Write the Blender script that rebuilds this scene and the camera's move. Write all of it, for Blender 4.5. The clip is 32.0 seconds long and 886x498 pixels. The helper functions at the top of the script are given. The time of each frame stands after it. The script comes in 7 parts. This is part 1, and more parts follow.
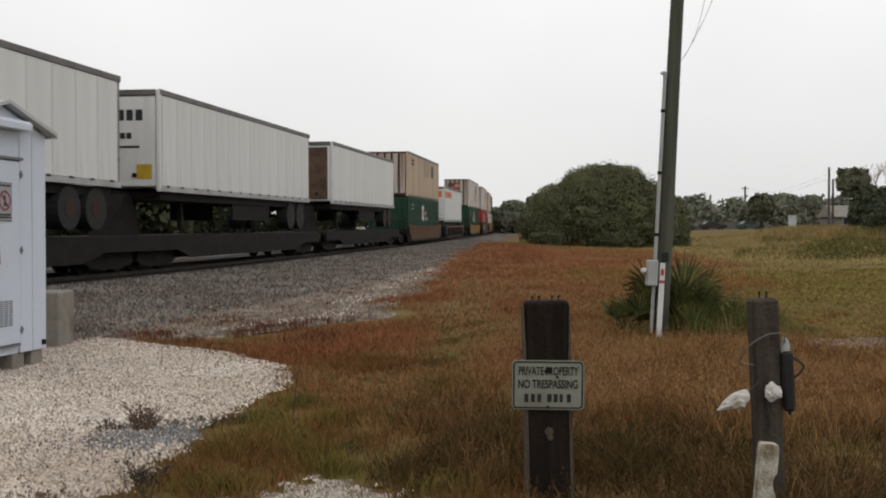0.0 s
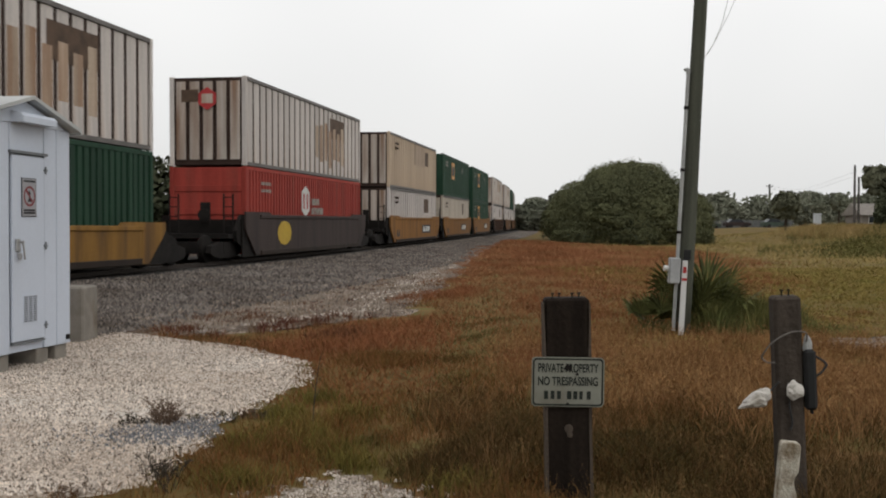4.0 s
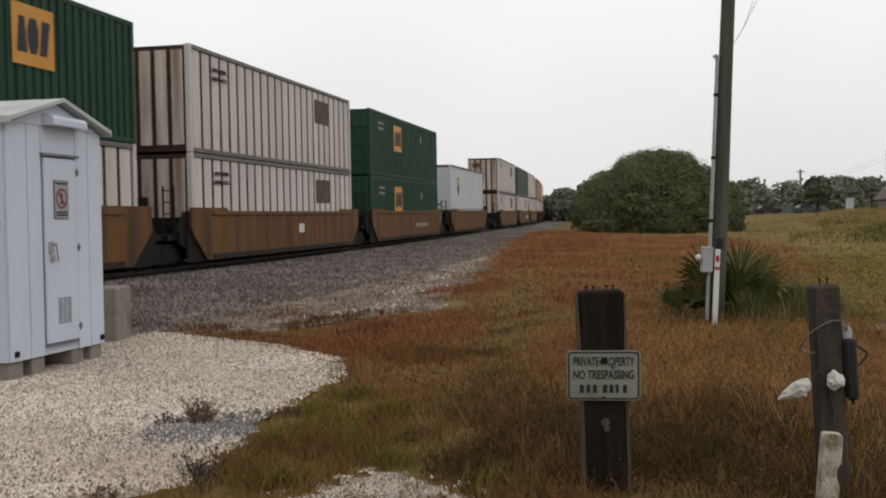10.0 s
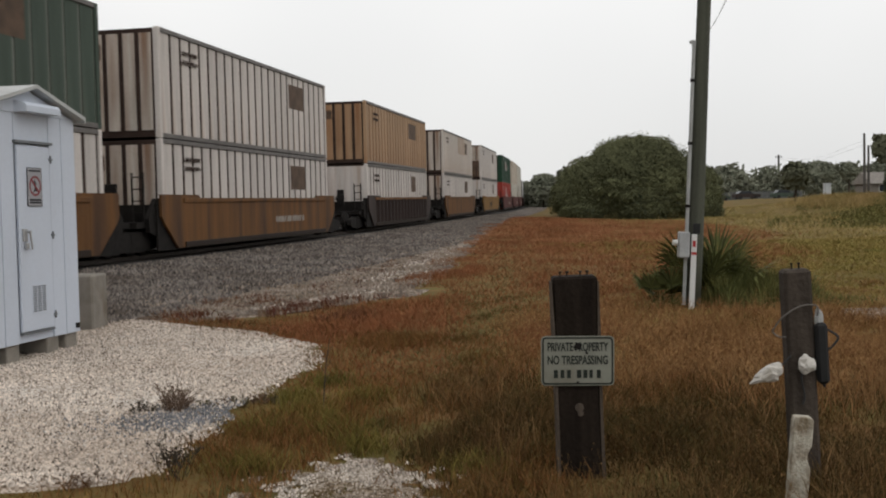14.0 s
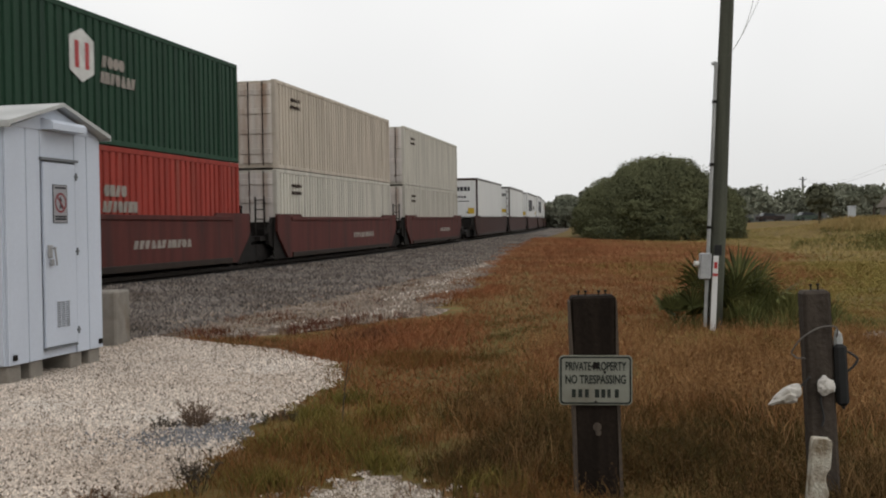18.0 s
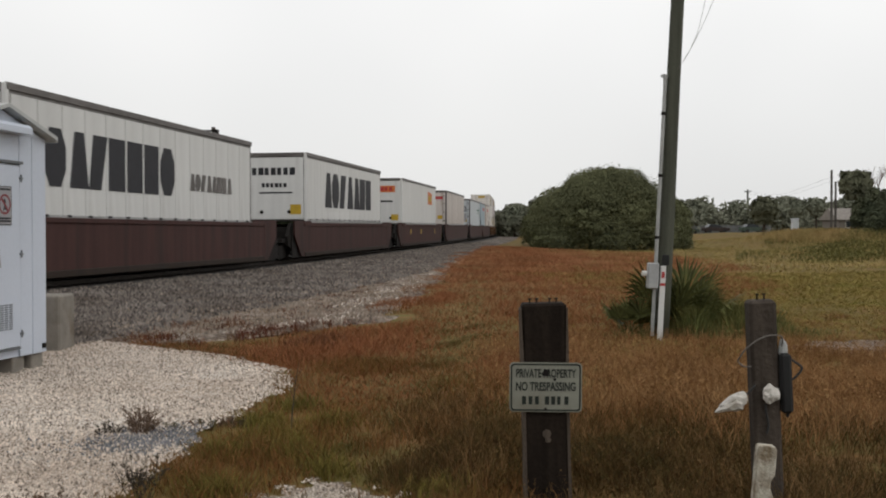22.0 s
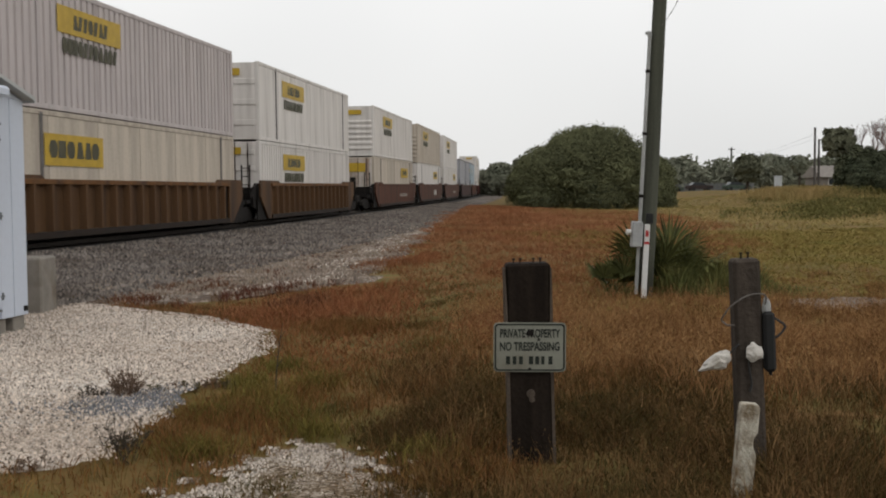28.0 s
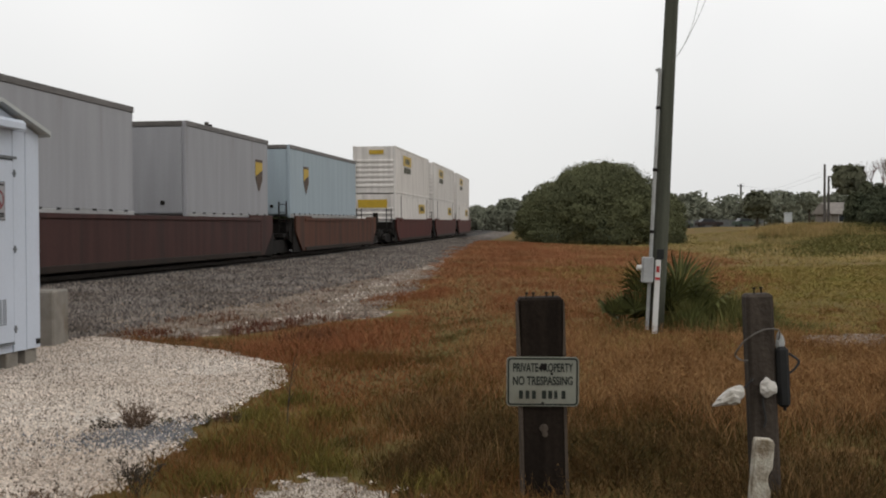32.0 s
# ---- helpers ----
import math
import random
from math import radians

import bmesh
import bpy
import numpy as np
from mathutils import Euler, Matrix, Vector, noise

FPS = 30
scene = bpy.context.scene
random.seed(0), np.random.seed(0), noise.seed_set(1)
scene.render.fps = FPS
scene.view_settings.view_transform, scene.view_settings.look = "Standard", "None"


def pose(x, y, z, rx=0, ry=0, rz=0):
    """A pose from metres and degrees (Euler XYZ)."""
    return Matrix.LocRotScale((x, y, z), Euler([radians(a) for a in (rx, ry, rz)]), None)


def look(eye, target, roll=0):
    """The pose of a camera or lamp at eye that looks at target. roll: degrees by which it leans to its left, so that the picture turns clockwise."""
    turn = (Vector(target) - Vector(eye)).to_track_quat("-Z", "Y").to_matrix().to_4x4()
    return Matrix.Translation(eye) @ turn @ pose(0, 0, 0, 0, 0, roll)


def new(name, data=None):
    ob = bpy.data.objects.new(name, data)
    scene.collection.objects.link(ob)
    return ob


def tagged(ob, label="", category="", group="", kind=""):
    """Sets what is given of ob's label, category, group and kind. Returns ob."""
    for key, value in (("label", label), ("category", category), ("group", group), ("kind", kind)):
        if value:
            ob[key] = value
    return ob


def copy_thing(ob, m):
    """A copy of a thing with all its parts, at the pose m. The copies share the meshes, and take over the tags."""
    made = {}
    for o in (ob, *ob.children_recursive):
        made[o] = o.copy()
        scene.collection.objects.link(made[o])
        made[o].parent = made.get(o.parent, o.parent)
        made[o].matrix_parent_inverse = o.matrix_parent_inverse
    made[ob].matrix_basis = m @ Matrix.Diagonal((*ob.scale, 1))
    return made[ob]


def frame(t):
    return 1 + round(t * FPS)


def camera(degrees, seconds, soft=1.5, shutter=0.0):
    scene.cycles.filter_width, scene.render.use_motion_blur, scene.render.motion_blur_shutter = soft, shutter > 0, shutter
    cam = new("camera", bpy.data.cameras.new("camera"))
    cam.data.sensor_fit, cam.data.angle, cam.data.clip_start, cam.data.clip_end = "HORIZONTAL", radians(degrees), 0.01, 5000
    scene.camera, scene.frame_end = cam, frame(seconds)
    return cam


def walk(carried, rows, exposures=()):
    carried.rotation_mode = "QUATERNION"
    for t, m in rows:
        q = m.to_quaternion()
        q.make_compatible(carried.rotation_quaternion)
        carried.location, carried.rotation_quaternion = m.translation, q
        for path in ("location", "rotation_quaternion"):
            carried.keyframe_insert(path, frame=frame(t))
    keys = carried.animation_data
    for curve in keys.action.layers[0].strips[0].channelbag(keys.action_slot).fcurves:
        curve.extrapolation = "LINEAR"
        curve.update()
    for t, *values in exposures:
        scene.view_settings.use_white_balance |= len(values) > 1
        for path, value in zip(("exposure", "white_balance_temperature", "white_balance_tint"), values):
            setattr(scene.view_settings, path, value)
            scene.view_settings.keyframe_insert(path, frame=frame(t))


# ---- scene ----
cam = camera(46.0, 32.0, soft=2.0, shutter=0.1)
PATH = [
    (0, (0.021, -0.091, 1.492), (0.06, 1.908, 1.46), 0.0),
    (0.5, (0.03, -0.09, 1.491), (0.076, 1.909, 1.468), -0.0),
    (1, (0.03, -0.095, 1.49), (0.099, 1.904, 1.461), -0.0),
    (1.5, (0.036, -0.104, 1.487), (0.099, 1.895, 1.439), -0.3),
    (2, (0.038, -0.097, 1.491), (0.086, 1.902, 1.454), -0.2),
    (2.5, (0.026, -0.099, 1.486), (0.032, 1.901, 1.451), 0.0),
    (3, (0.022, -0.104, 1.486), (-0.016, 1.896, 1.459), 0.1),
    (3.5, (0.027, -0.096, 1.487), (0.028, 1.904, 1.453), 0.2),
    (5.5, (0.038, -0.081, 1.488), (0.009, 1.918, 1.446), -0.0),
    (6, (0.026, -0.083, 1.485), (0.029, 1.916, 1.426), 0.1),
    (6.5, (0.026, -0.077, 1.489), (0.049, 1.922, 1.436), -0.2),
    (7, (0.018, -0.067, 1.498), (0.052, 1.932, 1.432), -1.1),
    (7.5, (0.014, -0.068, 1.496), (0.045, 1.93, 1.411), -0.6),
    (8, (0.004, -0.066, 1.501), (-0.005, 1.932, 1.42), -0.8),
    (8.5, (0.007, -0.052, 1.502), (0.009, 1.946, 1.436), -0.7),
    (9, (0.004, -0.053, 1.498), (0.002, 1.946, 1.431), -0.4),
    (9.5, (0.017, -0.05, 1.499), (0.002, 1.949, 1.434), -0.8),
    (10, (0.017, -0.056, 1.499), (-0.042, 1.942, 1.448), -1.0),
    (10.5, (0.019, -0.054, 1.498), (-0.021, 1.945, 1.449), -0.8),
    (11, (0.023, -0.05, 1.496), (0.027, 1.949, 1.433), -0.2),
    (11.5, (0.023, -0.055, 1.497), (0.021, 1.945, 1.444), -1.0),
    (12, (0.025, -0.053, 1.497), (0.031, 1.946, 1.448), -0.9),
    (12.5, (0.018, -0.067, 1.497), (0.008, 1.933, 1.442), -1.1),
    (13, (0.026, -0.063, 1.493), (-0.003, 1.936, 1.424), -1.1),
    (13.5, (0.025, -0.066, 1.495), (-0.009, 1.933, 1.431), -1.1),
    (14, (0.049, -0.049, 1.498), (0.027, 1.949, 1.42), -1.2),
    (14.5, (0.058, -0.069, 1.495), (0.033, 1.929, 1.41), -1.4),
    (16.5, (0.057, -0.069, 1.491), (0.032, 1.929, 1.413), -0.6),
    (17, (0.061, -0.075, 1.489), (0.022, 1.924, 1.416), -0.5),
    (17.5, (0.059, -0.079, 1.491), (0.014, 1.92, 1.432), -0.4),
    (18, (0.063, -0.081, 1.491), (0.0, 1.917, 1.452), -0.8),
    (18.5, (0.064, -0.079, 1.488), (0.024, 1.92, 1.454), -0.3),
    (19, (0.065, -0.085, 1.489), (0.03, 1.914, 1.447), -0.7),
    (19.5, (0.062, -0.086, 1.489), (0.021, 1.913, 1.449), -0.5),
    (20, (0.064, -0.082, 1.483), (0.014, 1.917, 1.446), 0.3),
    (20.5, (0.058, -0.086, 1.487), (0.013, 1.913, 1.443), -0.0),
    (21, (0.05, -0.091, 1.484), (0.007, 1.908, 1.449), -0.7),
    (21.5, (0.05, -0.085, 1.483), (0.06, 1.915, 1.454), -0.3),
    (22, (0.048, -0.087, 1.485), (0.082, 1.912, 1.46), -0.1),
    (22.5, (0.048, -0.085, 1.483), (0.091, 1.914, 1.431), -0.4),
    (23, (0.056, -0.07, 1.479), (0.101, 1.929, 1.422), -0.7),
    (23.5, (0.057, -0.066, 1.476), (0.17, 1.929, 1.395), -0.4),
    (24, (0.046, -0.067, 1.473), (0.162, 1.928, 1.389), -0.4),
    (24.5, (0.041, -0.061, 1.478), (0.167, 1.935, 1.435), -0.4),
    (25, (0.038, -0.064, 1.485), (0.16, 1.932, 1.431), -0.1),
    (25.5, (0.035, -0.074, 1.472), (0.09, 1.924, 1.396), 0.6),
    (27.5, (0.054, -0.059, 1.477), (0.149, 1.937, 1.385), -0.6),
    (28, (0.056, -0.051, 1.489), (0.119, 1.945, 1.386), -0.4),
    (28.5, (0.058, -0.058, 1.485), (0.085, 1.94, 1.4), -0.2),
    (29, (0.057, -0.059, 1.486), (0.049, 1.939, 1.421), -0.2),
    (29.5, (0.054, -0.063, 1.484), (0.082, 1.936, 1.429), -0.5),
    (30, (0.061, -0.044, 1.485), (0.13, 1.954, 1.423), -0.9),
    (30.5, (0.059, -0.058, 1.485), (0.165, 1.939, 1.454), -1.3),
    (31, (0.047, -0.065, 1.483), (0.151, 1.932, 1.458), -0.2),
    (31.5, (0.048, -0.067, 1.477), (0.117, 1.932, 1.446), -0.3),
    (32, (0.034, -0.072, 1.482), (0.08, 1.927, 1.447), -0.2),
]
walk(cam, [(t, look(eye, target, roll)) for t, eye, target, roll in PATH])

# ---- sky and light: a bright overcast afternoon ----
SUN_EL, SUN_ROT = radians(38), radians(250)
world = bpy.data.worlds.new("overcast_sky")
scene.world = world
world.use_nodes = True
wn = world.node_tree.nodes
wl = world.node_tree.links
wbg = wn["Background"]
sky = wn.new("ShaderNodeTexSky")
sky.sky_type, sky.sun_disc, sky.sun_elevation, sky.sun_rotation = "NISHITA", False, SUN_EL, SUN_ROT
sky.dust_density = 4.0
dim = wn.new("ShaderNodeMix")
dim.data_type, dim.blend_type = "RGBA", "MULTIPLY"
dim.inputs[0].default_value = 1.0
wl.new(sky.outputs[0], dim.inputs[6])
dim.inputs[7].default_value = (0.06, 0.06, 0.06, 1)
cloud = wn.new("ShaderNodeMix")
cloud.data_type = "RGBA"
cloud.inputs[0].default_value = 0.9
cloud.inputs[7].default_value = (0.97, 0.965, 0.955, 1)
wtc, wno, wra = wn.new("ShaderNodeTexCoord"), wn.new("ShaderNodeTexNoise"), wn.new("ShaderNodeValToRGB")
wno.inputs["Scale"].default_value, wno.inputs["Detail"].default_value = 1.6, 3
wra.color_ramp.elements[0].color, wra.color_ramp.elements[1].color = (0.86, 0.86, 0.86, 1), (1.0, 0.995, 0.985, 1)
wra.color_ramp.elements[0].position, wra.color_ramp.elements[1].position = 0.3, 0.6
wl.new(wtc.outputs["Generated"], wno.inputs["Vector"])
wl.new(wno.outputs["Fac"], wra.inputs[0])
wsep, wgr, wmul = wn.new("ShaderNodeSeparateXYZ"), wn.new("ShaderNodeValToRGB"), wn.new("ShaderNodeMix")
wl.new(wtc.outputs["Generated"], wsep.inputs[0])
wl.new(wsep.outputs["Z"], wgr.inputs[0])
wgr.color_ramp.elements[0].position, wgr.color_ramp.elements[0].color = 0.0, (0.86, 0.865, 0.865, 1)
wgr.color_ramp.elements[1].position, wgr.color_ramp.elements[1].color = 0.28, (1.09, 1.09, 1.09, 1)
wmul.data_type, wmul.blend_type = "RGBA", "MULTIPLY"
wmul.inputs[0].default_value = 1.0
wl.new(wra.outputs[0], wmul.inputs[6])
wl.new(wgr.outputs[0], wmul.inputs[7])
wl.new(wmul.outputs[2], cloud.inputs[7])
wl.new(dim.outputs[2], cloud.inputs[6])
wl.new(cloud.outputs[2], wbg.inputs[0])
wbg.inputs[1].default_value = 1.0
sun = new("sun", bpy.data.lights.new("sun", "SUN"))
sun.data.energy, sun.data.angle, sun.data.color = 0.5, radians(25), (1.0, 0.97, 0.92)
sun.matrix_basis = look((0, 0, 60), (0 - math.cos(SUN_EL) * 40, 0 + 30, 60 - math.sin(SUN_EL) * 60))

# ---- materials ----
MATS = {}


def mat(name, color, rough=0.7, metal=0.0, scale=3.0, var=0.25, tint=None, fine=40.0, bump=0.1, stretch=(1, 1, 1), stain=None, amount=0.0, island=0.0, spec=0.3, each=0.0):
    """A surface with two scales of variation; stain: a second colour that breaks through in patches."""
    if name in MATS:
        return MATS[name]
    m = bpy.data.materials.new(name)
    m.use_nodes = True
    n, l = m.node_tree.nodes, m.node_tree.links
    b = n["Principled BSDF"]
    b.inputs["Roughness"].default_value, b.inputs["Metallic"].default_value = rough, metal
    b.inputs["Specular IOR Level"].default_value = spec
    tc, mp = n.new("ShaderNodeTexCoord"), n.new("ShaderNodeMapping")
    mp.inputs["Scale"].default_value = stretch
    l.new(tc.outputs["Object"], mp.inputs["Vector"])
    big, small = n.new("ShaderNodeTexNoise"), n.new("ShaderNodeTexNoise")
    big.inputs["Scale"].default_value, big.inputs["Detail"].default_value = scale, 6
    small.inputs["Scale"].default_value, small.inputs["Detail"].default_value = fine, 4
    l.new(mp.outputs[0], big.inputs["Vector"])
    l.new(tc.outputs["Object"], small.inputs["Vector"])
    ramp = n.new("ShaderNodeValToRGB")
    other = tint or tuple(c * (1 - var) for c in color)
    ramp.color_ramp.elements[0].color, ramp.color_ramp.elements[1].color = (*other, 1), (*color, 1)
    ramp.color_ramp.elements[0].position, ramp.color_ramp.elements[1].position = 0.36, 0.62
    l.new(big.outputs["Fac"], ramp.inputs[0])
    last = ramp.outputs[0]
    if stain:
        spot = n.new("ShaderNodeTexNoise")
        spot.inputs["Scale"].default_value, spot.inputs["Detail"].default_value = scale * 0.45, 8
        l.new(mp.outputs[0], spot.inputs["Vector"])
        cut = n.new("ShaderNodeValToRGB")
        cut.color_ramp.elements[0].position, cut.color_ramp.elements[1].position = 0.66 - 0.3 * amount, 0.78 - 0.2 * amount
        l.new(spot.outputs["Fac"], cut.inputs[0])
        mix = n.new("ShaderNodeMix")
        mix.data_type = "RGBA"
        mix.inputs[7].default_value = (*stain, 1)
        l.new(cut.outputs[0], mix.inputs[0])
        l.new(last, mix.inputs[6])
        last = mix.outputs[2]
    grain = n.new("ShaderNodeMix")
    grain.data_type, grain.blend_type = "RGBA", "MULTIPLY"
    grain.inputs[0].default_value = min(1.0, var * 1.3)
    l.new(last, grain.inputs[6])
    l.new(small.outputs["Fac"], grain.inputs[7])
    last = grain.outputs[2]
    if island:
        geo, hsv = n.new("ShaderNodeNewGeometry"), n.new("ShaderNodeHueSaturation")
        mr = n.new("ShaderNodeMapRange")
        mr.inputs[3].default_value, mr.inputs[4].default_value = 1 - island, 1 + island
        l.new(geo.outputs["Random Per Island"], mr.inputs[0])
        l.new(mr.outputs[0], hsv.inputs["Value"])
        l.new(last, hsv.inputs["Color"])
        last = hsv.outputs[0]
    if each:
        info, hsv = n.new("ShaderNodeObjectInfo"), n.new("ShaderNodeHueSaturation")
        mr = n.new("ShaderNodeMapRange")
        mr.inputs[3].default_value, mr.inputs[4].default_value = 1 - each, 1 + each * 0.5
        l.new(info.outputs["Random"], mr.inputs[0])
        l.new(mr.outputs[0], hsv.inputs["Value"])
        l.new(last, hsv.inputs["Color"])
        last = hsv.outputs[0]
    l.new(last, b.inputs["Base Color"])
    if bump:
        bp = n.new("ShaderNodeBump")
        bp.inputs["Strength"].default_value, bp.inputs["Distance"].default_value = bump, 0.02
        l.new(small.outputs["Fac"], bp.inputs["Height"])
        l.new(bp.outputs[0], b.inputs["Normal"])
    MATS[name] = m
    return m


def grass_mat(name, stops, scale=0.5, mixing=0.5, value=0.3, stretch=(1, 1, 1), rough=0.9):
    """Blades whose colour drifts from patch to patch and differs from blade to blade."""
    m = bpy.data.materials.new(name)
    m.use_nodes = True
    n, l = m.node_tree.nodes, m.node_tree.links
    b = n["Principled BSDF"]
    b.inputs["Roughness"].default_value, b.inputs["Specular IOR Level"].default_value = rough, 0.1
    tc, mp, no = n.new("ShaderNodeTexCoord"), n.new("ShaderNodeMapping"), n.new("ShaderNodeTexNoise")
    mp.inputs["Scale"].default_value = stretch
    no.inputs["Scale"].default_value, no.inputs["Detail"].default_value, no.inputs["Roughness"].default_value = scale, 8, 0.68
    l.new(tc.outputs["Object"], mp.inputs["Vector"])
    l.new(mp.outputs[0], no.inputs["Vector"])
    geo = n.new("ShaderNodeNewGeometry")
    a, c = n.new("ShaderNodeMath"), n.new("ShaderNodeMapRange")
    c.inputs[1].default_value, c.inputs[2].default_value = 0.3, 0.7
    l.new(no.outputs["Fac"], c.inputs[0])
    a.operation = "MULTIPLY_ADD"
    a.inputs[1].default_value = mixing
    l.new(geo.outputs["Random Per Island"], a.inputs[0])
    l.new(c.outputs[0], a.inputs[2])
    s = n.new("ShaderNodeMath")
    s.operation = "SUBTRACT"
    s.inputs[1].default_value = mixing / 2
    l.new(a.outputs[0], s.inputs[0])
    ramp = n.new("ShaderNodeValToRGB")
    while len(ramp.color_ramp.elements) < len(stops):
        ramp.color_ramp.elements.new(0.5)
    for i, col in enumerate(stops):
        ramp.color_ramp.elements[i].position = 0.08 + 0.84 * i / (len(stops) - 1)
        ramp.color_ramp.elements[i].color = (*col, 1)
    l.new(s.outputs[0], ramp.inputs[0])
    wn = n.new("ShaderNodeTexWhiteNoise")
    wn.noise_dimensions = "1D"
    l.new(geo.outputs["Random Per Island"], wn.inputs["W"])
    mr, hsv = n.new("ShaderNodeMapRange"), n.new("ShaderNodeHueSaturation")
    mr.inputs[3].default_value, mr.inputs[4].default_value = 1 - value, 1 + value
    l.new(wn.outputs["Value"], mr.inputs[0])
    l.new(mr.outputs[0], hsv.inputs["Value"])
    l.new(ramp.outputs[0], hsv.inputs["Color"])
    l.new(hsv.outputs[0], b.inputs["Base Color"])
    return m


def gravel_mat(name, stops, size, wide=0.6, tint=(0.8, 0.75, 0.7), stretch=(1, 1, 1), depth=0.012):
    """Loose stones as cells: each its own shade, dark gaps, and broad stains over all."""
    m = bpy.data.materials.new(name)
    m.use_nodes = True
    n, l = m.node_tree.nodes, m.node_tree.links
    b = n["Principled BSDF"]
    b.inputs["Roughness"].default_value, b.inputs["Specular IOR Level"].default_value = 0.95, 0.2
    tc, mp = n.new("ShaderNodeTexCoord"), n.new("ShaderNodeMapping")
    mp.inputs["Scale"].default_value = stretch
    l.new(tc.outputs["Object"], mp.inputs["Vector"])
    vo, no = n.new("ShaderNodeTexVoronoi"), n.new("ShaderNodeTexNoise")
    vo.inputs["Scale"].default_value = 1 / size
    no.inputs["Scale"].default_value, no.inputs["Detail"].default_value, no.inputs["Roughness"].default_value = wide, 8, 0.65
    l.new(tc.outputs["Object"], vo.inputs["Vector"])
    l.new(mp.outputs[0], no.inputs["Vector"])
    sep, ramp = n.new("ShaderNodeSeparateColor"), n.new("ShaderNodeValToRGB")
    l.new(vo.outputs["Color"], sep.inputs[0])
    while len(ramp.color_ramp.elements) < len(stops):
        ramp.color_ramp.elements.new(0.5)
    for i, col in enumerate(stops):
        ramp.color_ramp.elements[i].position = i / (len(stops) - 1)
        ramp.color_ramp.elements[i].color = (*col, 1)
    l.new(sep.outputs[0], ramp.inputs[0])
    cut, mix = n.new("ShaderNodeMapRange"), n.new("ShaderNodeMix")
    cut.inputs[1].default_value, cut.inputs[2].default_value = 0.42, 0.62
    l.new(no.outputs["Fac"], cut.inputs[0])
    mix.data_type, mix.blend_type = "RGBA", "MULTIPLY"
    mix.inputs[7].default_value = (*tint, 1)
    l.new(cut.outputs[0], mix.inputs[0])
    l.new(ramp.outputs[0], mix.inputs[6])
    l.new(mix.outputs[2], b.inputs["Base Color"])
    bp = n.new("ShaderNodeBump")
    bp.invert = True
    bp.inputs["Strength"].default_value, bp.inputs["Distance"].default_value = 0.9, depth
    l.new(vo.outputs["Distance"], bp.inputs["Height"])
    l.new(bp.outputs[0], b.inputs["Normal"])
    return m


GRIME = (0.10, 0.075, 0.055)


def paint(name, color, amount=0.35, stain=None, rough=0.65, streak=0.74):
    """Weathered paint on a rail vehicle or a box: streaks that run down, and dirt."""
    return mat("paint_" + name, color, rough, 0, 0.7, 0.2 if streak < 0.8 else 0.07, tuple(c * streak for c in color), 14, 0.05, (4.5, 4.5, 0.4), stain or tuple(0.55 * c + 0.45 * g for c, g in zip(color, GRIME)), amount, each=0.12 if streak < 0.8 else 0.04, spec=0.15)


WHITE = paint("white", (0.68, 0.625, 0.585), 0.4, (0.42, 0.32, 0.25))
CLEAN = paint("clean_white", (0.63, 0.63, 0.615), 0.15, streak=0.92)
WARMWHITE = paint("warm_white", (0.67, 0.635, 0.60), 0.35, streak=0.86)
CREAM = paint("cream", (0.57, 0.50, 0.415), 0.25)
TAN = paint("tan", (0.57, 0.445, 0.325), 0.35, (0.42, 0.285, 0.18))
RUSTY = paint("rusty_white", (0.65, 0.59, 0.53), 0.5, (0.30, 0.18, 0.11))
RUSTEND = paint("rust_blotched_white", (0.62, 0.555, 0.49), 0.55, (0.22, 0.12, 0.07))
GREEN = paint("green", (0.024, 0.064, 0.038), 0.25, (0.018, 0.042, 0.028))
OLIVE = paint("olive", (0.07, 0.095, 0.075), 0.3)
REDBOX = paint("red", (0.36, 0.055, 0.04), 0.3)
GREY = paint("grey", (0.32, 0.32, 0.335), 0.2, streak=0.9)
LILAC = paint("grey_ribbed", (0.51, 0.46, 0.45), 0.25, streak=0.85)
BLUE = paint("pale_blue", (0.34, 0.405, 0.445), 0.15, streak=0.9)
PALE = paint("pale_grey_blue", (0.50, 0.53, 0.55), 0.15, streak=0.92)
ORANGE = paint("orange", (0.165, 0.076, 0.026), 0.6, (0.07, 0.038, 0.022))
BRIGHTORANGE = paint("bright_orange", (0.27, 0.125, 0.033), 0.5, (0.13, 0.065, 0.028))
YELLOW = paint("yellow", (0.27, 0.14, 0.032), 0.5, (0.10, 0.055, 0.025))
MAROON = paint("maroon", (0.10, 0.027, 0.022), 0.45, (0.052, 0.022, 0.019))
BROWN = paint("brown", (0.115, 0.046, 0.027), 0.6, (0.05, 0.027, 0.02))
OCHRE = paint("ochre_brown", (0.115, 0.06, 0.027), 0.55, (0.05, 0.03, 0.02))
DUSKBROWN = paint("dusky_brown", (0.072, 0.04, 0.027), 0.5, (0.04, 0.026, 0.02))
SOOT = paint("sooty_brown", (0.034, 0.023, 0.017), 0.5, (0.02, 0.016, 0.013))
FADED = paint("faded_tan", (0.50, 0.39, 0.30), 0.4)
OLIVESEAM = paint("grey_green_seam", (0.19, 0.20, 0.175), 0.3)
DULLMARK = mat("faded_white_marking", (0.34, 0.30, 0.26), 0.6, 0, 5, 0.3)
DARKBROWN = paint("dark_brown", (0.055, 0.04, 0.036), 0.4, (0.03, 0.024, 0.022))
REDDECK = paint("red_deck", (0.12, 0.03, 0.022), 0.5, (0.05, 0.024, 0.02))
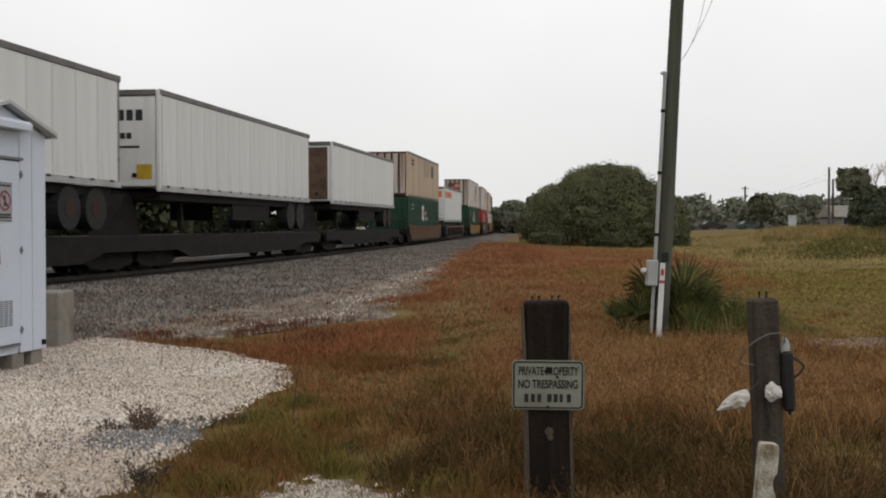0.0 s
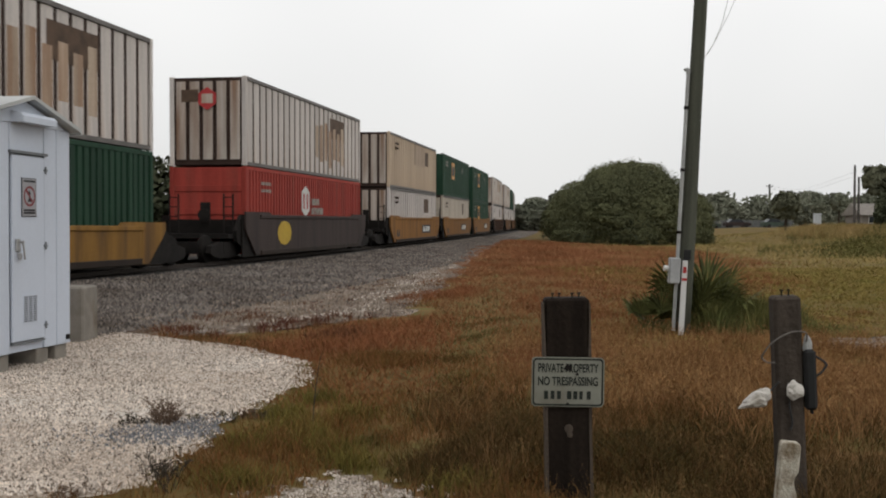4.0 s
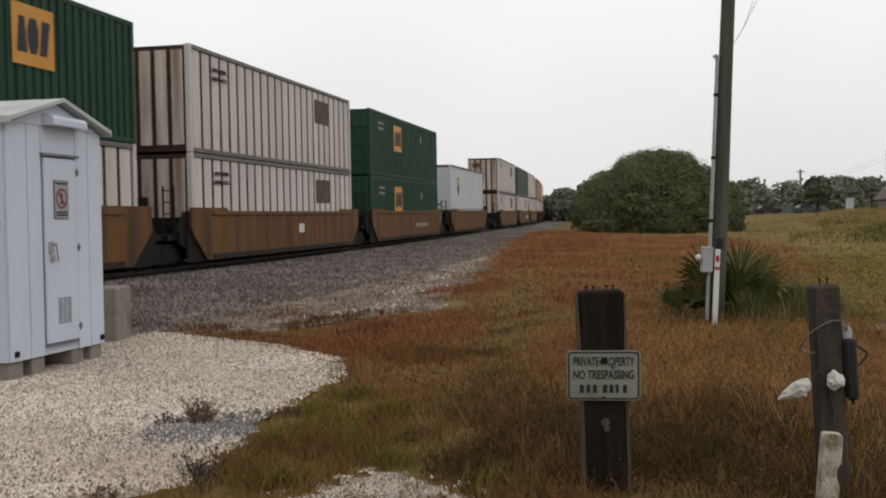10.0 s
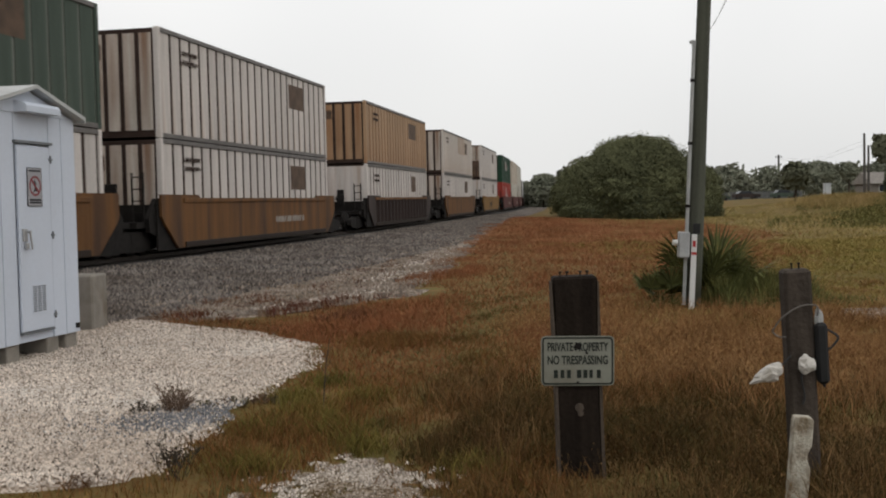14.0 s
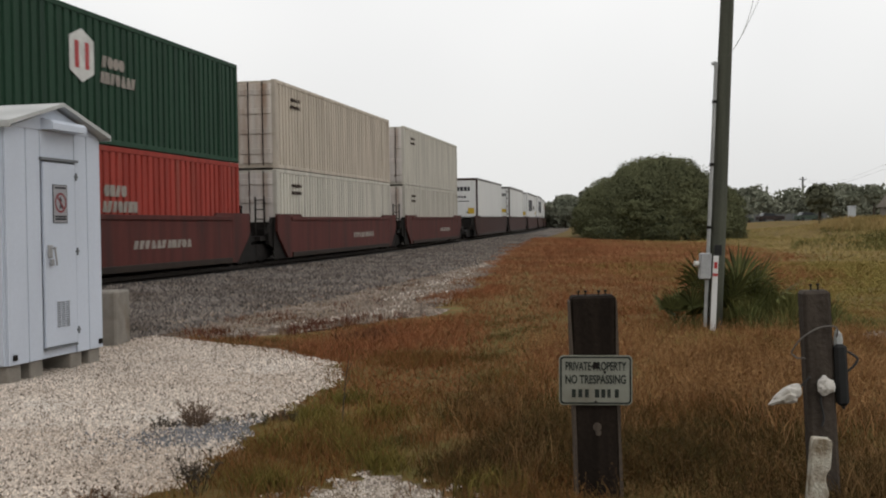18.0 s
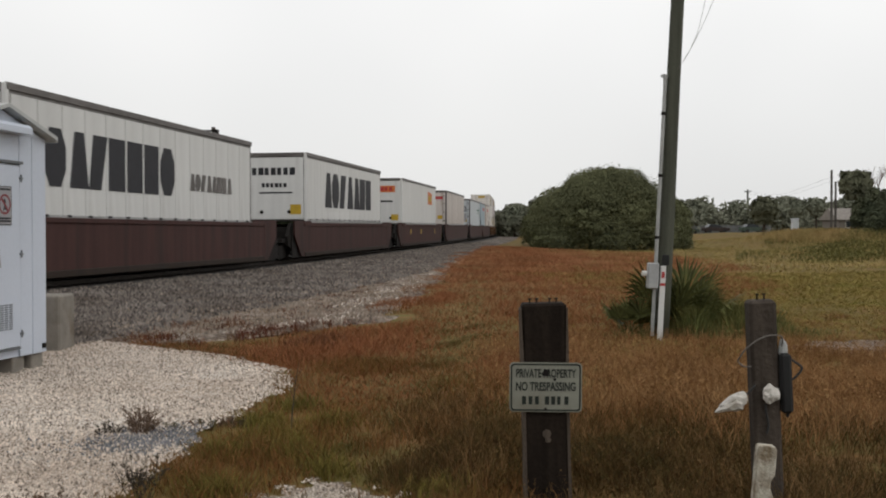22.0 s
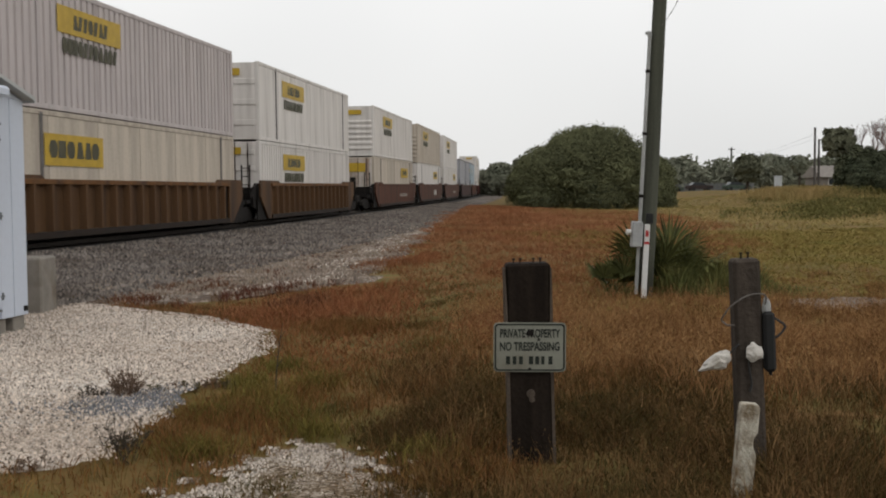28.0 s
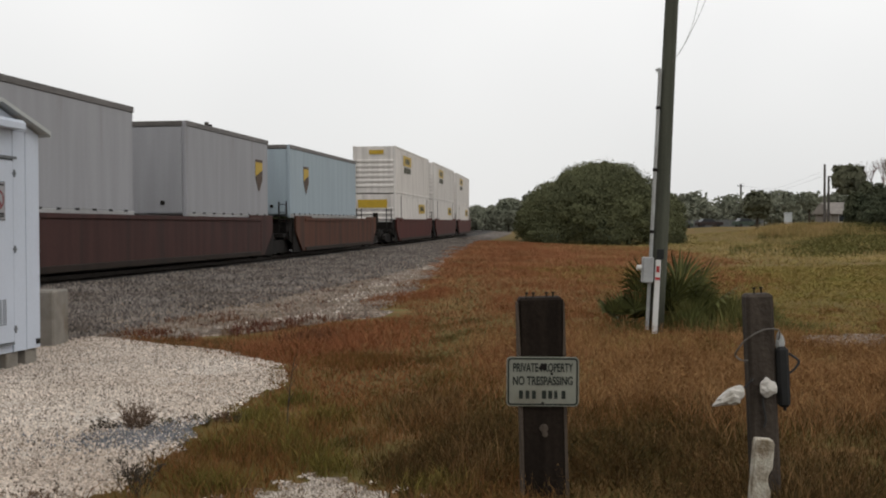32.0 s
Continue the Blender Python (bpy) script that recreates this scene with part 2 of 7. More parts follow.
TANRUST = paint("rusty_tan", (0.44, 0.29, 0.175), 0.6, (0.26, 0.125, 0.06))
POST = mat("weathered_post_steel", (0.058, 0.038, 0.031), 0.8, 0, 2, 0.3, spec=0.1)
RAILTRIM = mat("dull_aluminium_rail", (0.16, 0.145, 0.135), 0.5, 0.2, 2, 0.3)
ALU = mat("dull_aluminium", (0.45, 0.45, 0.45), 0.4, 0.5, 2, 0.2)
STEEL = mat("grimy_steel", (0.02, 0.017, 0.015), 0.8, 0.0, 4, 0.4, spec=0.15)
RAILTOP = mat("worn_rail_steel", (0.07, 0.055, 0.045), 0.5, 0.4, 4, 0.3)
RUBBER = mat("black_rubber", (0.02, 0.02, 0.02), 0.8)
YMARK = mat("yellow_marking", (0.50, 0.33, 0.03), 0.5, 0, 5, 0.15)
AMBER = mat("amber_marking", (0.58, 0.27, 0.035), 0.5, 0, 5, 0.15)
OMARK = mat("orange_marking", (0.62, 0.17, 0.04), 0.5, 0, 5, 0.15)
RMARK = mat("red_marking", (0.45, 0.04, 0.04), 0.5, 0, 5, 0.2)
DMARK = mat("dark_marking", (0.022, 0.022, 0.027), 0.6, 0, 5, 0.2)
SEAM = mat("dirty_seam", (0.22, 0.21, 0.20), 0.8, 0, 3, 0.3)
GMARK = mat("green_marking", (0.03, 0.14, 0.09), 0.5, 0, 5, 0.2)
WMARK = mat("white_marking", (0.65, 0.65, 0.62), 0.5, 0, 5, 0.2)
PATCH = mat("brown_patch", (0.13, 0.08, 0.05), 0.7, 0, 2.5, 0.4)
SHEDPAINT = mat("shed_paint", (0.52, 0.565, 0.645), 0.45, 0, 1.2, 0.08, None, 30, 0.03, (1, 1, 0.4), (0.47, 0.50, 0.55), 0.2)
SHEDDARK = mat("shed_seam", (0.16, 0.17, 0.18), 0.6)
ROOF = mat("shed_roof", (0.52, 0.53, 0.52), 0.5, 0.1, 2, 0.2)
CONCRETE = mat("concrete", (0.27, 0.245, 0.21), 0.9, 0, 4, 0.25, None, 60, 0.3, (1, 1, 1), (0.16, 0.13, 0.10), 0.4)
LIMESTONE = mat("limestone", (0.71, 0.62, 0.535), 0.95, 0, 0.8, 0.12, (0.53, 0.435, 0.355), 70, 0.4, island=0.45)
BALLASTSTONE = mat("ballast_stone", (0.18, 0.155, 0.138), 0.95, 0, 0.7, 0.2, (0.11, 0.09, 0.075), 60, 0.5, island=0.7)
PATCHSTONE = mat("dusty_gravel_chip", (0.62, 0.55, 0.475), 0.95, 0, 3, 0.2, (0.40, 0.335, 0.28), 60, 0.4, island=0.55)
SANDSTONE = mat("buff_stone", (0.29, 0.235, 0.19), 0.95, 0, 2, 0.2, (0.19, 0.145, 0.11), 60, 0.5, island=0.5)
TANWELL = paint("tan_brown", (0.13, 0.07, 0.038), 0.5, (0.055, 0.033, 0.024))
GREYSTONE = mat("blue_grey_stone", (0.195, 0.195, 0.205), 0.95, 0, 3, 0.2, None, 60, 0.5, island=0.5)
TIE = mat("creosote_timber", (0.026, 0.019, 0.014), 0.9, 0, 6, 0.45, None, 50, 0.4, (3, 3, 0.3), spec=0.1)
TIEPALE = mat("weathered_timber", (0.12, 0.095, 0.075), 0.9, 0, 6, 0.35, None, 50, 0.4, (3, 3, 0.3), spec=0.1)
TIEGREY = mat("grey_timber", (0.085, 0.069, 0.056), 0.9, 0, 6, 0.4, None, 50, 0.4, (3, 3, 0.3), spec=0.1)
POLEWOOD = mat("green_treated_pole", (0.095, 0.10, 0.075), 0.9, 0, 4, 0.35, None, 50, 0.3, (3, 3, 0.15))
FARWOOD = mat("grey_pole_wood", (0.12, 0.11, 0.10), 0.9, 0, 4, 0.3)
PVC = mat("grey_conduit", (0.42, 0.43, 0.42), 0.5)
BOXGREY = mat("grey_plastic", (0.42, 0.43, 0.43), 0.5)
SIGNFACE = mat("sign_face", (0.24, 0.243, 0.20), 0.5, 0, 9, 0.12, None, 40, 0.02, (1, 1, 1), (0.17, 0.16, 0.125), 0.5)
SIGNINK = mat("sign_ink", (0.015, 0.02, 0.015), 0.6)
FLAKE = mat("flaking_white_paint", (0.54, 0.50, 0.41), 0.85, 0, 40, 0.2, None, 90, 0.5, (1, 1, 0.6), (0.20, 0.155, 0.10), 0.7)
CLOTH = mat("dirty_white_cloth", (0.60, 0.57, 0.52), 0.95, 0, 14, 0.15, None, 60, 0.3, (1, 1, 1), (0.30, 0.26, 0.2), 0.4)
WIRE = mat("dark_cable", (0.04, 0.04, 0.04), 0.6)
WIREPALE = mat("grey_wire", (0.17, 0.155, 0.14), 0.6)
SOIL = grass_mat("soil_and_thatch", [(0.07, 0.062, 0.018), (0.14, 0.088, 0.032), (0.105, 0.088, 0.026), (0.18, 0.10, 0.042), (0.13, 0.108, 0.034)], 0.9, 0.0, 0.0, rough=1.0)
BALLASTBED = gravel_mat("ballast_bed", [(0.04, 0.033, 0.028), (0.095, 0.08, 0.069), (0.15, 0.129, 0.113), (0.25, 0.218, 0.193)], 0.07, 0.5, (0.66, 0.56, 0.48), (1, 0.3, 1), 0.03)
SANDBED = gravel_mat("pale_sand_bed", [(0.07, 0.052, 0.038), (0.15, 0.12, 0.097), (0.21, 0.172, 0.14), (0.40, 0.345, 0.295)], 0.05, 1.3, (0.42, 0.33, 0.27), (1, 0.4, 1), 0.025)
BAREBED = gravel_mat("bare_gravelly_soil", [(0.08, 0.058, 0.033), (0.15, 0.11, 0.07), (0.27, 0.225, 0.18), (0.46, 0.41, 0.35)], 0.022, 2.2, (0.5, 0.4, 0.28), (1, 1, 1), 0.012)
PADBED = gravel_mat("crushed_limestone_bed", [(0.19, 0.15, 0.115), (0.48, 0.41, 0.345), (0.61, 0.545, 0.48), (0.78, 0.73, 0.67)], 0.02, 0.7, (0.82, 0.76, 0.71), (1, 1, 1), 0.012)
REDGRASS = grass_mat("red_brown_grass", [(0.145, 0.08, 0.033), (0.215, 0.086, 0.039), (0.285, 0.125, 0.06), (0.33, 0.178, 0.092)], 0.3, 0.35, 0.15)
DRYGRASS = grass_mat("dry_tan_grass", [(0.068, 0.047, 0.014), (0.135, 0.061, 0.021), (0.22, 0.114, 0.044), (0.155, 0.071, 0.025)], 0.8, 0.5, 0.35)
GREENGRASS = grass_mat("olive_grass", [(0.074, 0.06, 0.017), (0.15, 0.083, 0.026), (0.175, 0.072, 0.028), (0.115, 0.08, 0.023), (0.19, 0.104, 0.031)], 1.3, 0.45, 0.35)
FIELDGRASS = grass_mat("yellow_green_field_grass", [(0.155, 0.138, 0.034), (0.185, 0.15, 0.039), (0.16, 0.142, 0.035), (0.215, 0.153, 0.046), (0.175, 0.148, 0.038), (0.235, 0.162, 0.052), (0.165, 0.142, 0.036)], 0.3, 0.05, 0.08, (0.8, 0.7, 1))
SLOPEGRASS = grass_mat("tan_slope_grass", [(0.19, 0.16, 0.055), (0.25, 0.205, 0.075), (0.21, 0.18, 0.06), (0.32, 0.23, 0.095), (0.23, 0.195, 0.067), (0.35, 0.25, 0.108)], 0.085, 0.05, 0.12, (0.8, 0.7, 1))
WINEGRASS = mat("wine_red_weed", (0.12, 0.045, 0.03), 0.9, 0, 0.6, 0.2, (0.15, 0.07, 0.035), 5, 0, island=0.35, spec=0.1)
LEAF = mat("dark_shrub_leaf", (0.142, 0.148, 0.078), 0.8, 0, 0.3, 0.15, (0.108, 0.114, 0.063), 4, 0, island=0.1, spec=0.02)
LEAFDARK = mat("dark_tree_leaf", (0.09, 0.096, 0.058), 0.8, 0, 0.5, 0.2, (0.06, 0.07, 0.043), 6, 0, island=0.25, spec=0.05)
# LEAFFAR and LEAFHILL: leaf colours paled to stand in for distance haze
LEAFFAR = mat("haze_paled_tree_leaf", (0.20, 0.205, 0.155), 0.9, 0, 0.3, 0.1, (0.155, 0.165, 0.122), 3, 0, island=0.08, spec=0.0)
LEAFHILL = mat("haze_lifted_hill_leaf", (0.145, 0.148, 0.098), 0.85, 0, 0.4, 0.15, (0.105, 0.108, 0.072), 6, 0, island=0.1, spec=0.02)
DARKMAROON = paint("dark_maroon", (0.066, 0.030, 0.026), 0.45, (0.036, 0.022, 0.019))
PALMLEAF = mat("palm_frond", (0.115, 0.12, 0.04), 0.75, 0, 1.5, 0.2, (0.065, 0.072, 0.026), 8, 0, island=0.5, spec=0.12)
DEADTWIG = mat("bare_twig", (0.24, 0.16, 0.14), 0.9, 0, 2, 0.3)
BARK = mat("bark", (0.07, 0.055, 0.042), 0.95, 0, 4, 0.3, None, 40, 0.4)
HOUSEWALL = mat("pale_stucco", (0.20, 0.18, 0.16), 0.9, 0, 1, 0.1)
HOUSEROOF = mat("brown_shingle", (0.26, 0.235, 0.21), 0.9, 0, 2, 0.2)
FENCEMAT = mat("grey_fence_board", (0.14, 0.145, 0.145), 0.9, 0, 2, 0.2)
GLASSDARK = mat("dark_glass", (0.03, 0.035, 0.04), 0.15)


# ---- mesh helpers ----
def box(bm, x0, y0, z0, x1, y1, z1, bevel=0.0):
    v = [bm.verts.new((x, y, z)) for z in (z0, z1) for y in (y0, y1) for x in (x0, x1)]
    fs = [bm.faces.new([v[i] for i in q]) for q in ((0, 2, 3, 1), (4, 5, 7, 6), (0, 1, 5, 4), (2, 6, 7, 3), (0, 4, 6, 2), (1, 3, 7, 5))]
    if bevel:
        bmesh.ops.bevel(bm, geom=list({e for f in fs for e in f.edges}), offset=bevel, segments=1, affect="EDGES")
    return bm


def tube(bm, a, b, r0, r1=None, seg=10, cap=True):
    a, b = Vector(a), Vector(b)
    r1 = r0 if r1 is None else r1
    q = (b - a).to_track_quat("Z", "Y")
    rings = []
    for p, r in ((a, r0), (b, r1)):
        rings.append([bm.verts.new(p + q @ Vector((r * math.cos(2 * math.pi * i / seg), r * math.sin(2 * math.pi * i / seg), 0))) for i in range(seg)])
    for i in range(seg):
        bm.faces.new((rings[0][i], rings[0][(i + 1) % seg], rings[1][(i + 1) % seg], rings[1][i]))
    if cap:
        bm.faces.new(rings[0][::-1])
        bm.faces.new(rings[1])
    return bm


def sweep(bm, pts, radii, seg=8):
    """One closed tube through all the points."""
    pts = [Vector(p) for p in pts]
    if not hasattr(radii, "__len__"):
        radii = [radii] * len(pts)
    rings = []
    for i, p in enumerate(pts):
        d = (pts[min(i + 1, len(pts) - 1)] - pts[max(i - 1, 0)]).normalized()
        a = d.cross(Vector((0.31, 0.87, 0.38))).normalized()
        b = d.cross(a)
        rings.append([bm.verts.new(p + radii[i] * (a * math.cos(2 * math.pi * k / seg) + b * math.sin(2 * math.pi * k / seg))) for k in range(seg)])
    for q, w in zip(rings, rings[1:]):
        for k in range(seg):
            bm.faces.new((q[k], q[(k + 1) % seg], w[(k + 1) % seg], w[k]))
    bm.faces.new(rings[0][::-1])
    bm.faces.new(rings[-1])
    bmesh.ops.recalc_face_normals(bm, faces=bm.faces)
    return bm


def prism(bm, pts, x0, x1, axis="x"):
    """A profile drawn in two axes and pulled along the third."""
    def put(u, v, w):
        return {"x": (w, u, v), "y": (u, w, v), "z": (u, v, w)}[axis]
    a = [bm.verts.new(put(u, v, x0)) for u, v in pts]
    b = [bm.verts.new(put(u, v, x1)) for u, v in pts]
    bm.faces.new(a)
    bm.faces.new(b[::-1])
    for i in range(len(pts)):
        bm.faces.new((a[i], b[i], b[(i + 1) % len(pts)], a[(i + 1) % len(pts)]))
    bmesh.ops.recalc_face_normals(bm, faces=bm.faces)
    return bm


def mesh_of(name, bm, material, smooth=False):
    me = bpy.data.meshes.new(name)
    bm.to_mesh(me)
    bm.free()
    me.materials.append(material)
    if smooth:
        me.polygons.foreach_set("use_smooth", [True] * len(me.polygons))
    return me


def part(name, bm, material, parent=None, label="", m=None, smooth=False):
    """Links a bmesh, or a mesh that is shared, as one object under a thing or a part."""
    me = bm if isinstance(bm, bpy.types.Mesh) else mesh_of(name, bm, material, smooth)
    ob = new(name, me)
    if parent is not None:
        ob.parent = parent
    if m is not None:
        ob.matrix_basis = m
    return tagged(ob, label)


def thing(name, m, label, category, group=""):
    ob = new(name)
    ob.empty_display_size = 0.2
    ob.matrix_basis = m
    return tagged(ob, label, category, group)


def solid(name, bm, material, label, category, group="", kind="", m=None, smooth=False):
    ob = part(name, bm, material, None, label, m, smooth)
    return tagged(ob, label, category, group, kind)


def raw_mesh(name, verts, faces_n, material):
    """A mesh from an array of corners, n corners to a face."""
    me = bpy.data.meshes.new(name)
    nf = len(verts) // faces_n
    me.vertices.add(len(verts))
    me.vertices.foreach_set("co", np.asarray(verts, np.float32).ravel())
    me.loops.add(len(verts))
    me.loops.foreach_set("vertex_index", np.arange(len(verts), dtype=np.int32))
    me.polygons.add(nf)
    me.polygons.foreach_set("loop_start", np.arange(0, len(verts), faces_n, dtype=np.int32))
    me.update(calc_edges=True)
    me.materials.append(material)
    return me


def smooth01(v):
    v = np.clip(v, 0, 1)
    return v * v * (3 - 2 * v)


# ---- the plan: track, ground and the way of the train ----
RADIUS, HEADING = 1448.0, math.atan(0.184)
CX, CY = -7.98 - RADIUS * math.cos(HEADING), 24.2 + RADIUS * math.sin(HEADING)
HALF = 1.3
RAIL = 0.42


def track_at(s, off=0.0):
    """The track's centre line, off metres to its right, s metres along: place and heading."""
    th = HEADING - s / RADIUS
    r = RADIUS - HALF + off
    return CX + r * math.cos(th), CY - r * math.sin(th), th


def off_track(x, y):
    return np.hypot(x - CX, y - CY) - (RADIUS - HALF)


def rise(s):
    """How far the line has climbed at s metres: level here, a gentle grade towards the bend."""
    s = np.asarray(s, float)
    return 1.7 * np.tanh(0.0045 * ((s - 6) + np.sqrt((s - 6) ** 2 + 100)) / 1.7)


def along_track(x, y):
    return RADIUS * (HEADING - np.arctan2(CY - y, x - CX))


def ground_z(x, y):
    x, y = np.asarray(x, float), np.asarray(y, float)
    base = np.interp(y, [0, 85, 120, 175], [0.13, 0.16, 0.6, 1.06])
    hill = 1.3 * smooth01((x - 25) / 25) * smooth01((y - 35) / 55) * (1 - 0.5 * smooth01((y - 130) / 60))
    roll = 0.025 * np.sin(x * 0.9 + 0.4 * y) * np.sin(y * 0.7) + 0.2 * smooth01((x - 8) / 20) * np.sin(x * 0.19 + 1) * np.sin(y * 0.13 + 0.4)
    z = base + hill + roll
    o = np.abs(off_track(x, y))
    far = smooth01((y - 60) / 40)
    near = smooth01((o - 2.5 - 2.2 * far) / 5.0)
    return z * near + (0.16 + 0.0012 * np.clip(y, 0, 60) * (1 - far)) * (1 - near) - 0.12 * (1 - smooth01((o - 1.5) / 2.0)) + rise(along_track(x, y)) * (1 - smooth01((o - 5.5) / 10.0))


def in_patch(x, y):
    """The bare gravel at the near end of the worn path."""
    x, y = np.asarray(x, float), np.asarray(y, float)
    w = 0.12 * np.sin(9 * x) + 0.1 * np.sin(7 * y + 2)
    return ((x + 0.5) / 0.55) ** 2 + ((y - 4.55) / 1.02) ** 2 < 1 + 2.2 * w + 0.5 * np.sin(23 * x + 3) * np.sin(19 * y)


def bare_edge(y):
    """How far right of the track the ground lies bare."""
    return np.interp(y, [0, 10, 12.6, 14.3, 16, 22, 30, 40, 52, 76, 120, 220, 400], [4.0, 5.5, 7.9, 9.3, 9.9, 9.2, 8.4, 7.2, 6.1, 4.8, 4.5, 4.3, 4.2])


# ---- ground, track ----
def graded(lo, hi, fine_lo, fine_hi, step):
    mid = list(np.arange(fine_lo, fine_hi + 1e-6, step))
    out, d, v = [], step, fine_hi
    while v < hi:
        d *= 1.22
        v += d
        out.append(min(v, hi))
    left, d, v = [], step, fine_lo
    while v > lo:
        d *= 1.22
        v -= d
        left.append(max(v, lo))
    return np.array(left[::-1] + mid + out)


def make_ground():
    xs, ys = graded(-1800, 1800, -14, 60, 0.8), graded(-200, 2600, -2, 130, 0.8)
    gx, gy = np.meshgrid(xs, ys)
    gz = ground_z(gx, gy)
    me = bpy.data.meshes.new("ground")
    nx, ny = len(xs), len(ys)
    verts = np.stack([gx, gy, gz], -1).reshape(-1, 3)
    i = (np.arange(ny - 1)[:, None] * nx + np.arange(nx - 1)).ravel()
    me.from_pydata(verts.tolist(), [], np.stack([i, i + 1, i + nx + 1, i + nx], -1).tolist())
    me.polygons.foreach_set("use_smooth", [True] * len(me.polygons))
    me.materials.append(SOIL)
    tagged(new("ground", me), "rough field of soil and thatch rising to a low hill", "ground", kind="structure")


def strip(name, material, profile, s0, s1, step, label, category, parent=None, kind="structure", lying=False):
    """A profile of (off, z) pulled along the track; lying: z is counted from the ground."""
    n = int((s1 - s0) / step)
    verts, faces, k = [], [], len(profile)
    for i in range(n + 1):
        s = s0 + (s1 - s0) * i / n
        for o, z in profile:
            if lying:
                edge = float(bare_edge(track_at(s, o)[1])) + 0.3
                o, z = (edge, -0.02) if o > edge else (o, z)
            elif name == "ballast_bed" and o > 5.3:
                o = min(o, float(bare_edge(track_at(s, o)[1])) + 0.05 * (o > 7.2) + 0.2)
            x, y, th = track_at(s, o)
            verts.append((x, y, z + (float(ground_z(x, y)) if lying else float(rise(s)))))
    for i in range(n):
        for j in range(k - 1):
            a = i * k + j
            faces.append((a, a + 1, a + k + 1, a + k))
    me = bpy.data.meshes.new(name)
    me.from_pydata(verts, [], faces)
    me.materials.append(material)
    ob = new(name, me)
    if parent is not None:
        ob.parent = parent
        return tagged(ob, label)
    return tagged(ob, label, category, kind=kind)


make_ground()
# near-black ballast colour: the shade beneath the train is painted in
UNDERSHADE = mat("train_shade_ballast", (0.027, 0.022, 0.019), 0.9, 0, 3, 0.3, None, 25, 0.7)
BED = [(-8.4, -0.2), (-7.8, 0.23), (-3.2, 0.23), (-1.7, 0.30), (0, 0.31), (1.75, 0.30), (3.3, 0.20), (5.2, 0.205), (7.0, 0.20), (7.4, -0.05)]
SANDY = [(6.6, -0.1), (6.9, 0.05), (7.6, 0.035), (8.4, 0.03), (9.2, 0.03), (10.0, 0.03), (10.7, 0.03), (11.4, -0.15)]
bed = strip("ballast_bed", BALLASTBED, BED, -860, 900, 2.0, "grey crushed-stone ballast shoulder beside the rails", "ballast")
sand = strip("sandy_verge", SANDBED, SANDY, -13, 46, 0.8, "pale sandy gravel verge with sparse weeds", "verge", lying=True)
# dark strip laid where the train's shade falls
strip("oily_track_bed", UNDERSHADE, [(-4.1, 0.0), (-4.0, 0.24), (-1.65, 0.312), (0, 0.318), (1.7, 0.312), (2.15, 0.287), (2.3, 0.2)], -860, 900, 2.0, "ballast round the rails, coloured dark for the train's shade", "ballast")
track = thing("railway_track", pose(0, 0, 0), "steel rails on dark timber sleepers in grey ballast", "railway")
tagged(track, kind="structure")
for side in (-0.72, 0.72):
    strip("rail", RAILTOP, [(side - 0.07, 0.29), (side - 0.07, 0.30), (side - 0.012, 0.315), (side - 0.012, 0.385), (side - 0.036, 0.39), (side - 0.036, RAIL), (side + 0.036, RAIL), (side + 0.036, 0.39), (side + 0.012, 0.385), (side + 0.012, 0.315), (side + 0.07, 0.30), (side + 0.07, 0.29)], -860, 900, 5.0, "worn steel rail", "", track)
bm = bmesh.new()
box(bm, -1.25, -0.115, 0.12, 1.25, 0.115, 0.318)
sleeper_mesh = mesh_of("sleeper", bm, TIE)
for i in range(170):
    x, y, th = track_at(-20 + 0.56 * i)
    part("sleeper", sleeper_mesh, None, track, "", Matrix.Translation((x, y, float(rise(-20 + 0.56 * i)))) @ Matrix.Rotation(-th, 4, "Z"))


def flat_patch(name, inside, x0, y0, x1, y1, step, lift, material, label, category):
    """A thin sheet over the ground, with an uneven edge."""
    xs, ys = np.arange(x0, x1, step), np.arange(y0, y1, step)
    bm = bmesh.new()
    grid = {}
    def vert(i, j):
        if (i, j) not in grid:
            x, y = xs[i], ys[j]
            h = lift + 0.02 * noise.noise((x * 1.7, y * 1.7, 0)) + 0.008 * noise.noise((x * 9, y * 9, 3))
            grid[(i, j)] = bm.verts.new((x, y, float(ground_z(x, y)) + h))
        return grid[(i, j)]
    ok = inside(*np.meshgrid(xs, ys, indexing="ij"))
    for i in range(len(xs) - 1):
        for j in range(len(ys) - 1):
            if ok[i, j]:
                bm.faces.new((vert(i, j), vert(i + 1, j), vert(i + 1, j + 1), vert(i, j + 1)))
    edge = [e for e in bm.edges if e.is_boundary]
    down = bmesh.ops.extrude_edge_only(bm, edges=edge)
    for v in down["geom"]:
        if isinstance(v, bmesh.types.BMVert):
            v.co.z -= 0.12
    return solid(name, bm, material, label, category, kind="structure", smooth=True)


def pad_right(y):
    y = np.asarray(y, float)
    w = 0.18 * np.sin(2.3 * y + 1.0) + 0.12 * np.sin(5.1 * y) + 0.07 * np.sin(13 * y + 2)
    return np.interp(y, [4.7, 4.9, 5.02, 5.2, 6.1, 7.2, 8.4, 9.5, 10.2, 11.1, 12.4, 13.2, 13.3], [-9, -3.2, -2.1, -1.62, -1.5, -1.42, -1.3, -1.13, -1.35, -2.05, -3.4, -4.3, -4.6]) + 0.35 * w


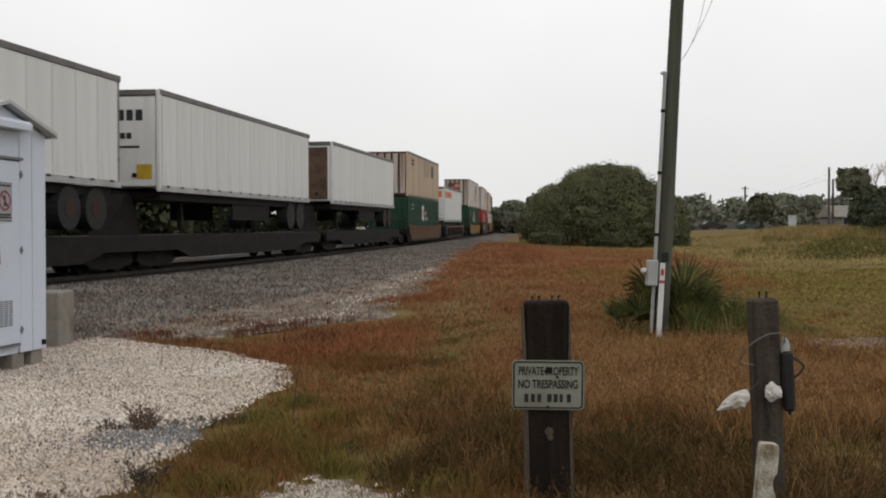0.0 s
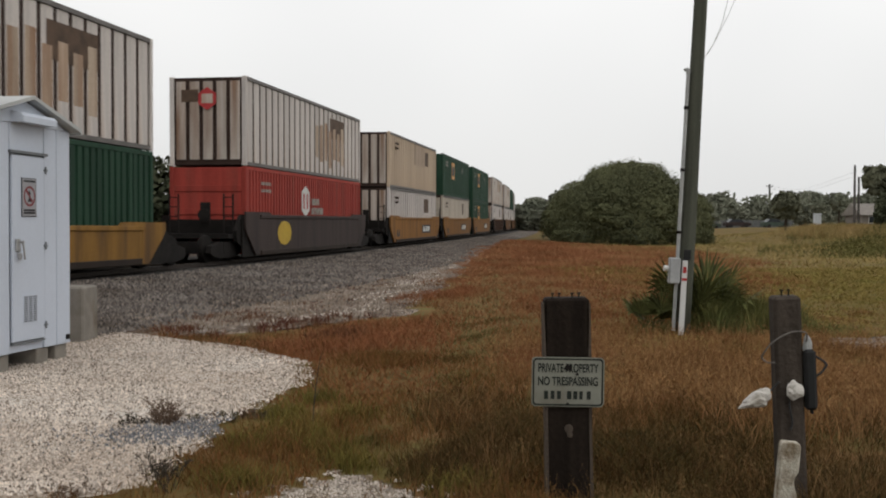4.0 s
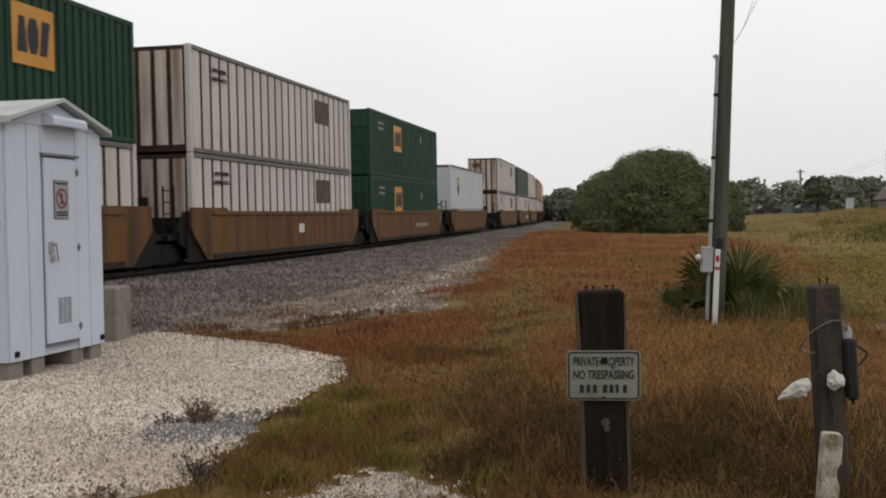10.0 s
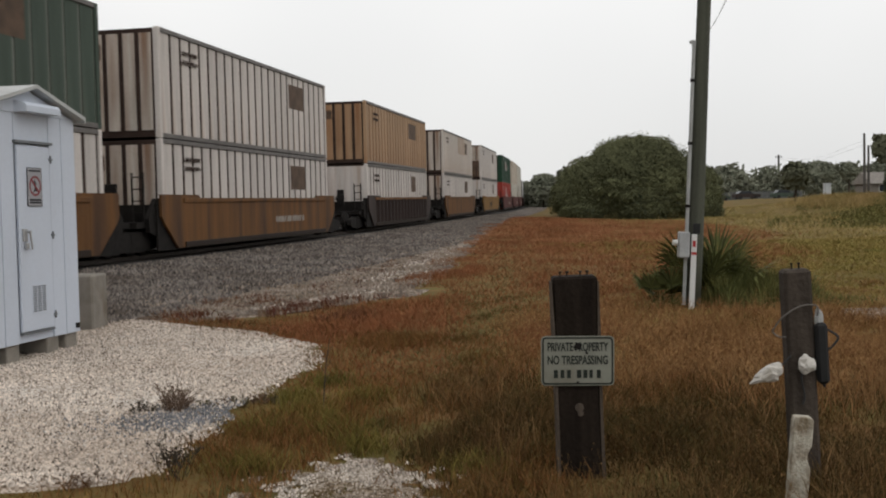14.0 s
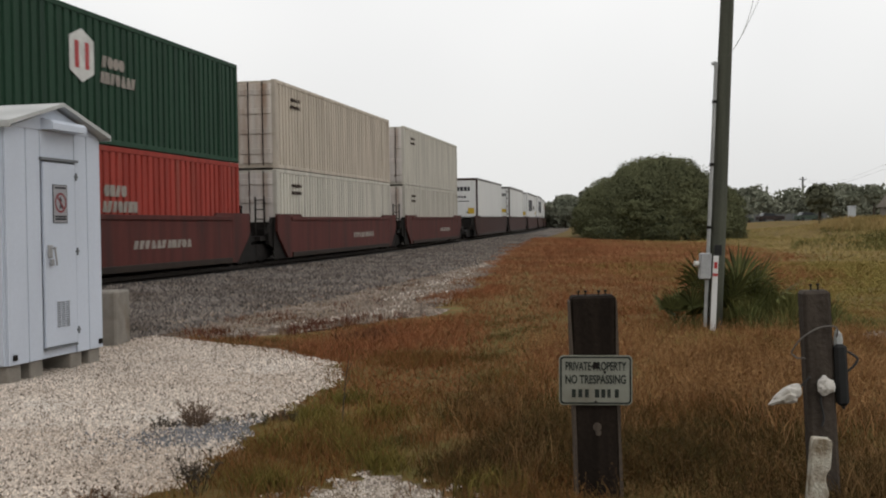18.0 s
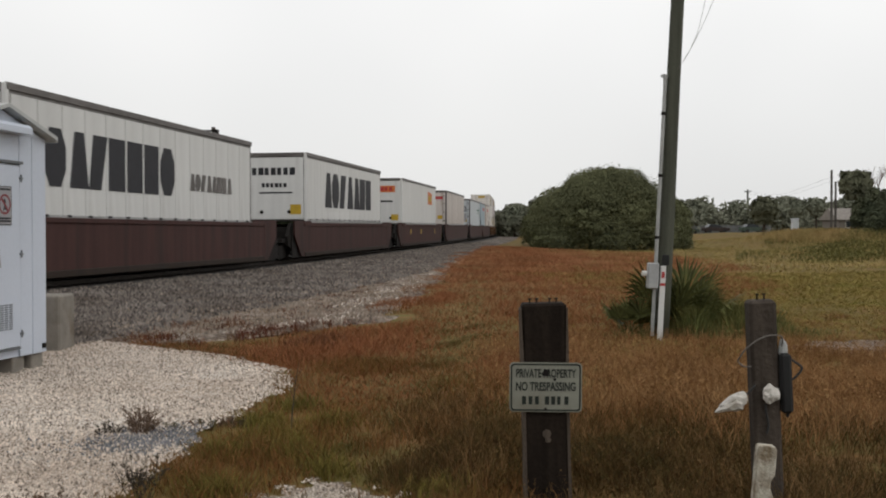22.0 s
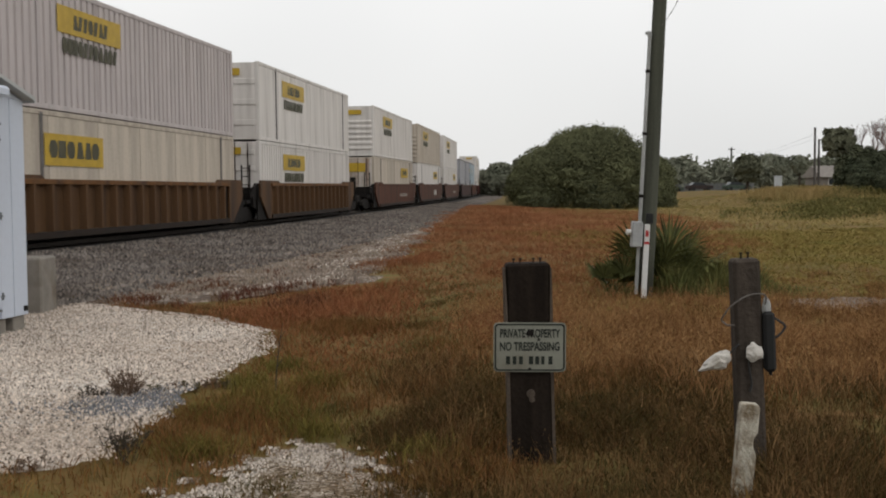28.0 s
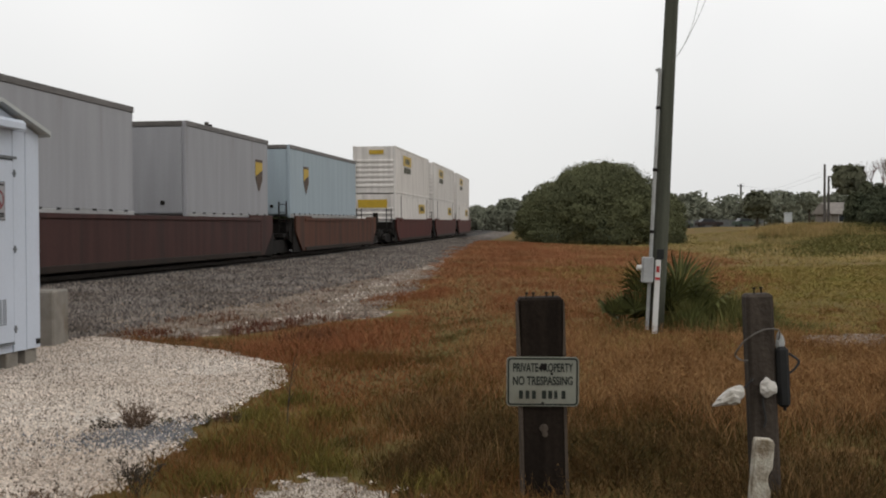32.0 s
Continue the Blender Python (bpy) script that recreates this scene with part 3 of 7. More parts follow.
def make_pad():
    """The pad in rows across, thinning out to nothing at its grassy edge."""
    ys = np.arange(4.7, 13.36, 0.09)
    f = np.concatenate([np.linspace(0, 0.8, 30), np.linspace(0.8, 1, 26)[1:]])
    gx = -9 + f[None, :] * (pad_right(ys)[:, None] + 9.18)
    gy = np.repeat(ys[:, None], len(f), 1)
    rim = np.clip((1 - f) * 12, 0, 1)[None, :] * np.clip((13.4 - gy) / 0.4, 0, 1)
    wob = np.array([[0.02 * noise.noise((x * 1.7, y * 1.7, 0)) + 0.008 * noise.noise((x * 9, y * 9, 3)) for x, y in zip(a, b)] for a, b in zip(gx, gy)])
    gz = ground_z(gx, gy) - 0.03 + (0.065 + wob) * rim
    k = len(f)
    i = (np.arange(len(ys) - 1)[:, None] * k + np.arange(k - 1)).ravel()
    me = bpy.data.meshes.new("gravel_pad")
    me.from_pydata(np.stack([gx, gy, gz], -1).reshape(-1, 3).tolist(), [], np.stack([i, i + 1, i + k + 1, i + k], -1).tolist())
    me.polygons.foreach_set("use_smooth", [True] * len(me.polygons))
    me.materials.append(PADBED)
    tagged(new("gravel_pad", me), "pad of crushed white limestone gravel round the shed", "gravel", kind="structure")


make_pad()
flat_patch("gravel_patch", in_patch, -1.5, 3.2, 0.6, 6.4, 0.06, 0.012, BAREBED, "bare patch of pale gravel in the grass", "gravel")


def stones(name, xy, size, material, label, lift=0.03, seed=1):
    """Many small broken stones, four-sided, lying on the ground."""
    rng = np.random.default_rng(seed)
    n = len(xy)
    base = np.array([[1, 0, -0.5], [-0.6, 0.8, -0.5], [-0.5, -0.9, -0.5], [0.1, 0, 0.8]])
    tri = np.array([[0, 1, 3], [1, 2, 3], [2, 0, 3]])
    sz = size * rng.uniform(0.5, 1.4, (n, 1, 1))
    pts = base[None] * rng.uniform(0.6, 1.3, (n, 4, 3)) * sz
    a = rng.uniform(0, 2 * math.pi, n)
    c, s = np.cos(a)[:, None], np.sin(a)[:, None]
    px, py = pts[..., 0] * c - pts[..., 1] * s, pts[..., 0] * s + pts[..., 1] * c
    z = ground_z(xy[:, 0], xy[:, 1]) + lift
    out = np.stack([px + xy[:, :1], py + xy[:, 1:2], pts[..., 2] + z[:, None]], -1)
    me = bpy.data.meshes.new(name)
    idx = (np.arange(n)[:, None, None] * 4 + tri[None]).reshape(-1, 3)
    me.vertices.add(n * 4)
    me.vertices.foreach_set("co", out.astype(np.float32).ravel())
    me.loops.add(len(idx) * 3)
    me.loops.foreach_set("vertex_index", idx.astype(np.int32).ravel())
    me.polygons.add(len(idx))
    me.polygons.foreach_set("loop_start", np.arange(0, len(idx) * 3, 3, dtype=np.int32))
    me.update(calc_edges=True)
    me.materials.append(material)
    return tagged(new(name, me), label, "gravel", kind="stuff")


rng = np.random.default_rng(7)


def on_pad(n, y0, y1, power, spill=0.035):
    """Points on the pad, some spilled over its edge."""
    y = y0 + (y1 - y0) * rng.uniform(0, 1, n) ** power
    x = rng.uniform(-6.5, -0.8, n)
    return np.stack([x, y], -1)[x + rng.normal(0, spill, n) < pad_right(y)]


stones("limestone_gravel", on_pad(120000, 4.4, 13.2, 1.5), 0.0095, LIMESTONE, "loose white and buff limestone chips", 0.042, 2)
q = np.stack([rng.normal(-1.7, 0.27, 1500), rng.normal(6.78, 0.22, 1500)], -1)
q[:, 1] += 0.5 * (q[:, 0] + 1.72)
stones("grey_gravel", q[q[:, 0] < pad_right(q[:, 1]) + 0.05], 0.011, GREYSTONE, "damp blue-grey gravel in a hollow of the pad", 0.047, 3)
stones("brown_chips", on_pad(16000, 4.4, 13.3, 1.2), 0.010, SANDSTONE, "brown and grey chips among the limestone", 0.047, 5)
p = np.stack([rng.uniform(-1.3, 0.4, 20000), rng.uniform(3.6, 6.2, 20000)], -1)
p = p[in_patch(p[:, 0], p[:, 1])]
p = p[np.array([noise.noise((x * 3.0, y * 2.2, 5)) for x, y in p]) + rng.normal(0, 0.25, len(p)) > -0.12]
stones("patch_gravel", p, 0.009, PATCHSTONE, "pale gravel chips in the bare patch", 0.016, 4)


def wave(x, y, k, seed):
    return np.sin(k * x + seed) * np.sin(k * 0.8 * y + 1.7 * seed) + 0.6 * np.sin(2.3 * k * x - k * y + seed * 3)


def along(n, s0, s1, o0, o1, seed):
    r = np.random.default_rng(seed)
    s, o = s0 + (s1 - s0) * r.uniform(0, 1, n) ** 1.7, r.uniform(o0, o1, n)
    th = HEADING - s / RADIUS
    return np.stack([CX + (RADIUS - HALF + o) * np.cos(th), CY - (RADIUS - HALF + o) * np.sin(th)], -1), o


def track_stones(name, n, s0, s1, o0, o1, size, material, label, seed, fringe=0.0):
    p, o = along(n, s0, s1, o0, o1, seed)
    if fringe:
        keep = np.abs(o - bare_edge(p[:, 1]) + 0.5 * fringe) < fringe * np.random.default_rng(seed).uniform(0.1, 1, n) * np.clip(0.6 + wave(p[:, 0], p[:, 1], 1.7, 3), 0.1, 1.2)
        p, o = p[keep], o[keep]
    keep = o < bare_edge(p[:, 1]) + np.random.default_rng(seed + 1).normal(0, 0.15, len(o))
    p, o = p[keep], o[keep]
    zs = np.interp(o, [v for v, _ in BED], [z for _, z in BED])
    zs = np.where(o < 6.9, zs + rise(along_track(p[:, 0], p[:, 1])), ground_z(p[:, 0], p[:, 1]) + 0.035) + 0.012
    ob = stones(name, p, size, material, label, 0.0, seed)
    co = np.empty(len(ob.data.vertices) * 3, np.float32)
    ob.data.vertices.foreach_get("co", co)
    co = co.reshape(-1, 4, 3)
    co[..., 2] += (zs - ground_z(p[:, 0], p[:, 1]))[:, None]
    ob.data.vertices.foreach_set("co", co.ravel())
    return ob


track_stones("ballast_stones", 55000, -12, 70, 1.75, 7.3, 0.055, BALLASTSTONE, "broken grey ballast stones on the shoulder", 11)
track_stones("white_verge_stones", 15000, -9, 60, 5.5, 10.2, 0.028, PATCHSTONE, "white stones along the grassy edge of the verge", 14, 1.3)
track_stones("pale_ballast", 2600, -12, 60, 1.9, 7.0, 0.045, SANDSTONE, "a few paler stones among the ballast", 13)
track_stones("verge_stones", 30000, -9, 40, 6.2, 10.2, 0.026, SANDSTONE, "pale stones scattered over the sandy verge", 12)


# ---- grass ----
FIELDLEAF = mat("field_scrub_leaf", (0.14, 0.13, 0.045), 0.9, 0, 0.4, 0.2, (0.10, 0.095, 0.032), 6, 0, island=0.3, spec=0.05)
POLEWEED = grass_mat("rank_green_weed", [(0.065, 0.078, 0.026), (0.115, 0.118, 0.04), (0.165, 0.145, 0.05)], 1.5, 0.7, 0.35)
PATHGRASS = grass_mat("low_path_turf", [(0.044, 0.05, 0.013), (0.08, 0.07, 0.02), (0.105, 0.062, 0.024), (0.062, 0.062, 0.016)], 1.8, 0.5, 0.35)
TUFTGRASS = grass_mat("yellow_green_tuft", [(0.075, 0.073, 0.017), (0.13, 0.108, 0.026), (0.185, 0.136, 0.038)], 1.8, 0.6, 0.35)
TAWNY = grass_mat("dull_tawny_stem", [(0.07, 0.052, 0.018), (0.14, 0.075, 0.03), (0.20, 0.125, 0.055)], 1.4, 0.6, 0.35)
FEATHERGRASS = grass_mat("tawny_feather_grass", [(0.10, 0.058, 0.018), (0.19, 0.092, 0.035), (0.25, 0.136, 0.057), (0.33, 0.20, 0.092), (0.185, 0.083, 0.031)], 1.1, 0.55, 0.32)
RUSTGRASS = grass_mat("rust_red_grass", [(0.15, 0.06, 0.028), (0.24, 0.095, 0.042), (0.20, 0.085, 0.038)], 0.8, 0.6, 0.3)
GOLDGRASS = grass_mat("golden_dry_grass", [(0.20, 0.155, 0.06), (0.29, 0.215, 0.09), (0.35, 0.24, 0.11)], 0.3, 0.4, 0.15)
VERGEGRASS = grass_mat("dull_russet_grass", [(0.11, 0.058, 0.022), (0.175, 0.07, 0.03), (0.235, 0.098, 0.042), (0.205, 0.104, 0.05)], 0.5, 0.5, 0.22)
DARKGRASS = grass_mat("dark_undergrowth", [(0.036, 0.032, 0.009), (0.06, 0.043, 0.013), (0.092, 0.048, 0.018), (0.046, 0.039, 0.011)], 1.6, 0.6, 0.35)
def blades(name, xy, height, width, material, label, lean=0.35, seed=0, category="grass"):
    r = np.random.default_rng(seed)
    n = len(xy)
    h = height * r.uniform(0.45, 1.15, n) if np.isscalar(height) else height * r.uniform(0.5, 1.15, n)
    a, la = r.uniform(0, 2 * math.pi, n), r.uniform(0, 2 * math.pi, n)
    ln = lean * h * r.uniform(0.2, 1.3, n)
    w = (width * r.uniform(0.6, 1.3, n)) / 2
    cx, cy = np.cos(a) * w, np.sin(a) * w
    bx, by = np.cos(la) * ln, np.sin(la) * ln
    x, y = xy[:, 0], xy[:, 1]
    z = ground_z(x, y) - 0.02
    v = np.empty((n, 5, 3), np.float32)
    v[:, 0] = np.stack([x - cx, y - cy, z], -1)
    v[:, 1] = np.stack([x + cx, y + cy, z], -1)
    v[:, 2] = np.stack([x + bx * 0.35 + cx * 0.75, y + by * 0.35 + cy * 0.75, z + h * 0.6], -1)
    v[:, 3] = np.stack([x + bx * 0.35 - cx * 0.75, y + by * 0.35 - cy * 0.75, z + h * 0.6], -1)
    v[:, 4] = np.stack([x + bx, y + by, z + h], -1)
    me = bpy.data.meshes.new(name)
    me.vertices.add(n * 5)
    me.vertices.foreach_set("co", v.ravel())
    k = np.arange(n)[:, None] * 5
    loops = np.concatenate([k + np.array([[0, 1, 2, 3]]), k + np.array([[3, 2, 4]])], 1).astype(np.int32)
    me.loops.add(n * 7)
    me.loops.foreach_set("vertex_index", loops.ravel())
    me.polygons.add(n * 2)
    me.polygons.foreach_set("loop_start", (np.arange(n)[:, None] * 7 + np.array([[0, 4]])).astype(np.int32).ravel())
    me.update(calc_edges=True)
    me.materials.append(material)
    return tagged(new(name, me), label, category, kind="stuff")


def clumps(n, x0, x1, y0, y1, seed, spread=0.12, per=9, far=1.0):
    """Points in tufts; far > 1 draws them towards the near edge."""
    r = np.random.default_rng(seed)
    c = np.stack([r.uniform(x0, x1, n // per), y0 + (y1 - y0) * r.uniform(0, 1, n // per) ** far], -1)
    pts = np.repeat(c, per, 0) + r.normal(0, spread, (len(c) * per, 2))
    return pts


def open_grass(p):
    x, y = p[:, 0], p[:, 1]
    o = off_track(x, y)
    r = np.random.default_rng(len(p))
    hollow = (((x - 6.0) / 1.7) ** 2 + ((y - 12.0) / 0.75) ** 2 < 0.95) & (r.uniform(0, 1, len(p)) < 0.85)
    return ~hollow & (x + r.normal(0, 0.09, len(p)) > pad_right(y)) & (~in_patch(x, y) | (r.uniform(0, 1, len(p)) < 0.35 + 0.5 * (wave(x, y, 5.0, 2) > 0.3))) & (o > bare_edge(y) + 0.5 * wave(x, y, 1.3, 2) * (y < 60))


def wedge(p, margin=1.5):
    """Keeps the sector of the field ahead."""
    x, y = p[:, 0], p[:, 1]
    return (x > -0.56 * y - margin) & (x < 0.56 * y + margin) & (y > 2.2)


def field(n, x0, x1, y0, y1, seed, **kw):
    p = clumps(n, x0, x1, y0, y1, seed, **kw)
    return p[open_grass(p) & wedge(p)]


# zones of the near ground
def path_line(y):
    return np.interp(y, [4, 5.4, 6.1, 6.8, 7.9, 9.5, 12.5, 18.2, 33.5, 60], [-0.7, -0.55, -0.35, -0.15, 0.15, 0.3, 0.42, 0.8, 1.6, 3.5])


def on_path(x, y):
    """1 on the worn olive path that runs up beside the line, fading to its sides."""
    return np.exp(-((x - path_line(y) + 0.1 * np.sin(1.9 * y)) / (0.36 + 0.012 * y)) ** 2) * np.clip(1.25 - 0.025 * y, 0.3, 1)


def in_shade_weeds(x, y):
    """1 in the dark green tangle at the feet of the posts."""
    return smooth01((x + 0.3 - 0.12 * np.sin(4 * y)) / 0.5) * smooth01((8.7 - y + 0.45 * np.sin(2.3 * x + 1) + 0.3 * np.sin(5.1 * x - 3 * y)) / 3.0) * (1 - 0.75 * smooth01((x - 1.7) / 0.9))


def in_feather(x, y):
    """1 in the tawny feather grass behind the posts."""
    return smooth01((x - 0.25) / 0.7) * smooth01((y - 6.5 + 0.5 * smooth01((x - 1.6) / 0.8) - 0.3 * np.sin(2.3 * x + 1)) / 1.4) * (1 - smooth01((y - 10.5) / 3.5))


def tufted(p, k, seed, cut, soft=0.5):
    """Keeps points by a drifting pattern with ragged borders."""
    return p[wave(p[:, 0], p[:, 1], k, seed) + np.random.default_rng(seed).normal(0, soft, len(p)) > cut]


def chosen(p, share, seed):
    """Keeps each point with its own share of chance."""
    return p[np.random.default_rng(seed).uniform(0, 1, len(p)) < share]


def seed_heads(name, xy, height, material, label, seed, per=9, size=0.009):
    """Thin leaning stalks, each with a loose plume of seeds."""
    r = np.random.default_rng(seed)
    n = len(xy)
    h = height * r.uniform(0.6, 1.15, n)
    a, ln = r.uniform(0, 2 * math.pi, n), h * r.uniform(0.1, 0.75, n)
    base = np.stack([xy[:, 0], xy[:, 1], ground_z(xy[:, 0], xy[:, 1]) - 0.02], -1)
    tip = base + np.stack([np.cos(a) * ln, np.sin(a) * ln, h], -1)
    side = np.stack([np.sin(a), -np.cos(a), 0 * a], -1) * 0.0016
    stalk = np.stack([base - side, base + side, tip], 1)
    f = r.uniform(0.55, 1.02, (n, per, 1)) ** 0.7
    c = base[:, None] * (1 - f) + tip[:, None] * f + r.normal(0, 0.012, (n, per, 3))
    d, e = r.normal(0, size, (n, per, 3)), r.normal(0, size, (n, per, 3)) * 0.5
    d[..., 2] = np.abs(d[..., 2])
    plume = np.stack([c - e, c + e, c + 1.6 * d], 2).reshape(-1, 3)
    me = raw_mesh(name, np.concatenate([stalk.reshape(-1, 3), plume]), 3, material)
    return tagged(new(name, me), label, "grass", kind="stuff")


# matted low turf, thin on the path
p = field(240000, -5, 8, 2.6, 17, 21, far=1.4, spread=0.08, per=14)
x, y = p[:, 0], p[:, 1]
p = chosen(p, np.clip(0.75 - 0.55 * on_path(x, y) - 0.75 * in_shade_weeds(x, y) - 0.5 * in_feather(x, y), 0, 1), 17)
blades("olive_grass", p, 0.035 + 0.06 * np.clip(wave(p[:, 0], p[:, 1], 3.1, 6), 0, 1.3), 0.0065, GREENGRASS, "short olive-green grass and low weeds", 1.1, 22)
p = field(170000, -2.4, 1.6, 4.3, 16, 63, spread=0.06, per=12, far=1.4)
p = chosen(p, on_path(p[:, 0], p[:, 1]) ** 1.5, 64)
blades("path_turf", p, 0.03 + 0.04 * np.clip(wave(p[:, 0], p[:, 1], 4.3, 1), 0, 1.3), 0.006, PATHGRASS, "low mossy green turf on the worn path", 1.2, 64)
p = field(160000, -5, 8, 3.0, 18, 23, far=1.1)
p = tufted(p, 1.1, 4, 0.0)
p = chosen(p, 1 - 0.9 * on_path(p[:, 0], p[:, 1]) - 0.7 * in_shade_weeds(p[:, 0], p[:, 1]), 65)
blades("short_dry_grass", p, 0.05 + 0.08 * np.clip(wave(p[:, 0], p[:, 1], 2.7, 2), 0, 1.3), 0.0065, DRYGRASS, "short dry tan grass among the green", 1.0, 24)
# loose tufts beside the path: olive, brown and yellow-green
p = field(52000, -1.9, 0.6, 4.6, 11, 61, spread=0.07, per=30)
p = chosen(p, 1 - 0.7 * on_path(p[:, 0], p[:, 1]), 66)
blades("weedy_tufts", tufted(p, 1.7, 3, 0.45, 0.3), 0.13, 0.005, GREENGRASS, "loose tufts of olive weeds and seeding grass", 0.8, 62)
blades("brown_tufts", tufted(p, 2.3, 8, 0.75, 0.25), 0.12, 0.005, DRYGRASS, "loose brown tufts along the gravel edge", 0.85, 67)
r = np.random.default_rng(68)
c = np.array([(-1.0, 7.0), (-0.86, 6.7), (-1.12, 7.5), (-0.72, 6.3), (-0.95, 8.1), (-1.2, 6.4), (0.12, 5.3), (-0.5, 5.9), (-1.05, 5.4), (-0.62, 7.4)])
p = np.repeat(c, 420, 0) + r.normal(0, 0.1, (4200, 2))
blades("yellow_tufts", p[open_grass(p)], 0.15, 0.005, TUFTGRASS, "bright yellow-green grass tufts", 0.9, 69)
# the dark tangle round the posts
p = field(340000, -0.6, 4.2, 3.2, 9.6, 27, spread=0.07, per=14)
p = chosen(p, in_shade_weeds(p[:, 0], p[:, 1]) * (0.7 + 0.3 * np.clip(wave(p[:, 0], p[:, 1], 2.6, 4), -1, 1)), 28)
lowfoot = np.clip(0.35 + np.hypot(p[:, 0] - 0.66, p[:, 1] - 4.9) * 0.9, 0.35, 1)
blades("green_undergrowth", p, (0.08 + 0.07 * np.clip(wave(p[:, 0], p[:, 1], 2.4, 3), 0, 1.4)) * lowfoot, 0.006, DARKGRASS, "dark green tangled undergrowth at the feet of the posts", 0.95, 28)
p = field(90000, -0.2, 5, 3.4, 8.4, 71, spread=0.05, per=18)
p = chosen(p, in_shade_weeds(p[:, 0], p[:, 1]) * 0.25 * (wave(p[:, 0], p[:, 1], 2.6, 9) > -0.3), 72)
blades("tawny_stems", p, 0.2 + 0.1 * np.clip(wave(p[:, 0], p[:, 1], 1.8, 5), -0.8, 1.2), 0.004, TAWNY, "thin tawny stems through the dark undergrowth", 0.9, 73)
p = field(5200, -0.4, 4.5, 3.6, 7.6, 84, spread=0.1, per=5)
p = chosen(p, 0.8 * in_shade_weeds(p[:, 0], p[:, 1]), 85)
seed_heads("weed_seed_heads", p, 0.2, TAWNY, "small dull seed heads over the dark undergrowth", 86, 7, 0.004)
# tawny feather grass behind the posts
p = field(270000, -0.4, 10, 4.8, 18, 25, spread=0.07, per=18, far=1.3)
p = chosen(p, in_feather(p[:, 0], p[:, 1]) * (0.65 + 0.4 * np.clip(wave(p[:, 0], p[:, 1], 1.6, 9), -1, 1)), 26)
tall = np.clip(0.27 - 0.012 * (p[:, 1] - 6), 0.13, 0.28) * np.clip(0.55 + 0.25 * (p[:, 0] - 0.4), 0.5, 1.0)
blades("tall_dry_grass", p, np.clip(tall * (0.85 + 0.3 * wave(p[:, 0], p[:, 1], 2.1, 2)), 0.07, 0.34), 0.0055, FEATHERGRASS, "tall tawny grass with feathery stems", 1.0, 26)
p = field(34000, -0.2, 9, 4.6, 14, 74, spread=0.12, per=8, far=1.2)
p = chosen(p, 0.6 * in_feather(p[:, 0], p[:, 1]) * (1 - in_shade_weeds(p[:, 0], p[:, 1])) ** 2, 75)
seed_heads("feather_seed_heads", p, 0.25, FEATHERGRASS, "pale feathery seed heads over the tawny grass", 76, 10, 0.0055)
# red-brown sweep along the ballast
p = field(340000, -4, 16, 8.0, 80, 29, spread=0.2, per=14, far=1.7)
rr = np.random.default_rng(97).normal(0, 0.9, len(p))
p = p[(p[:, 0] < 1.6 + 0.24 * p[:, 1] + rr + 1.0 * wave(p[:, 0], p[:, 1], 0.35, 2))]
p = chosen(p, 1 - 0.85 * on_path(p[:, 0], p[:, 1]) - 0.7 * in_feather(p[:, 0], p[:, 1]), 98)
near = p[:, 1] + np.random.default_rng(95).normal(0, 4, len(p)) < 24
q = p[near]
blades("verge_grass", q, np.clip(0.08 + 0.005 * (q[:, 1] - 10), 0.07, 0.2), 0.0085, VERGEGRASS, "dull russet grass along the verge", 1.3, 29)
p = p[~near]
blades("red_grass", p, np.clip(0.08 + 0.003 * (p[:, 1] - 10), 0.08, 0.18), 0.012, REDGRASS, "soft red-brown grass sweeping along the railway", 1.3, 30)
p = field(60000, -3.2, 2.0, 8.5, 24, 77, spread=0.16, per=20, far=1.3)
p = chosen(p, 1 - on_path(p[:, 0], p[:, 1]), 78)
blades("rust_tufts", tufted(p, 0.9, 5, 0.35, 0.3), 0.16, 0.007, RUSTGRASS, "rust-red grass in soft drifts", 1.2, 79)
p = field(70000, -4, 6, 9, 34, 31, spread=0.14, per=12, far=1.5)
p = chosen(p, on_path(p[:, 0], p[:, 1]) * 0.8, 33)
blades("green_streaks", p, 0.07, 0.009, PATHGRASS, "olive grass of the path in streaks through the red", 1.1, 32)
# field beyond
p = np.concatenate([field(190000, 1, 75, 13, 130, 33, spread=0.35, per=10, far=1.9), field(150000, 2, 20, 11, 36, 39, spread=0.3, per=10, far=1.4)])
rr = np.random.default_rng(96).normal(0, 1.0, len(p))
p = p[(p[:, 0] > 0.14 * p[:, 1] + 0.6 + rr + 1.2 * wave(p[:, 0], p[:, 1], 0.25, 6))]
near = p[:, 1] + np.random.default_rng(94).normal(0, 5, len(p)) + 4 * wave(p[:, 0], p[:, 1], 0.3, 4) < 38
for name, q, material, label in (("field_grass", p[near], FIELDGRASS, "olive-brown rough grass over the near field"), ("slope_grass", p[~near], SLOPEGRASS, "tan and yellow-green grass on the rising field")):
    blades(name, q, np.clip(0.06 + 0.0025 * (q[:, 1] - 14), 0.06, 0.22), np.clip(0.0008 * q[:, 1], 0.012, 0.03), material, label, 2.6, 34)
p = field(36000, 1, 75, 18, 130, 35, spread=0.5, per=16, far=1.6)
p = tufted(p[(p[:, 0] > 0.12 * p[:, 1])], 0.16, 8, 0.35, 0.25)
blades("dry_field_grass", p, 0.17, 0.03, GOLDGRASS, "bands of dry tan grass across the field", 0.7, 36)
p = field(26000, 14, 75, 55, 125, 37, spread=1.0, per=60)
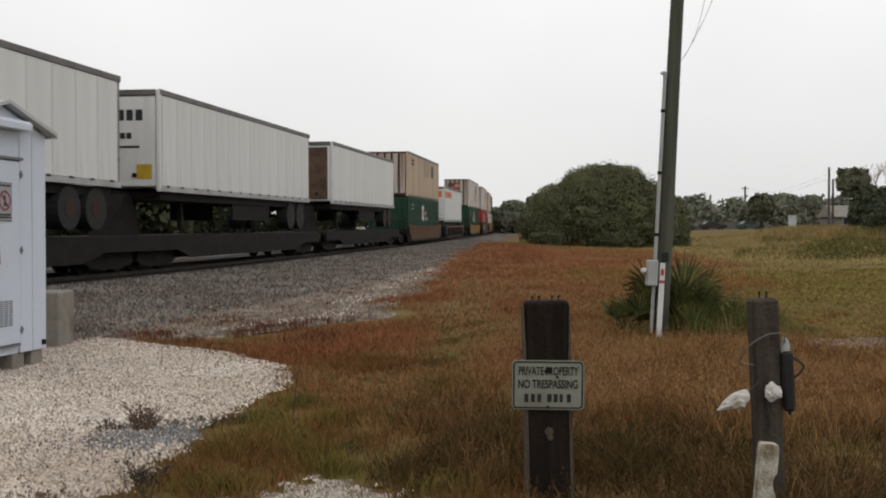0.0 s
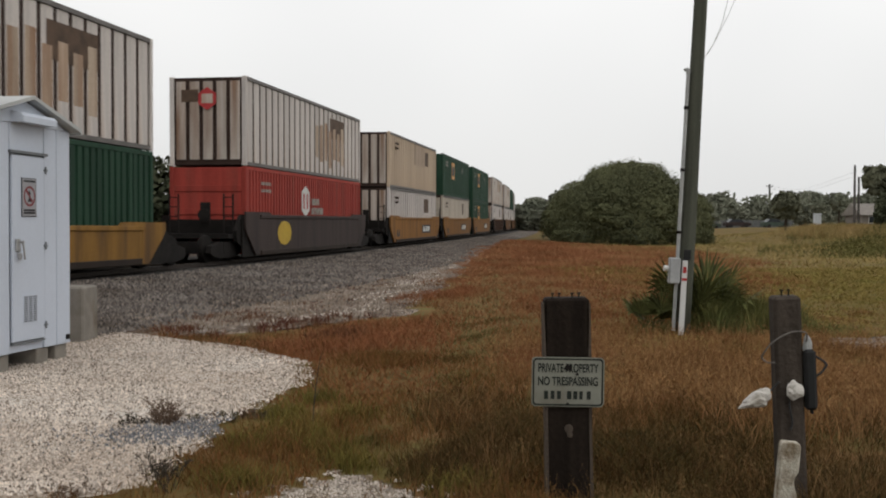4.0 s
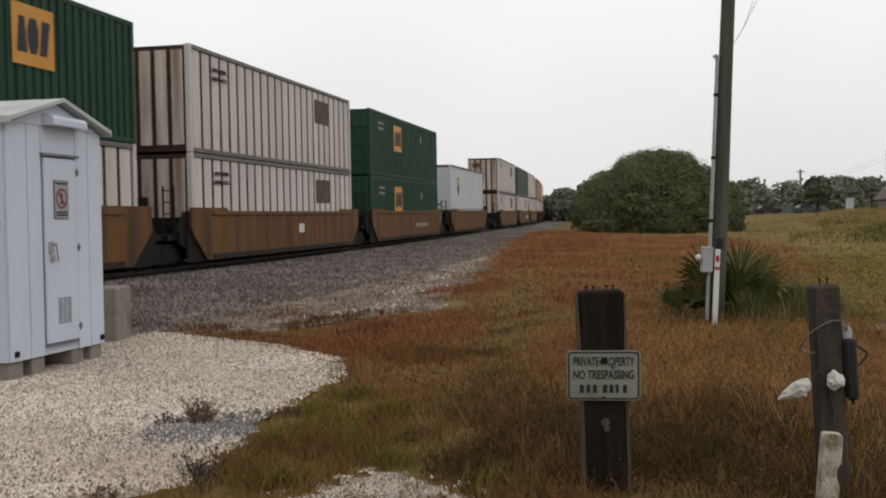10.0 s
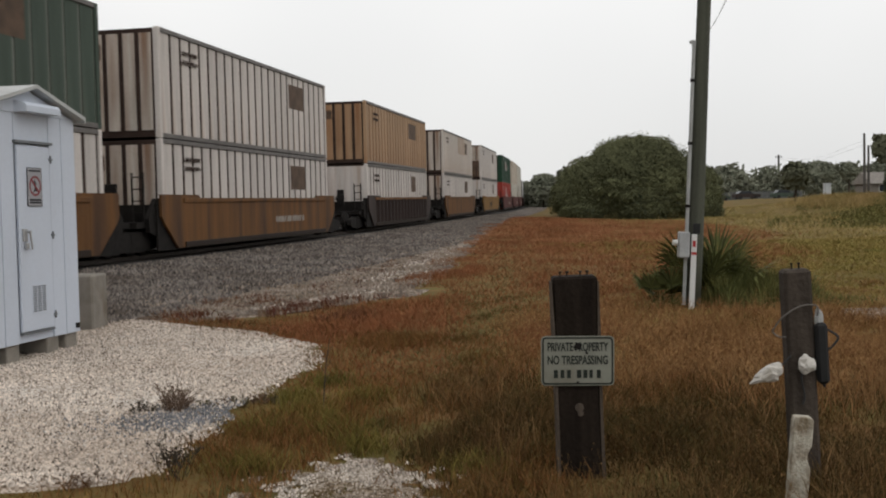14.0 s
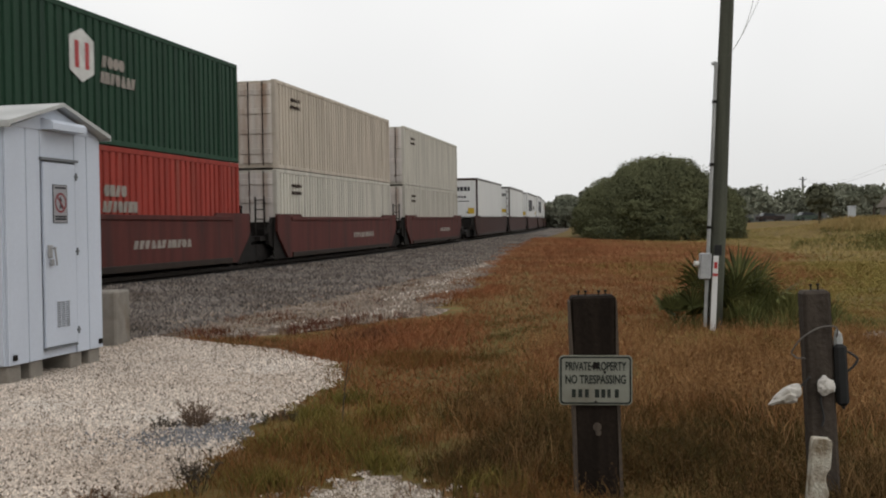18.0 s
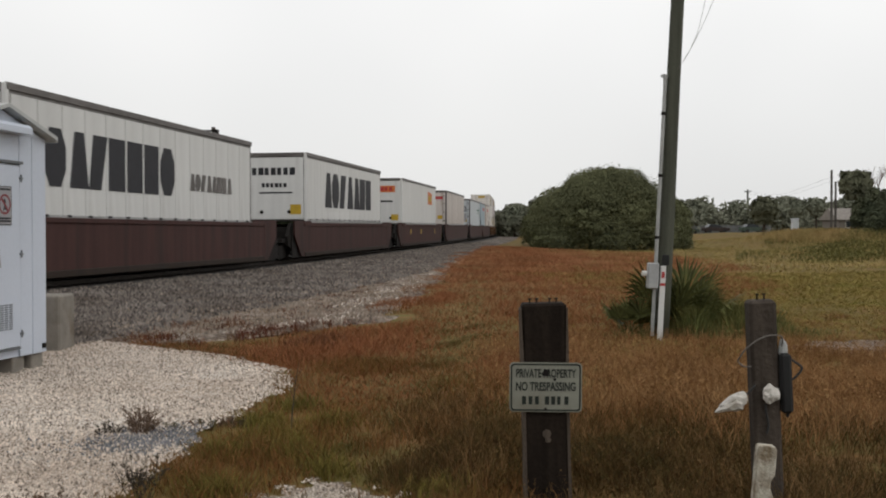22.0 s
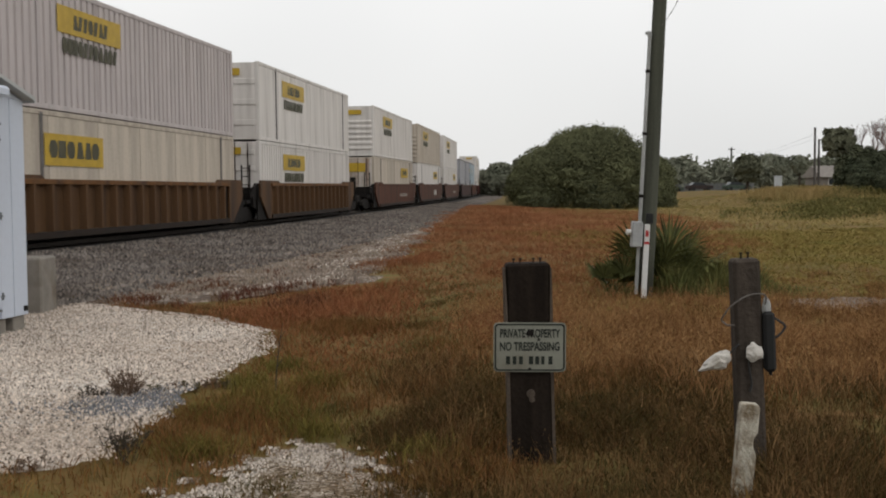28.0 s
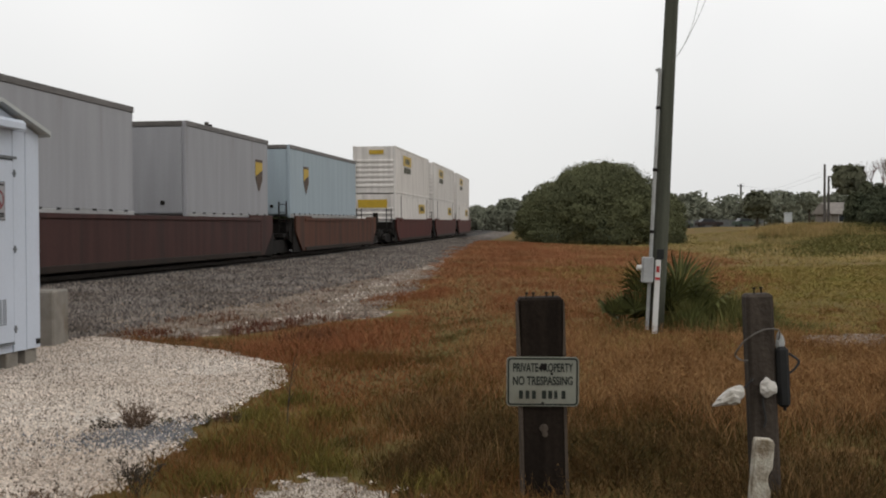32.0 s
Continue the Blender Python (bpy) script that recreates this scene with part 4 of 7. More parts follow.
p = p[(wave(p[:, 0], p[:, 1], 0.12, 3) > 0.3) & (p[:, 0] > 0.3 * p[:, 1])]
blades("scrub", p, 0.36, 0.05, FIELDLEAF, "low green scrub on the slope of the hill", 0.8, 38, "scrub")
r = np.random.default_rng(87)
p = np.stack([r.normal(37.6, 1.5, 15000), r.normal(100, 3.5, 15000)], -1)
blades("golden_grass", p, 0.95, 0.04, GOLDGRASS, "tall golden grass on the slope before the thicket", 0.7, 88)
# the same turf round and behind the viewer
r = np.random.default_rng(81)
p = clumps(70000, -8, 8, -9, 4.6, 82, spread=0.12, per=12)
p = p[(p[:, 1] < 2.4) | (np.abs(p[:, 0]) > 0.56 * p[:, 1] + 1.3)]
p = p[off_track(p[:, 0], p[:, 1]) > 5]
blades("turf_behind", p, 0.06 + 0.06 * np.clip(wave(p[:, 0], p[:, 1], 1.9, 4), 0, 1.2), 0.012, GREENGRASS, "short olive turf round the viewpoint", 0.8, 83)
# one thin weed stalk standing over the turf
stalk = thing("weed_stalk", pose(-0.87, 7.0, float(ground_z(-0.87, 7.0))), "single tall dead weed stalk in the grass", "weed")
part("stem", sweep(bmesh.new(), [(0, 0, -0.03), (0.015, 0, 0.2), (0.035, 0.01, 0.38), (0.06, 0.01, 0.52)], [0.004, 0.004, 0.003, 0.002], 5), BARK, stalk)
for k in range(5):
    part("twig", sweep(bmesh.new(), [(0.02 + 0.007 * k, 0, 0.22 + 0.05 * k), (0.02 + 0.007 * k + (-1) ** k * 0.03, 0.01, 0.27 + 0.05 * k)], 0.0018, 4), BARK, stalk)
# wine-red weeds on the verge
r = np.random.default_rng(41)
c, o = along(230, -9, 40, 5.4, 9.2, 41)
p = np.repeat(c, 16, 0) + r.normal(0, 0.09, (230 * 16, 2))
blades("red_weeds", p, 0.13, 0.016, WINEGRASS, "low wine-red weeds dotting the sandy verge", 0.7, 42, "weed")
c, o = along(150, -10, 34, 6.8, 9.4, 47)
p = np.repeat(c, 40, 0) + r.normal(0, 0.13, (150 * 40, 2))
blades("verge_tufts", p, 0.12, 0.009, TAWNY, "dull tan tufts scattered over the verge", 0.9, 48)
p = clumps(5600, -4.3, -1.0, 12.4, 15.6, 43, spread=0.1, per=24)
p = p[(p[:, 0] > pad_right(p[:, 1]) + 0.25) & (off_track(p[:, 0], p[:, 1]) > 7.4) & (wave(p[:, 0], p[:, 1], 2.6, 4) > 0.25)]
blades("red_verge_weeds", p, 0.16, 0.014, WINEGRASS, "wine-red weeds along the edge of the gravel pad", 0.7, 44, "weed")
p = clumps(16000, -4.4, -1.0, 11.2, 14.0, 45, spread=0.12, per=20)
p = p[(p[:, 0] > pad_right(p[:, 1]) + 0.02) & (p[:, 0] < pad_right(p[:, 1]) + 1.2) & (off_track(p[:, 0], p[:, 1]) > 7.3)]
blades("pad_edge_grass", p, 0.07, 0.008, TAWNY, "dull tan grass along the far edge of the gravel", 1.0, 46)


# ---- plants ----
def leaves(rng, centers, size, out=None, stray=0.55):
    """Leaf quads at the given centres; out: the way that each one roughly faces."""
    n = len(centers)
    face = rng.normal(0, 1, (n, 3)) if out is None else out + rng.normal(0, stray, (n, 3))
    w = rng.normal(0, 1, (n, 3))
    u = np.cross(face, w)
    u /= np.linalg.norm(u, axis=1, keepdims=True)
    v = np.cross(face, u)
    v /= np.linalg.norm(v, axis=1, keepdims=True)
    sz = size * rng.uniform(0.6, 1.4, (n, 1))
    a, b = u * sz, v * sz * 0.55
    return np.stack([centers - a, centers + b, centers + a, centers - b], 1).reshape(-1, 3)


def crown_points(rng, n, blobs, deep=0.13, knobs=1.0):
    """Points near the skin of a heap of rounded lumps, and the way the skin faces there."""
    out, ways = [], []
    vol = np.array([b[3] * b[4] * b[5] for b in blobs]) ** 0.67
    count = (n * vol / vol.sum()).astype(int)
    for (x, y, z, rx, ry, rz), k in zip(blobs, count):
        d = rng.normal(0, 1, (k, 3))
        d /= np.linalg.norm(d, axis=1, keepdims=True)
        d[:, 2] = np.where(d[:, 2] < -0.5, -d[:, 2], d[:, 2])
        rr = 1 - np.abs(rng.normal(0, deep, (k, 1))) + 0.06 * (rng.uniform(0, 1, (k, 1)) > 0.96)
        bump = 1 + knobs * 0.09 * np.sin(d[:, :1] * 7 + x) * np.sin(d[:, 1:2] * 6 + y) + knobs * 0.06 * np.sin(d[:, 2:] * 13 + z)
        out.append(np.array([x, y, z]) + d * rr * bump * np.array([rx, ry, rz]))
        ways.append(d)
    return np.concatenate(out), np.concatenate(ways)


def foliage(rng, skin, size):
    return leaves(rng, skin[0], size, skin[1])


def tree(name, x, y, height, spread, material, label, n=5000, leaf=0.3, lumps=9, seed=0, low=0.25, category="tree", group="", depth=None):
    rng = np.random.default_rng(seed)
    z0 = float(ground_z(x, y))
    t = thing(name, pose(x, y, z0), label, category, group)
    depth = depth or spread
    bm = bmesh.new()
    tube(bm, (0, 0, -0.15), (0.1, 0.05, height * 0.35), 0.05 * height * 0.5, 0.03 * height * 0.5, 8)
    blobs = []
    for i in range(lumps):
        a, q = rng.uniform(0, 2 * math.pi), math.sqrt(rng.uniform(0, 1)) * 0.62
        bx, by = math.cos(a) * q * spread, math.sin(a) * q * depth
        r = rng.uniform(0.34, 0.5)
        top = height * (1 - 0.45 * q * q) * rng.uniform(0.86, 1.0)
        rz = max(0.3 * height, (top - low * height) * 0.5)
        blobs.append((bx, by, top - rz, r * spread, r * depth, rz))
        tube(bm, (0.1, 0.05, height * 0.3), (bx, by, top - rz), 0.05 * height * 0.25, 0.02, 6)
    part("trunk", bm, BARK, t)
    part("crown", raw_mesh("crown", foliage(rng, crown_points(rng, n, blobs), leaf), 4, material), None, t)
    return t


# the great rounded shrub beside the line
def big_shrub():
    rng = np.random.default_rng(5)
    x0, y0 = 15.2, 87.0
    z0 = float(ground_z(x0, y0))
    t = thing("spreading_shrub", pose(x0, y0, z0), "huge rounded dark green shrub, branches down to the grass", "shrub")
    lumps = [(-0.5, 0, 3.0, 4.2, 4.0, 3.9), (-3.8, 0, 2.4, 2.9, 3.2, 2.9), (3.2, 0.2, 2.5, 3.5, 3.4, 3.1), (-5.6, -0.3, 1.5, 1.7, 2.2, 2.1), (5.4, 0.1, 1.9, 1.9, 2.4, 2.5), (1.2, -1.0, 4.1, 2.6, 2.6, 2.8), (-1.8, -0.8, 4.4, 2.2, 2.3, 2.0), (6.2, 0, 1.2, 1.0, 1.6, 1.4), (-4.6, -2.6, 0.5, 2.2, 1.3, 1.0), (0, -3.2, 0.5, 3.0, 1.3, 1.0), (4.6, -2.6, 0.5, 2.2, 1.3, 1.0), (-5.4, -1.2, 0.5, 1.2, 1.3, 0.9), (5.5, -1.0, 0.5, 1.2, 1.3, 0.9), (0.2, -2.6, 1.4, 5.2, 1.6, 1.6), (-4.0, -2.0, 1.0, 2.4, 1.4, 1.3), (4.2, -2.2, 1.1, 2.2, 1.4, 1.4), (0.4, 0, 5.9, 1.0, 1.0, 1.1), (-2.9, 0, 4.9, 0.9, 0.9, 0.8), (2.6, 0, 5.2, 1.2, 1.0, 0.8), (-0.6, 0, 6.0, 1.1, 1.0, 0.8)]
    for i in range(60):
        a, e = rng.uniform(0, 2 * math.pi), rng.uniform(0.15, 1.4)
        r = rng.uniform(0.3, 0.7)
        lumps.append((5.5 * math.cos(a) * math.cos(e), 4.0 * math.sin(a) * math.cos(e), 0.9 + 4.9 * math.sin(e) - 0.25 * max(0.0, math.cos(a)), r * 1.3, r * 1.3, r * 0.9))
    for i in range(9):
        a = i * 0.7
        part("stem", tube(bmesh.new(), (0.5 * math.cos(a), 0.5 * math.sin(a), -0.2), (4 * math.cos(a), 3 * math.sin(a), 3.4), 0.14, 0.04, 6), BARK, t)
    skin = crown_points(rng, 185000, lumps, 0.2, 0.4)
    skin[1][:, 2] -= 0.9 * np.clip(1 - skin[0][:, 2] / 4.6, 0, 1)  # the lower leaves hang
    part("crown", raw_mesh("crown", foliage(rng, skin, 0.082), 4, LEAF), None, t, "small dark green leaves")
    up = rng.normal(0, 1, (260, 3))
    up[:, 2] = np.abs(up[:, 2]) + 0.3
    up /= np.linalg.norm(up, axis=1, keepdims=True)
    root = np.array([0.1, 0.0, 1.2]) + up * np.array([5.6, 4.2, 5.2])
    tuft = np.repeat(root, 26, 0) + np.repeat(up, 26, 0) * rng.uniform(-0.2, 0.75, (6760, 1)) + rng.normal(0, 0.13, (6760, 3))
    part("outer_foliage", raw_mesh("outer_foliage", leaves(rng, tuft, 0.07, np.repeat(up, 26, 0)), 4, LEAF), None, t, "loose sprigs standing out of the crown")
    # the core's darker leaf colour paints in the shade inside the crown
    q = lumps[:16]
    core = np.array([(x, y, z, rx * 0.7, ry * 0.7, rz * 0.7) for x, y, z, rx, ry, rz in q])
    part("inner_foliage", raw_mesh("inner_foliage", foliage(rng, crown_points(rng, 14000, [tuple(v) for v in core]), 0.28), 4, LEAFDARK), None, t, "inner foliage, darker leaf colour standing in for shade")


big_shrub()
rng = np.random.default_rng(77)
# trees behind the shrub and along the bend
for i, (x, y, h, w) in enumerate([(14.8, 172, 5.4, 4.0), (19.5, 168, 6.6, 4.6), (24.5, 170, 6.0, 4.5), (16.5, 190, 6.4, 5), (12.9, 215, 6.0, 4.5), (10.5, 245, 6.4, 6), (20, 150, 5.2, 3.5), (29, 165, 6.2, 5)]):
    # trees past 160 m get the leaf colour with haze mixed in
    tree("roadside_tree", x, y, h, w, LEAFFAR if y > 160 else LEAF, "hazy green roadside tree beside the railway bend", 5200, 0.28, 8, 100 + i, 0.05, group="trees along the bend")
# distant tree line over the field
for i in range(22):
    x = 34 + 4.4 * i + rng.uniform(-1.5, 1.5)
    y = 205 + rng.uniform(-12, 25)
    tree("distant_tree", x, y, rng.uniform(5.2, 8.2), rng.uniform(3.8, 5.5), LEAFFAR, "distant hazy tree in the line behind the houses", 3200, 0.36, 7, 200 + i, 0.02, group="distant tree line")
# dark thicket on the hill at the right
for i, (x, y, h, w) in enumerate([(42.4, 99, 3.8, 2.1), (44.6, 101, 4.8, 2.7), (48.2, 102, 4.9, 3.3), (41.9, 96, 2.5, 1.8), (44.2, 94, 2.3, 2.2), (51, 101, 5.0, 3.4), (54.5, 103, 4.9, 3.6), (58.5, 102, 5.1, 3.8), (63, 104, 5.2, 4), (47.5, 96, 2.6, 2.4), (51, 97, 2.4, 2.6)]):
    tree("thicket_tree", x, y, h, w, LEAFDARK, "dense dark green tree in a thicket on the hill", 12000, 0.14, 11, 300 + i, 0.0, group="thicket on the hill")


def hedge(name, x0, y0, x1, y1, h, depth, n, size, material, label, seed):
    """A ragged belt of low foliage."""
    r = np.random.default_rng(seed)
    f = r.uniform(0, 1, n)
    x, y = x0 + (x1 - x0) * f + r.normal(0, depth * 0.3, n), y0 + (y1 - y0) * f + r.normal(0, depth, n)
    top = h * (0.75 + 0.2 * np.sin(x * 0.9 + seed) + 0.15 * np.sin(x * 2.3))
    z = ground_z(x, y) + top * r.uniform(0, 1, n) ** 0.8
    tagged(new(name, raw_mesh(name, leaves(r, np.stack([x, y, z], -1), size), 4, material)), label, "scrub", kind="stuff")


# bushes behind the line on the far side
for i in range(34):
    s = 22 + 9.5 * i + rng.uniform(-3, 3)
    x, y, th = track_at(s, -(9 + rng.uniform(0, 9)))
    tree("lineside_tree", x, y, rng.uniform(5.4, 7.4), rng.uniform(3.0, 4.4), LEAFDARK, "dark scrubby tree behind the railway", 3800, 0.24, 9, 400 + i, 0.0, group="scrub behind the railway")
for i in range(12):
    s = -22 + 4.2 * i
    x, y, th = track_at(s, -(12 + rng.uniform(0, 4)))
    tree("lineside_tree", x, y, rng.uniform(5.0, 6.6), rng.uniform(2.8, 3.6), LEAFDARK, "dark scrubby tree behind the railway", 7500, 0.2, 10, 460 + i, 0.0, group="scrub behind the railway")
tree("domed_tree", -4.9, 160, 8.9, 3.0, LEAF, "round-topped tree standing above the scrub", 2600, 0.35, 9, 500, 0.3)


def frond(bm, base, yaw, pitch, length, width, segs=6, droop=0.6, blades_n=9):
    """A fan leaf: stalk and a spread of narrow leaflets."""
    d = Vector((math.cos(yaw) * math.cos(pitch), math.sin(yaw) * math.cos(pitch), math.sin(pitch)))
    side = d.cross(Vector((0, 0, 1)))
    side = side.normalized() if side.length > 1e-3 else Vector((1, 0, 0))
    up = side.cross(d)
    hub = base + d * length * 0.45
    tube(bm, base, hub, 0.012, 0.008, 4, False)
    for i in range(blades_n):
        f = (i / (blades_n - 1) - 0.5) * 2
        a = f * 1.35
        dr = (d * math.cos(a) + side * math.sin(a)).normalized()
        tip = hub + dr * length * 0.55 * (1 - 0.25 * abs(f)) - Vector((0, 0, droop * length * 0.12 * (0.5 + abs(f))))
        mid = hub + dr * length * 0.3 + up * 0.01
        w = dr.cross(up).normalized() * width
        v = [bm.verts.new(c) for c in (hub, mid + w, tip, mid - w)]
        bm.faces.new(v)


def palmetto(x, y, seed, n, size, steep=1.5):
    r = random.Random(seed)
    t = thing("palmetto", pose(x, y, float(ground_z(x, y))), "bushy green palmetto with stiff fan leaves", "palm")
    for i in range(n):
        bm = bmesh.new()
        a = r.uniform(0, 6.28)
        frond(bm, Vector((r.uniform(-0.18, 0.18) * size, r.uniform(-0.14, 0.14), 0.02)), a, r.uniform(0.62, steep), size * r.uniform(0.6, 1.1), 0.019, 6, 0.5, 13)
        part("frond", bm, PALMLEAF, t)
    return t


palmetto(2.84, 13.95, 1, 14, 0.68, 1.35)
palmetto(3.42, 14.0, 2, 28, 1.1, 1.5)
palmetto(3.66, 14.15, 3, 12, 0.75, 1.2)
r = np.random.default_rng(50)
p = r.normal(0, 1, (9000, 2)) * np.array([0.6, 0.3]) + np.array([4.0, 13.8])
p = p[np.hypot(p[:, 0] - 3.1, p[:, 1] - 13.2) > 0.35]
blades("pole_weeds", p, (0.40 + 0.2 * wave(p[:, 0], p[:, 1], 5, 1)) * np.exp(-((p[:, 0] - 4.0) / 0.8) ** 2) + 0.08, 0.012, POLEWEED, "rank green weeds round the foot of the utility pole", 0.55, 51, "weed")


def far_palm(x, y, height, crown, n, label, seed, mat_leaf):
    """A cabbage palm: trunk and a round head of fronds."""
    r = random.Random(seed)
    t = thing("cabbage_palm", pose(x, y, float(ground_z(x, y))), label, "palm")
    bm = bmesh.new()
    tube(bm, (0, 0, -0.2), (0.1, 0, height - crown * 0.9), 0.2, 0.16, 8)
    part("trunk", bm, BARK, t)
    rg = np.random.default_rng(seed)
    pts = crown_points(rg, n, [(0, 0, height - crown, crown * 0.85, crown * 0.85, crown * 0.8), (0.1, 0, height - crown * 1.5, crown * 0.62, crown * 0.62, crown * 0.6)], 0.32, 1.6)
    part("crown", raw_mesh("crown", foliage(rg, pts, crown * 0.2), 4, mat_leaf), None, t)
    return t


far_palm(40.5, 124, 4.8, 1.8, 4200, "bushy cabbage palm standing alone in the field", 3, LEAFHILL)
far_palm(44.9, 108, 7.0, 1.9, 3200, "tall cabbage palm beside the thicket", 4, LEAFHILL)
far_palm(66.0, 175, 6.4, 1.8, 1800, "shaggy cabbage palm near the house", 5, LEAFFAR)
far_palm(61.6, 172, 5.2, 1.4, 1500, "small cabbage palm near the house", 6, LEAFFAR)


def bare_tree(x, y, height, seed):
    r = random.Random(seed)
    t = thing("bare_tree", pose(x, y, float(ground_z(x, y))), "leafless tree with a haze of reddish twigs", "tree")
    bm = bmesh.new()
    def grow(p, d, l, rad, k):
        q = p + d * l
        tube(bm, p, q, rad, rad * 0.65, 5 if k > 2 else 3, False)
        if k:
            for _ in range(3):
                nd = (d + Vector((r.uniform(-1, 1), r.uniform(-1, 1), r.uniform(-0.25, 0.7))) * 0.62).normalized()
                grow(q, nd, l * r.uniform(0.6, 0.8), rad * 0.62, k - 1)
    grow(Vector((0, 0, -0.2)), Vector((0, 0, 1)), height * 0.3, 0.15, 6)
    part("branchwork", bm, DEADTWIG, t)


bare_tree(51.5, 116, 8.4, 2)
bare_tree(54.5, 117, 9.0, 12)
bare_tree(57.5, 119, 9.6, 5)
bare_tree(62.5, 120, 9.2, 8)
# far scrub: aerial haze is put into the leaf colours
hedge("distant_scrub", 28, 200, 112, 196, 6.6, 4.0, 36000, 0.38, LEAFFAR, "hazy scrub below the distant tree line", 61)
hedge("hill_scrub", 48, 110, 76, 112, 2.6, 1.5, 9000, 0.22, LEAFHILL, "green scrub behind the thicket, haze in its leaf colour", 62)
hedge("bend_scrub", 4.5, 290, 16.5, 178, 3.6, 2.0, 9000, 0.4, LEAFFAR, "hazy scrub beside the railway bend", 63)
for k, (x0, y0, x1, y1, h) in enumerate([(22, 60, 32, 62, 0.7), (25, 66, 40, 70, 0.9), (31, 80, 40, 83, 0.9), (37, 92, 47, 96, 1.1)]):
    hedge("field_scrub", x0, y0, x1, y1, h, 1.3, 2400, 0.07, FIELDLEAF, "low dull green scrub in a fold of the field", 70 + k)
# added leaf belt, coloured dark to give the shade seen under the cars
SHADELEAF = mat("shade_dark_leaf", (0.04, 0.044, 0.025), 0.9, 0, 0.6, 0.2, (0.028, 0.032, 0.019), 6, 0, island=0.2, spec=0.02)
xa, ya, _ = track_at(-26, -9.2)
xb, yb, _ = track_at(75, -9.2)
hedge("lineside_hedge", xa, ya, xb, yb, 3.0, 0.7, 62000, 0.165, SHADELEAF, "dark leaf belt added behind the railway to stand for shade", 90)


# ---- equipment shed ----
def text_mesh(body, size, material, extrude=0.001):
    cu = bpy.data.curves.new("lettering", "FONT")
    cu.body, cu.size, cu.extrude, cu.align_x, cu.align_y = body, size, extrude, "CENTER", "CENTER"
    cu.offset = 0.0016
    ob = bpy.data.objects.new("lettering", cu)
    scene.collection.objects.link(ob)
    me = bpy.data.meshes.new_from_object(ob.evaluated_get(bpy.context.evaluated_depsgraph_get()))
    bpy.data.objects.remove(ob)
    me.materials.clear()
    me.materials.append(material)
    return me


def shed():
    """Local x runs along the door wall away from the viewer, y into the shed, z up; the floor is at 0."""
    ang = math.degrees(math.atan2(1.52, 0.28))
    t = thing("equipment_shed", pose(-4.03, 8.88, 0.34, 0, 0, ang), "pale blue-white metal equipment shed standing on concrete blocks", "shed")
    W, D, H, A = 1.55, 2.1, 2.13, 2.345
    bm = bmesh.new()
    prism(bm, [(0, 0), (W, 0), (W, H), (W / 2, A), (0, H)], 0.012, D, "y")
    part("body", bm, SHEDPAINT, t)
    # cladding sheets of the door wall
    edges = [0.0, 0.30, 0.52, 1.08, 1.30, W]
    for i, (a, b) in enumerate(zip(edges, edges[1:])):
        if i == 2:
            continue
        bm = bmesh.new()
        box(bm, a + 0.006, -0.012, 0.0, b - 0.006, 0.011, H - 0.02, 0.004)
        part("wall_sheet", bm, SHEDPAINT, t)
    bm = bmesh.new()
    box(bm, 0.526, -0.012, 1.86, 1.074, 0.011, H - 0.02, 0.004)
    part("wall_sheet", bm, SHEDPAINT, t)
    # near end wall
    for i in range(4):
        bm = bmesh.new()
        box(bm, -0.014, 0.03 + 0.5 * i, 0.0, 0.011, 0.52 + 0.5 * i, H - 0.02, 0.004)
        part("wall_sheet", bm, SHEDPAINT, t)
    door = part("door", box(bmesh.new(), 0.54, -0.03, 0.10, 1.06, 0.0, 1.82, 0.006), SHEDPAINT, t, "narrow metal door, closed and padlocked")
    part("drip_rail", box(bmesh.new(), 0.50, -0.045, 1.835, 1.10, 0.0, 1.86), SHEDDARK, t)
    part("sill", box(bmesh.new(), 0.54, -0.034, 0.075, 1.06, -0.002, 0.095), SHEDDARK, t)
    for z in (0.22, 0.98, 1.70):
        bm = bmesh.new()
        tube(bm, (1.075, -0.035, z - 0.035), (1.075, -0.035, z + 0.035), 0.009, None, 8)
        box(bm, 1.045, -0.038, z - 0.009, 1.105, -0.03, z + 0.009)
        part("hinge", bm, SHEDDARK, door)
    bm = bmesh.new()
    box(bm, 0.575, -0.05, 0.93, 0.64, -0.03, 1.05, 0.006)
    tube(bm, (0.61, -0.06, 1.02), (0.61, -0.10, 1.02), 0.012, None, 8)
    tube(bm, (0.61, -0.09, 1.02), (0.64, -0.09, 0.86), 0.010, 0.008, 8)
    box(bm, 0.585, -0.075, 0.86, 0.625, -0.045, 0.92, 0.006)
    part("door_handle", bm, ALU, door, "galvanised lever handle with a padlock")
    vent = part("vent", box(bmesh.new(), 0.70, -0.034, 0.26, 0.93, -0.028, 0.53), SHEDPAINT, door)
    slot = mesh_of("slot", box(bmesh.new(), 0, -0.037, 0, 0.058, -0.033, 0.012), SHEDDARK)
    for c in range(3):
        for k in range(12):
            part("slot", slot, None, vent, "", pose(0.712 + 0.074 * c, 0, 0.275 + 0.0205 * k))
    sign = part("notice", box(bmesh.new(), 0.68, -0.040, 1.26, 0.905, -0.031, 1.61, 0.003), GREY, door, "grey-white notice with a red prohibition ring")
    part("notice_border", prism(bmesh.new(), [(0.675, 1.255), (0.91, 1.255), (0.91, 1.615), (0.675, 1.615)], -0.0385, -0.033, "y"), DMARK, door)
    ring = bmesh.new()
    for i in range(28):
        a, b = 2 * math.pi * i / 28, 2 * math.pi * (i + 1) / 28
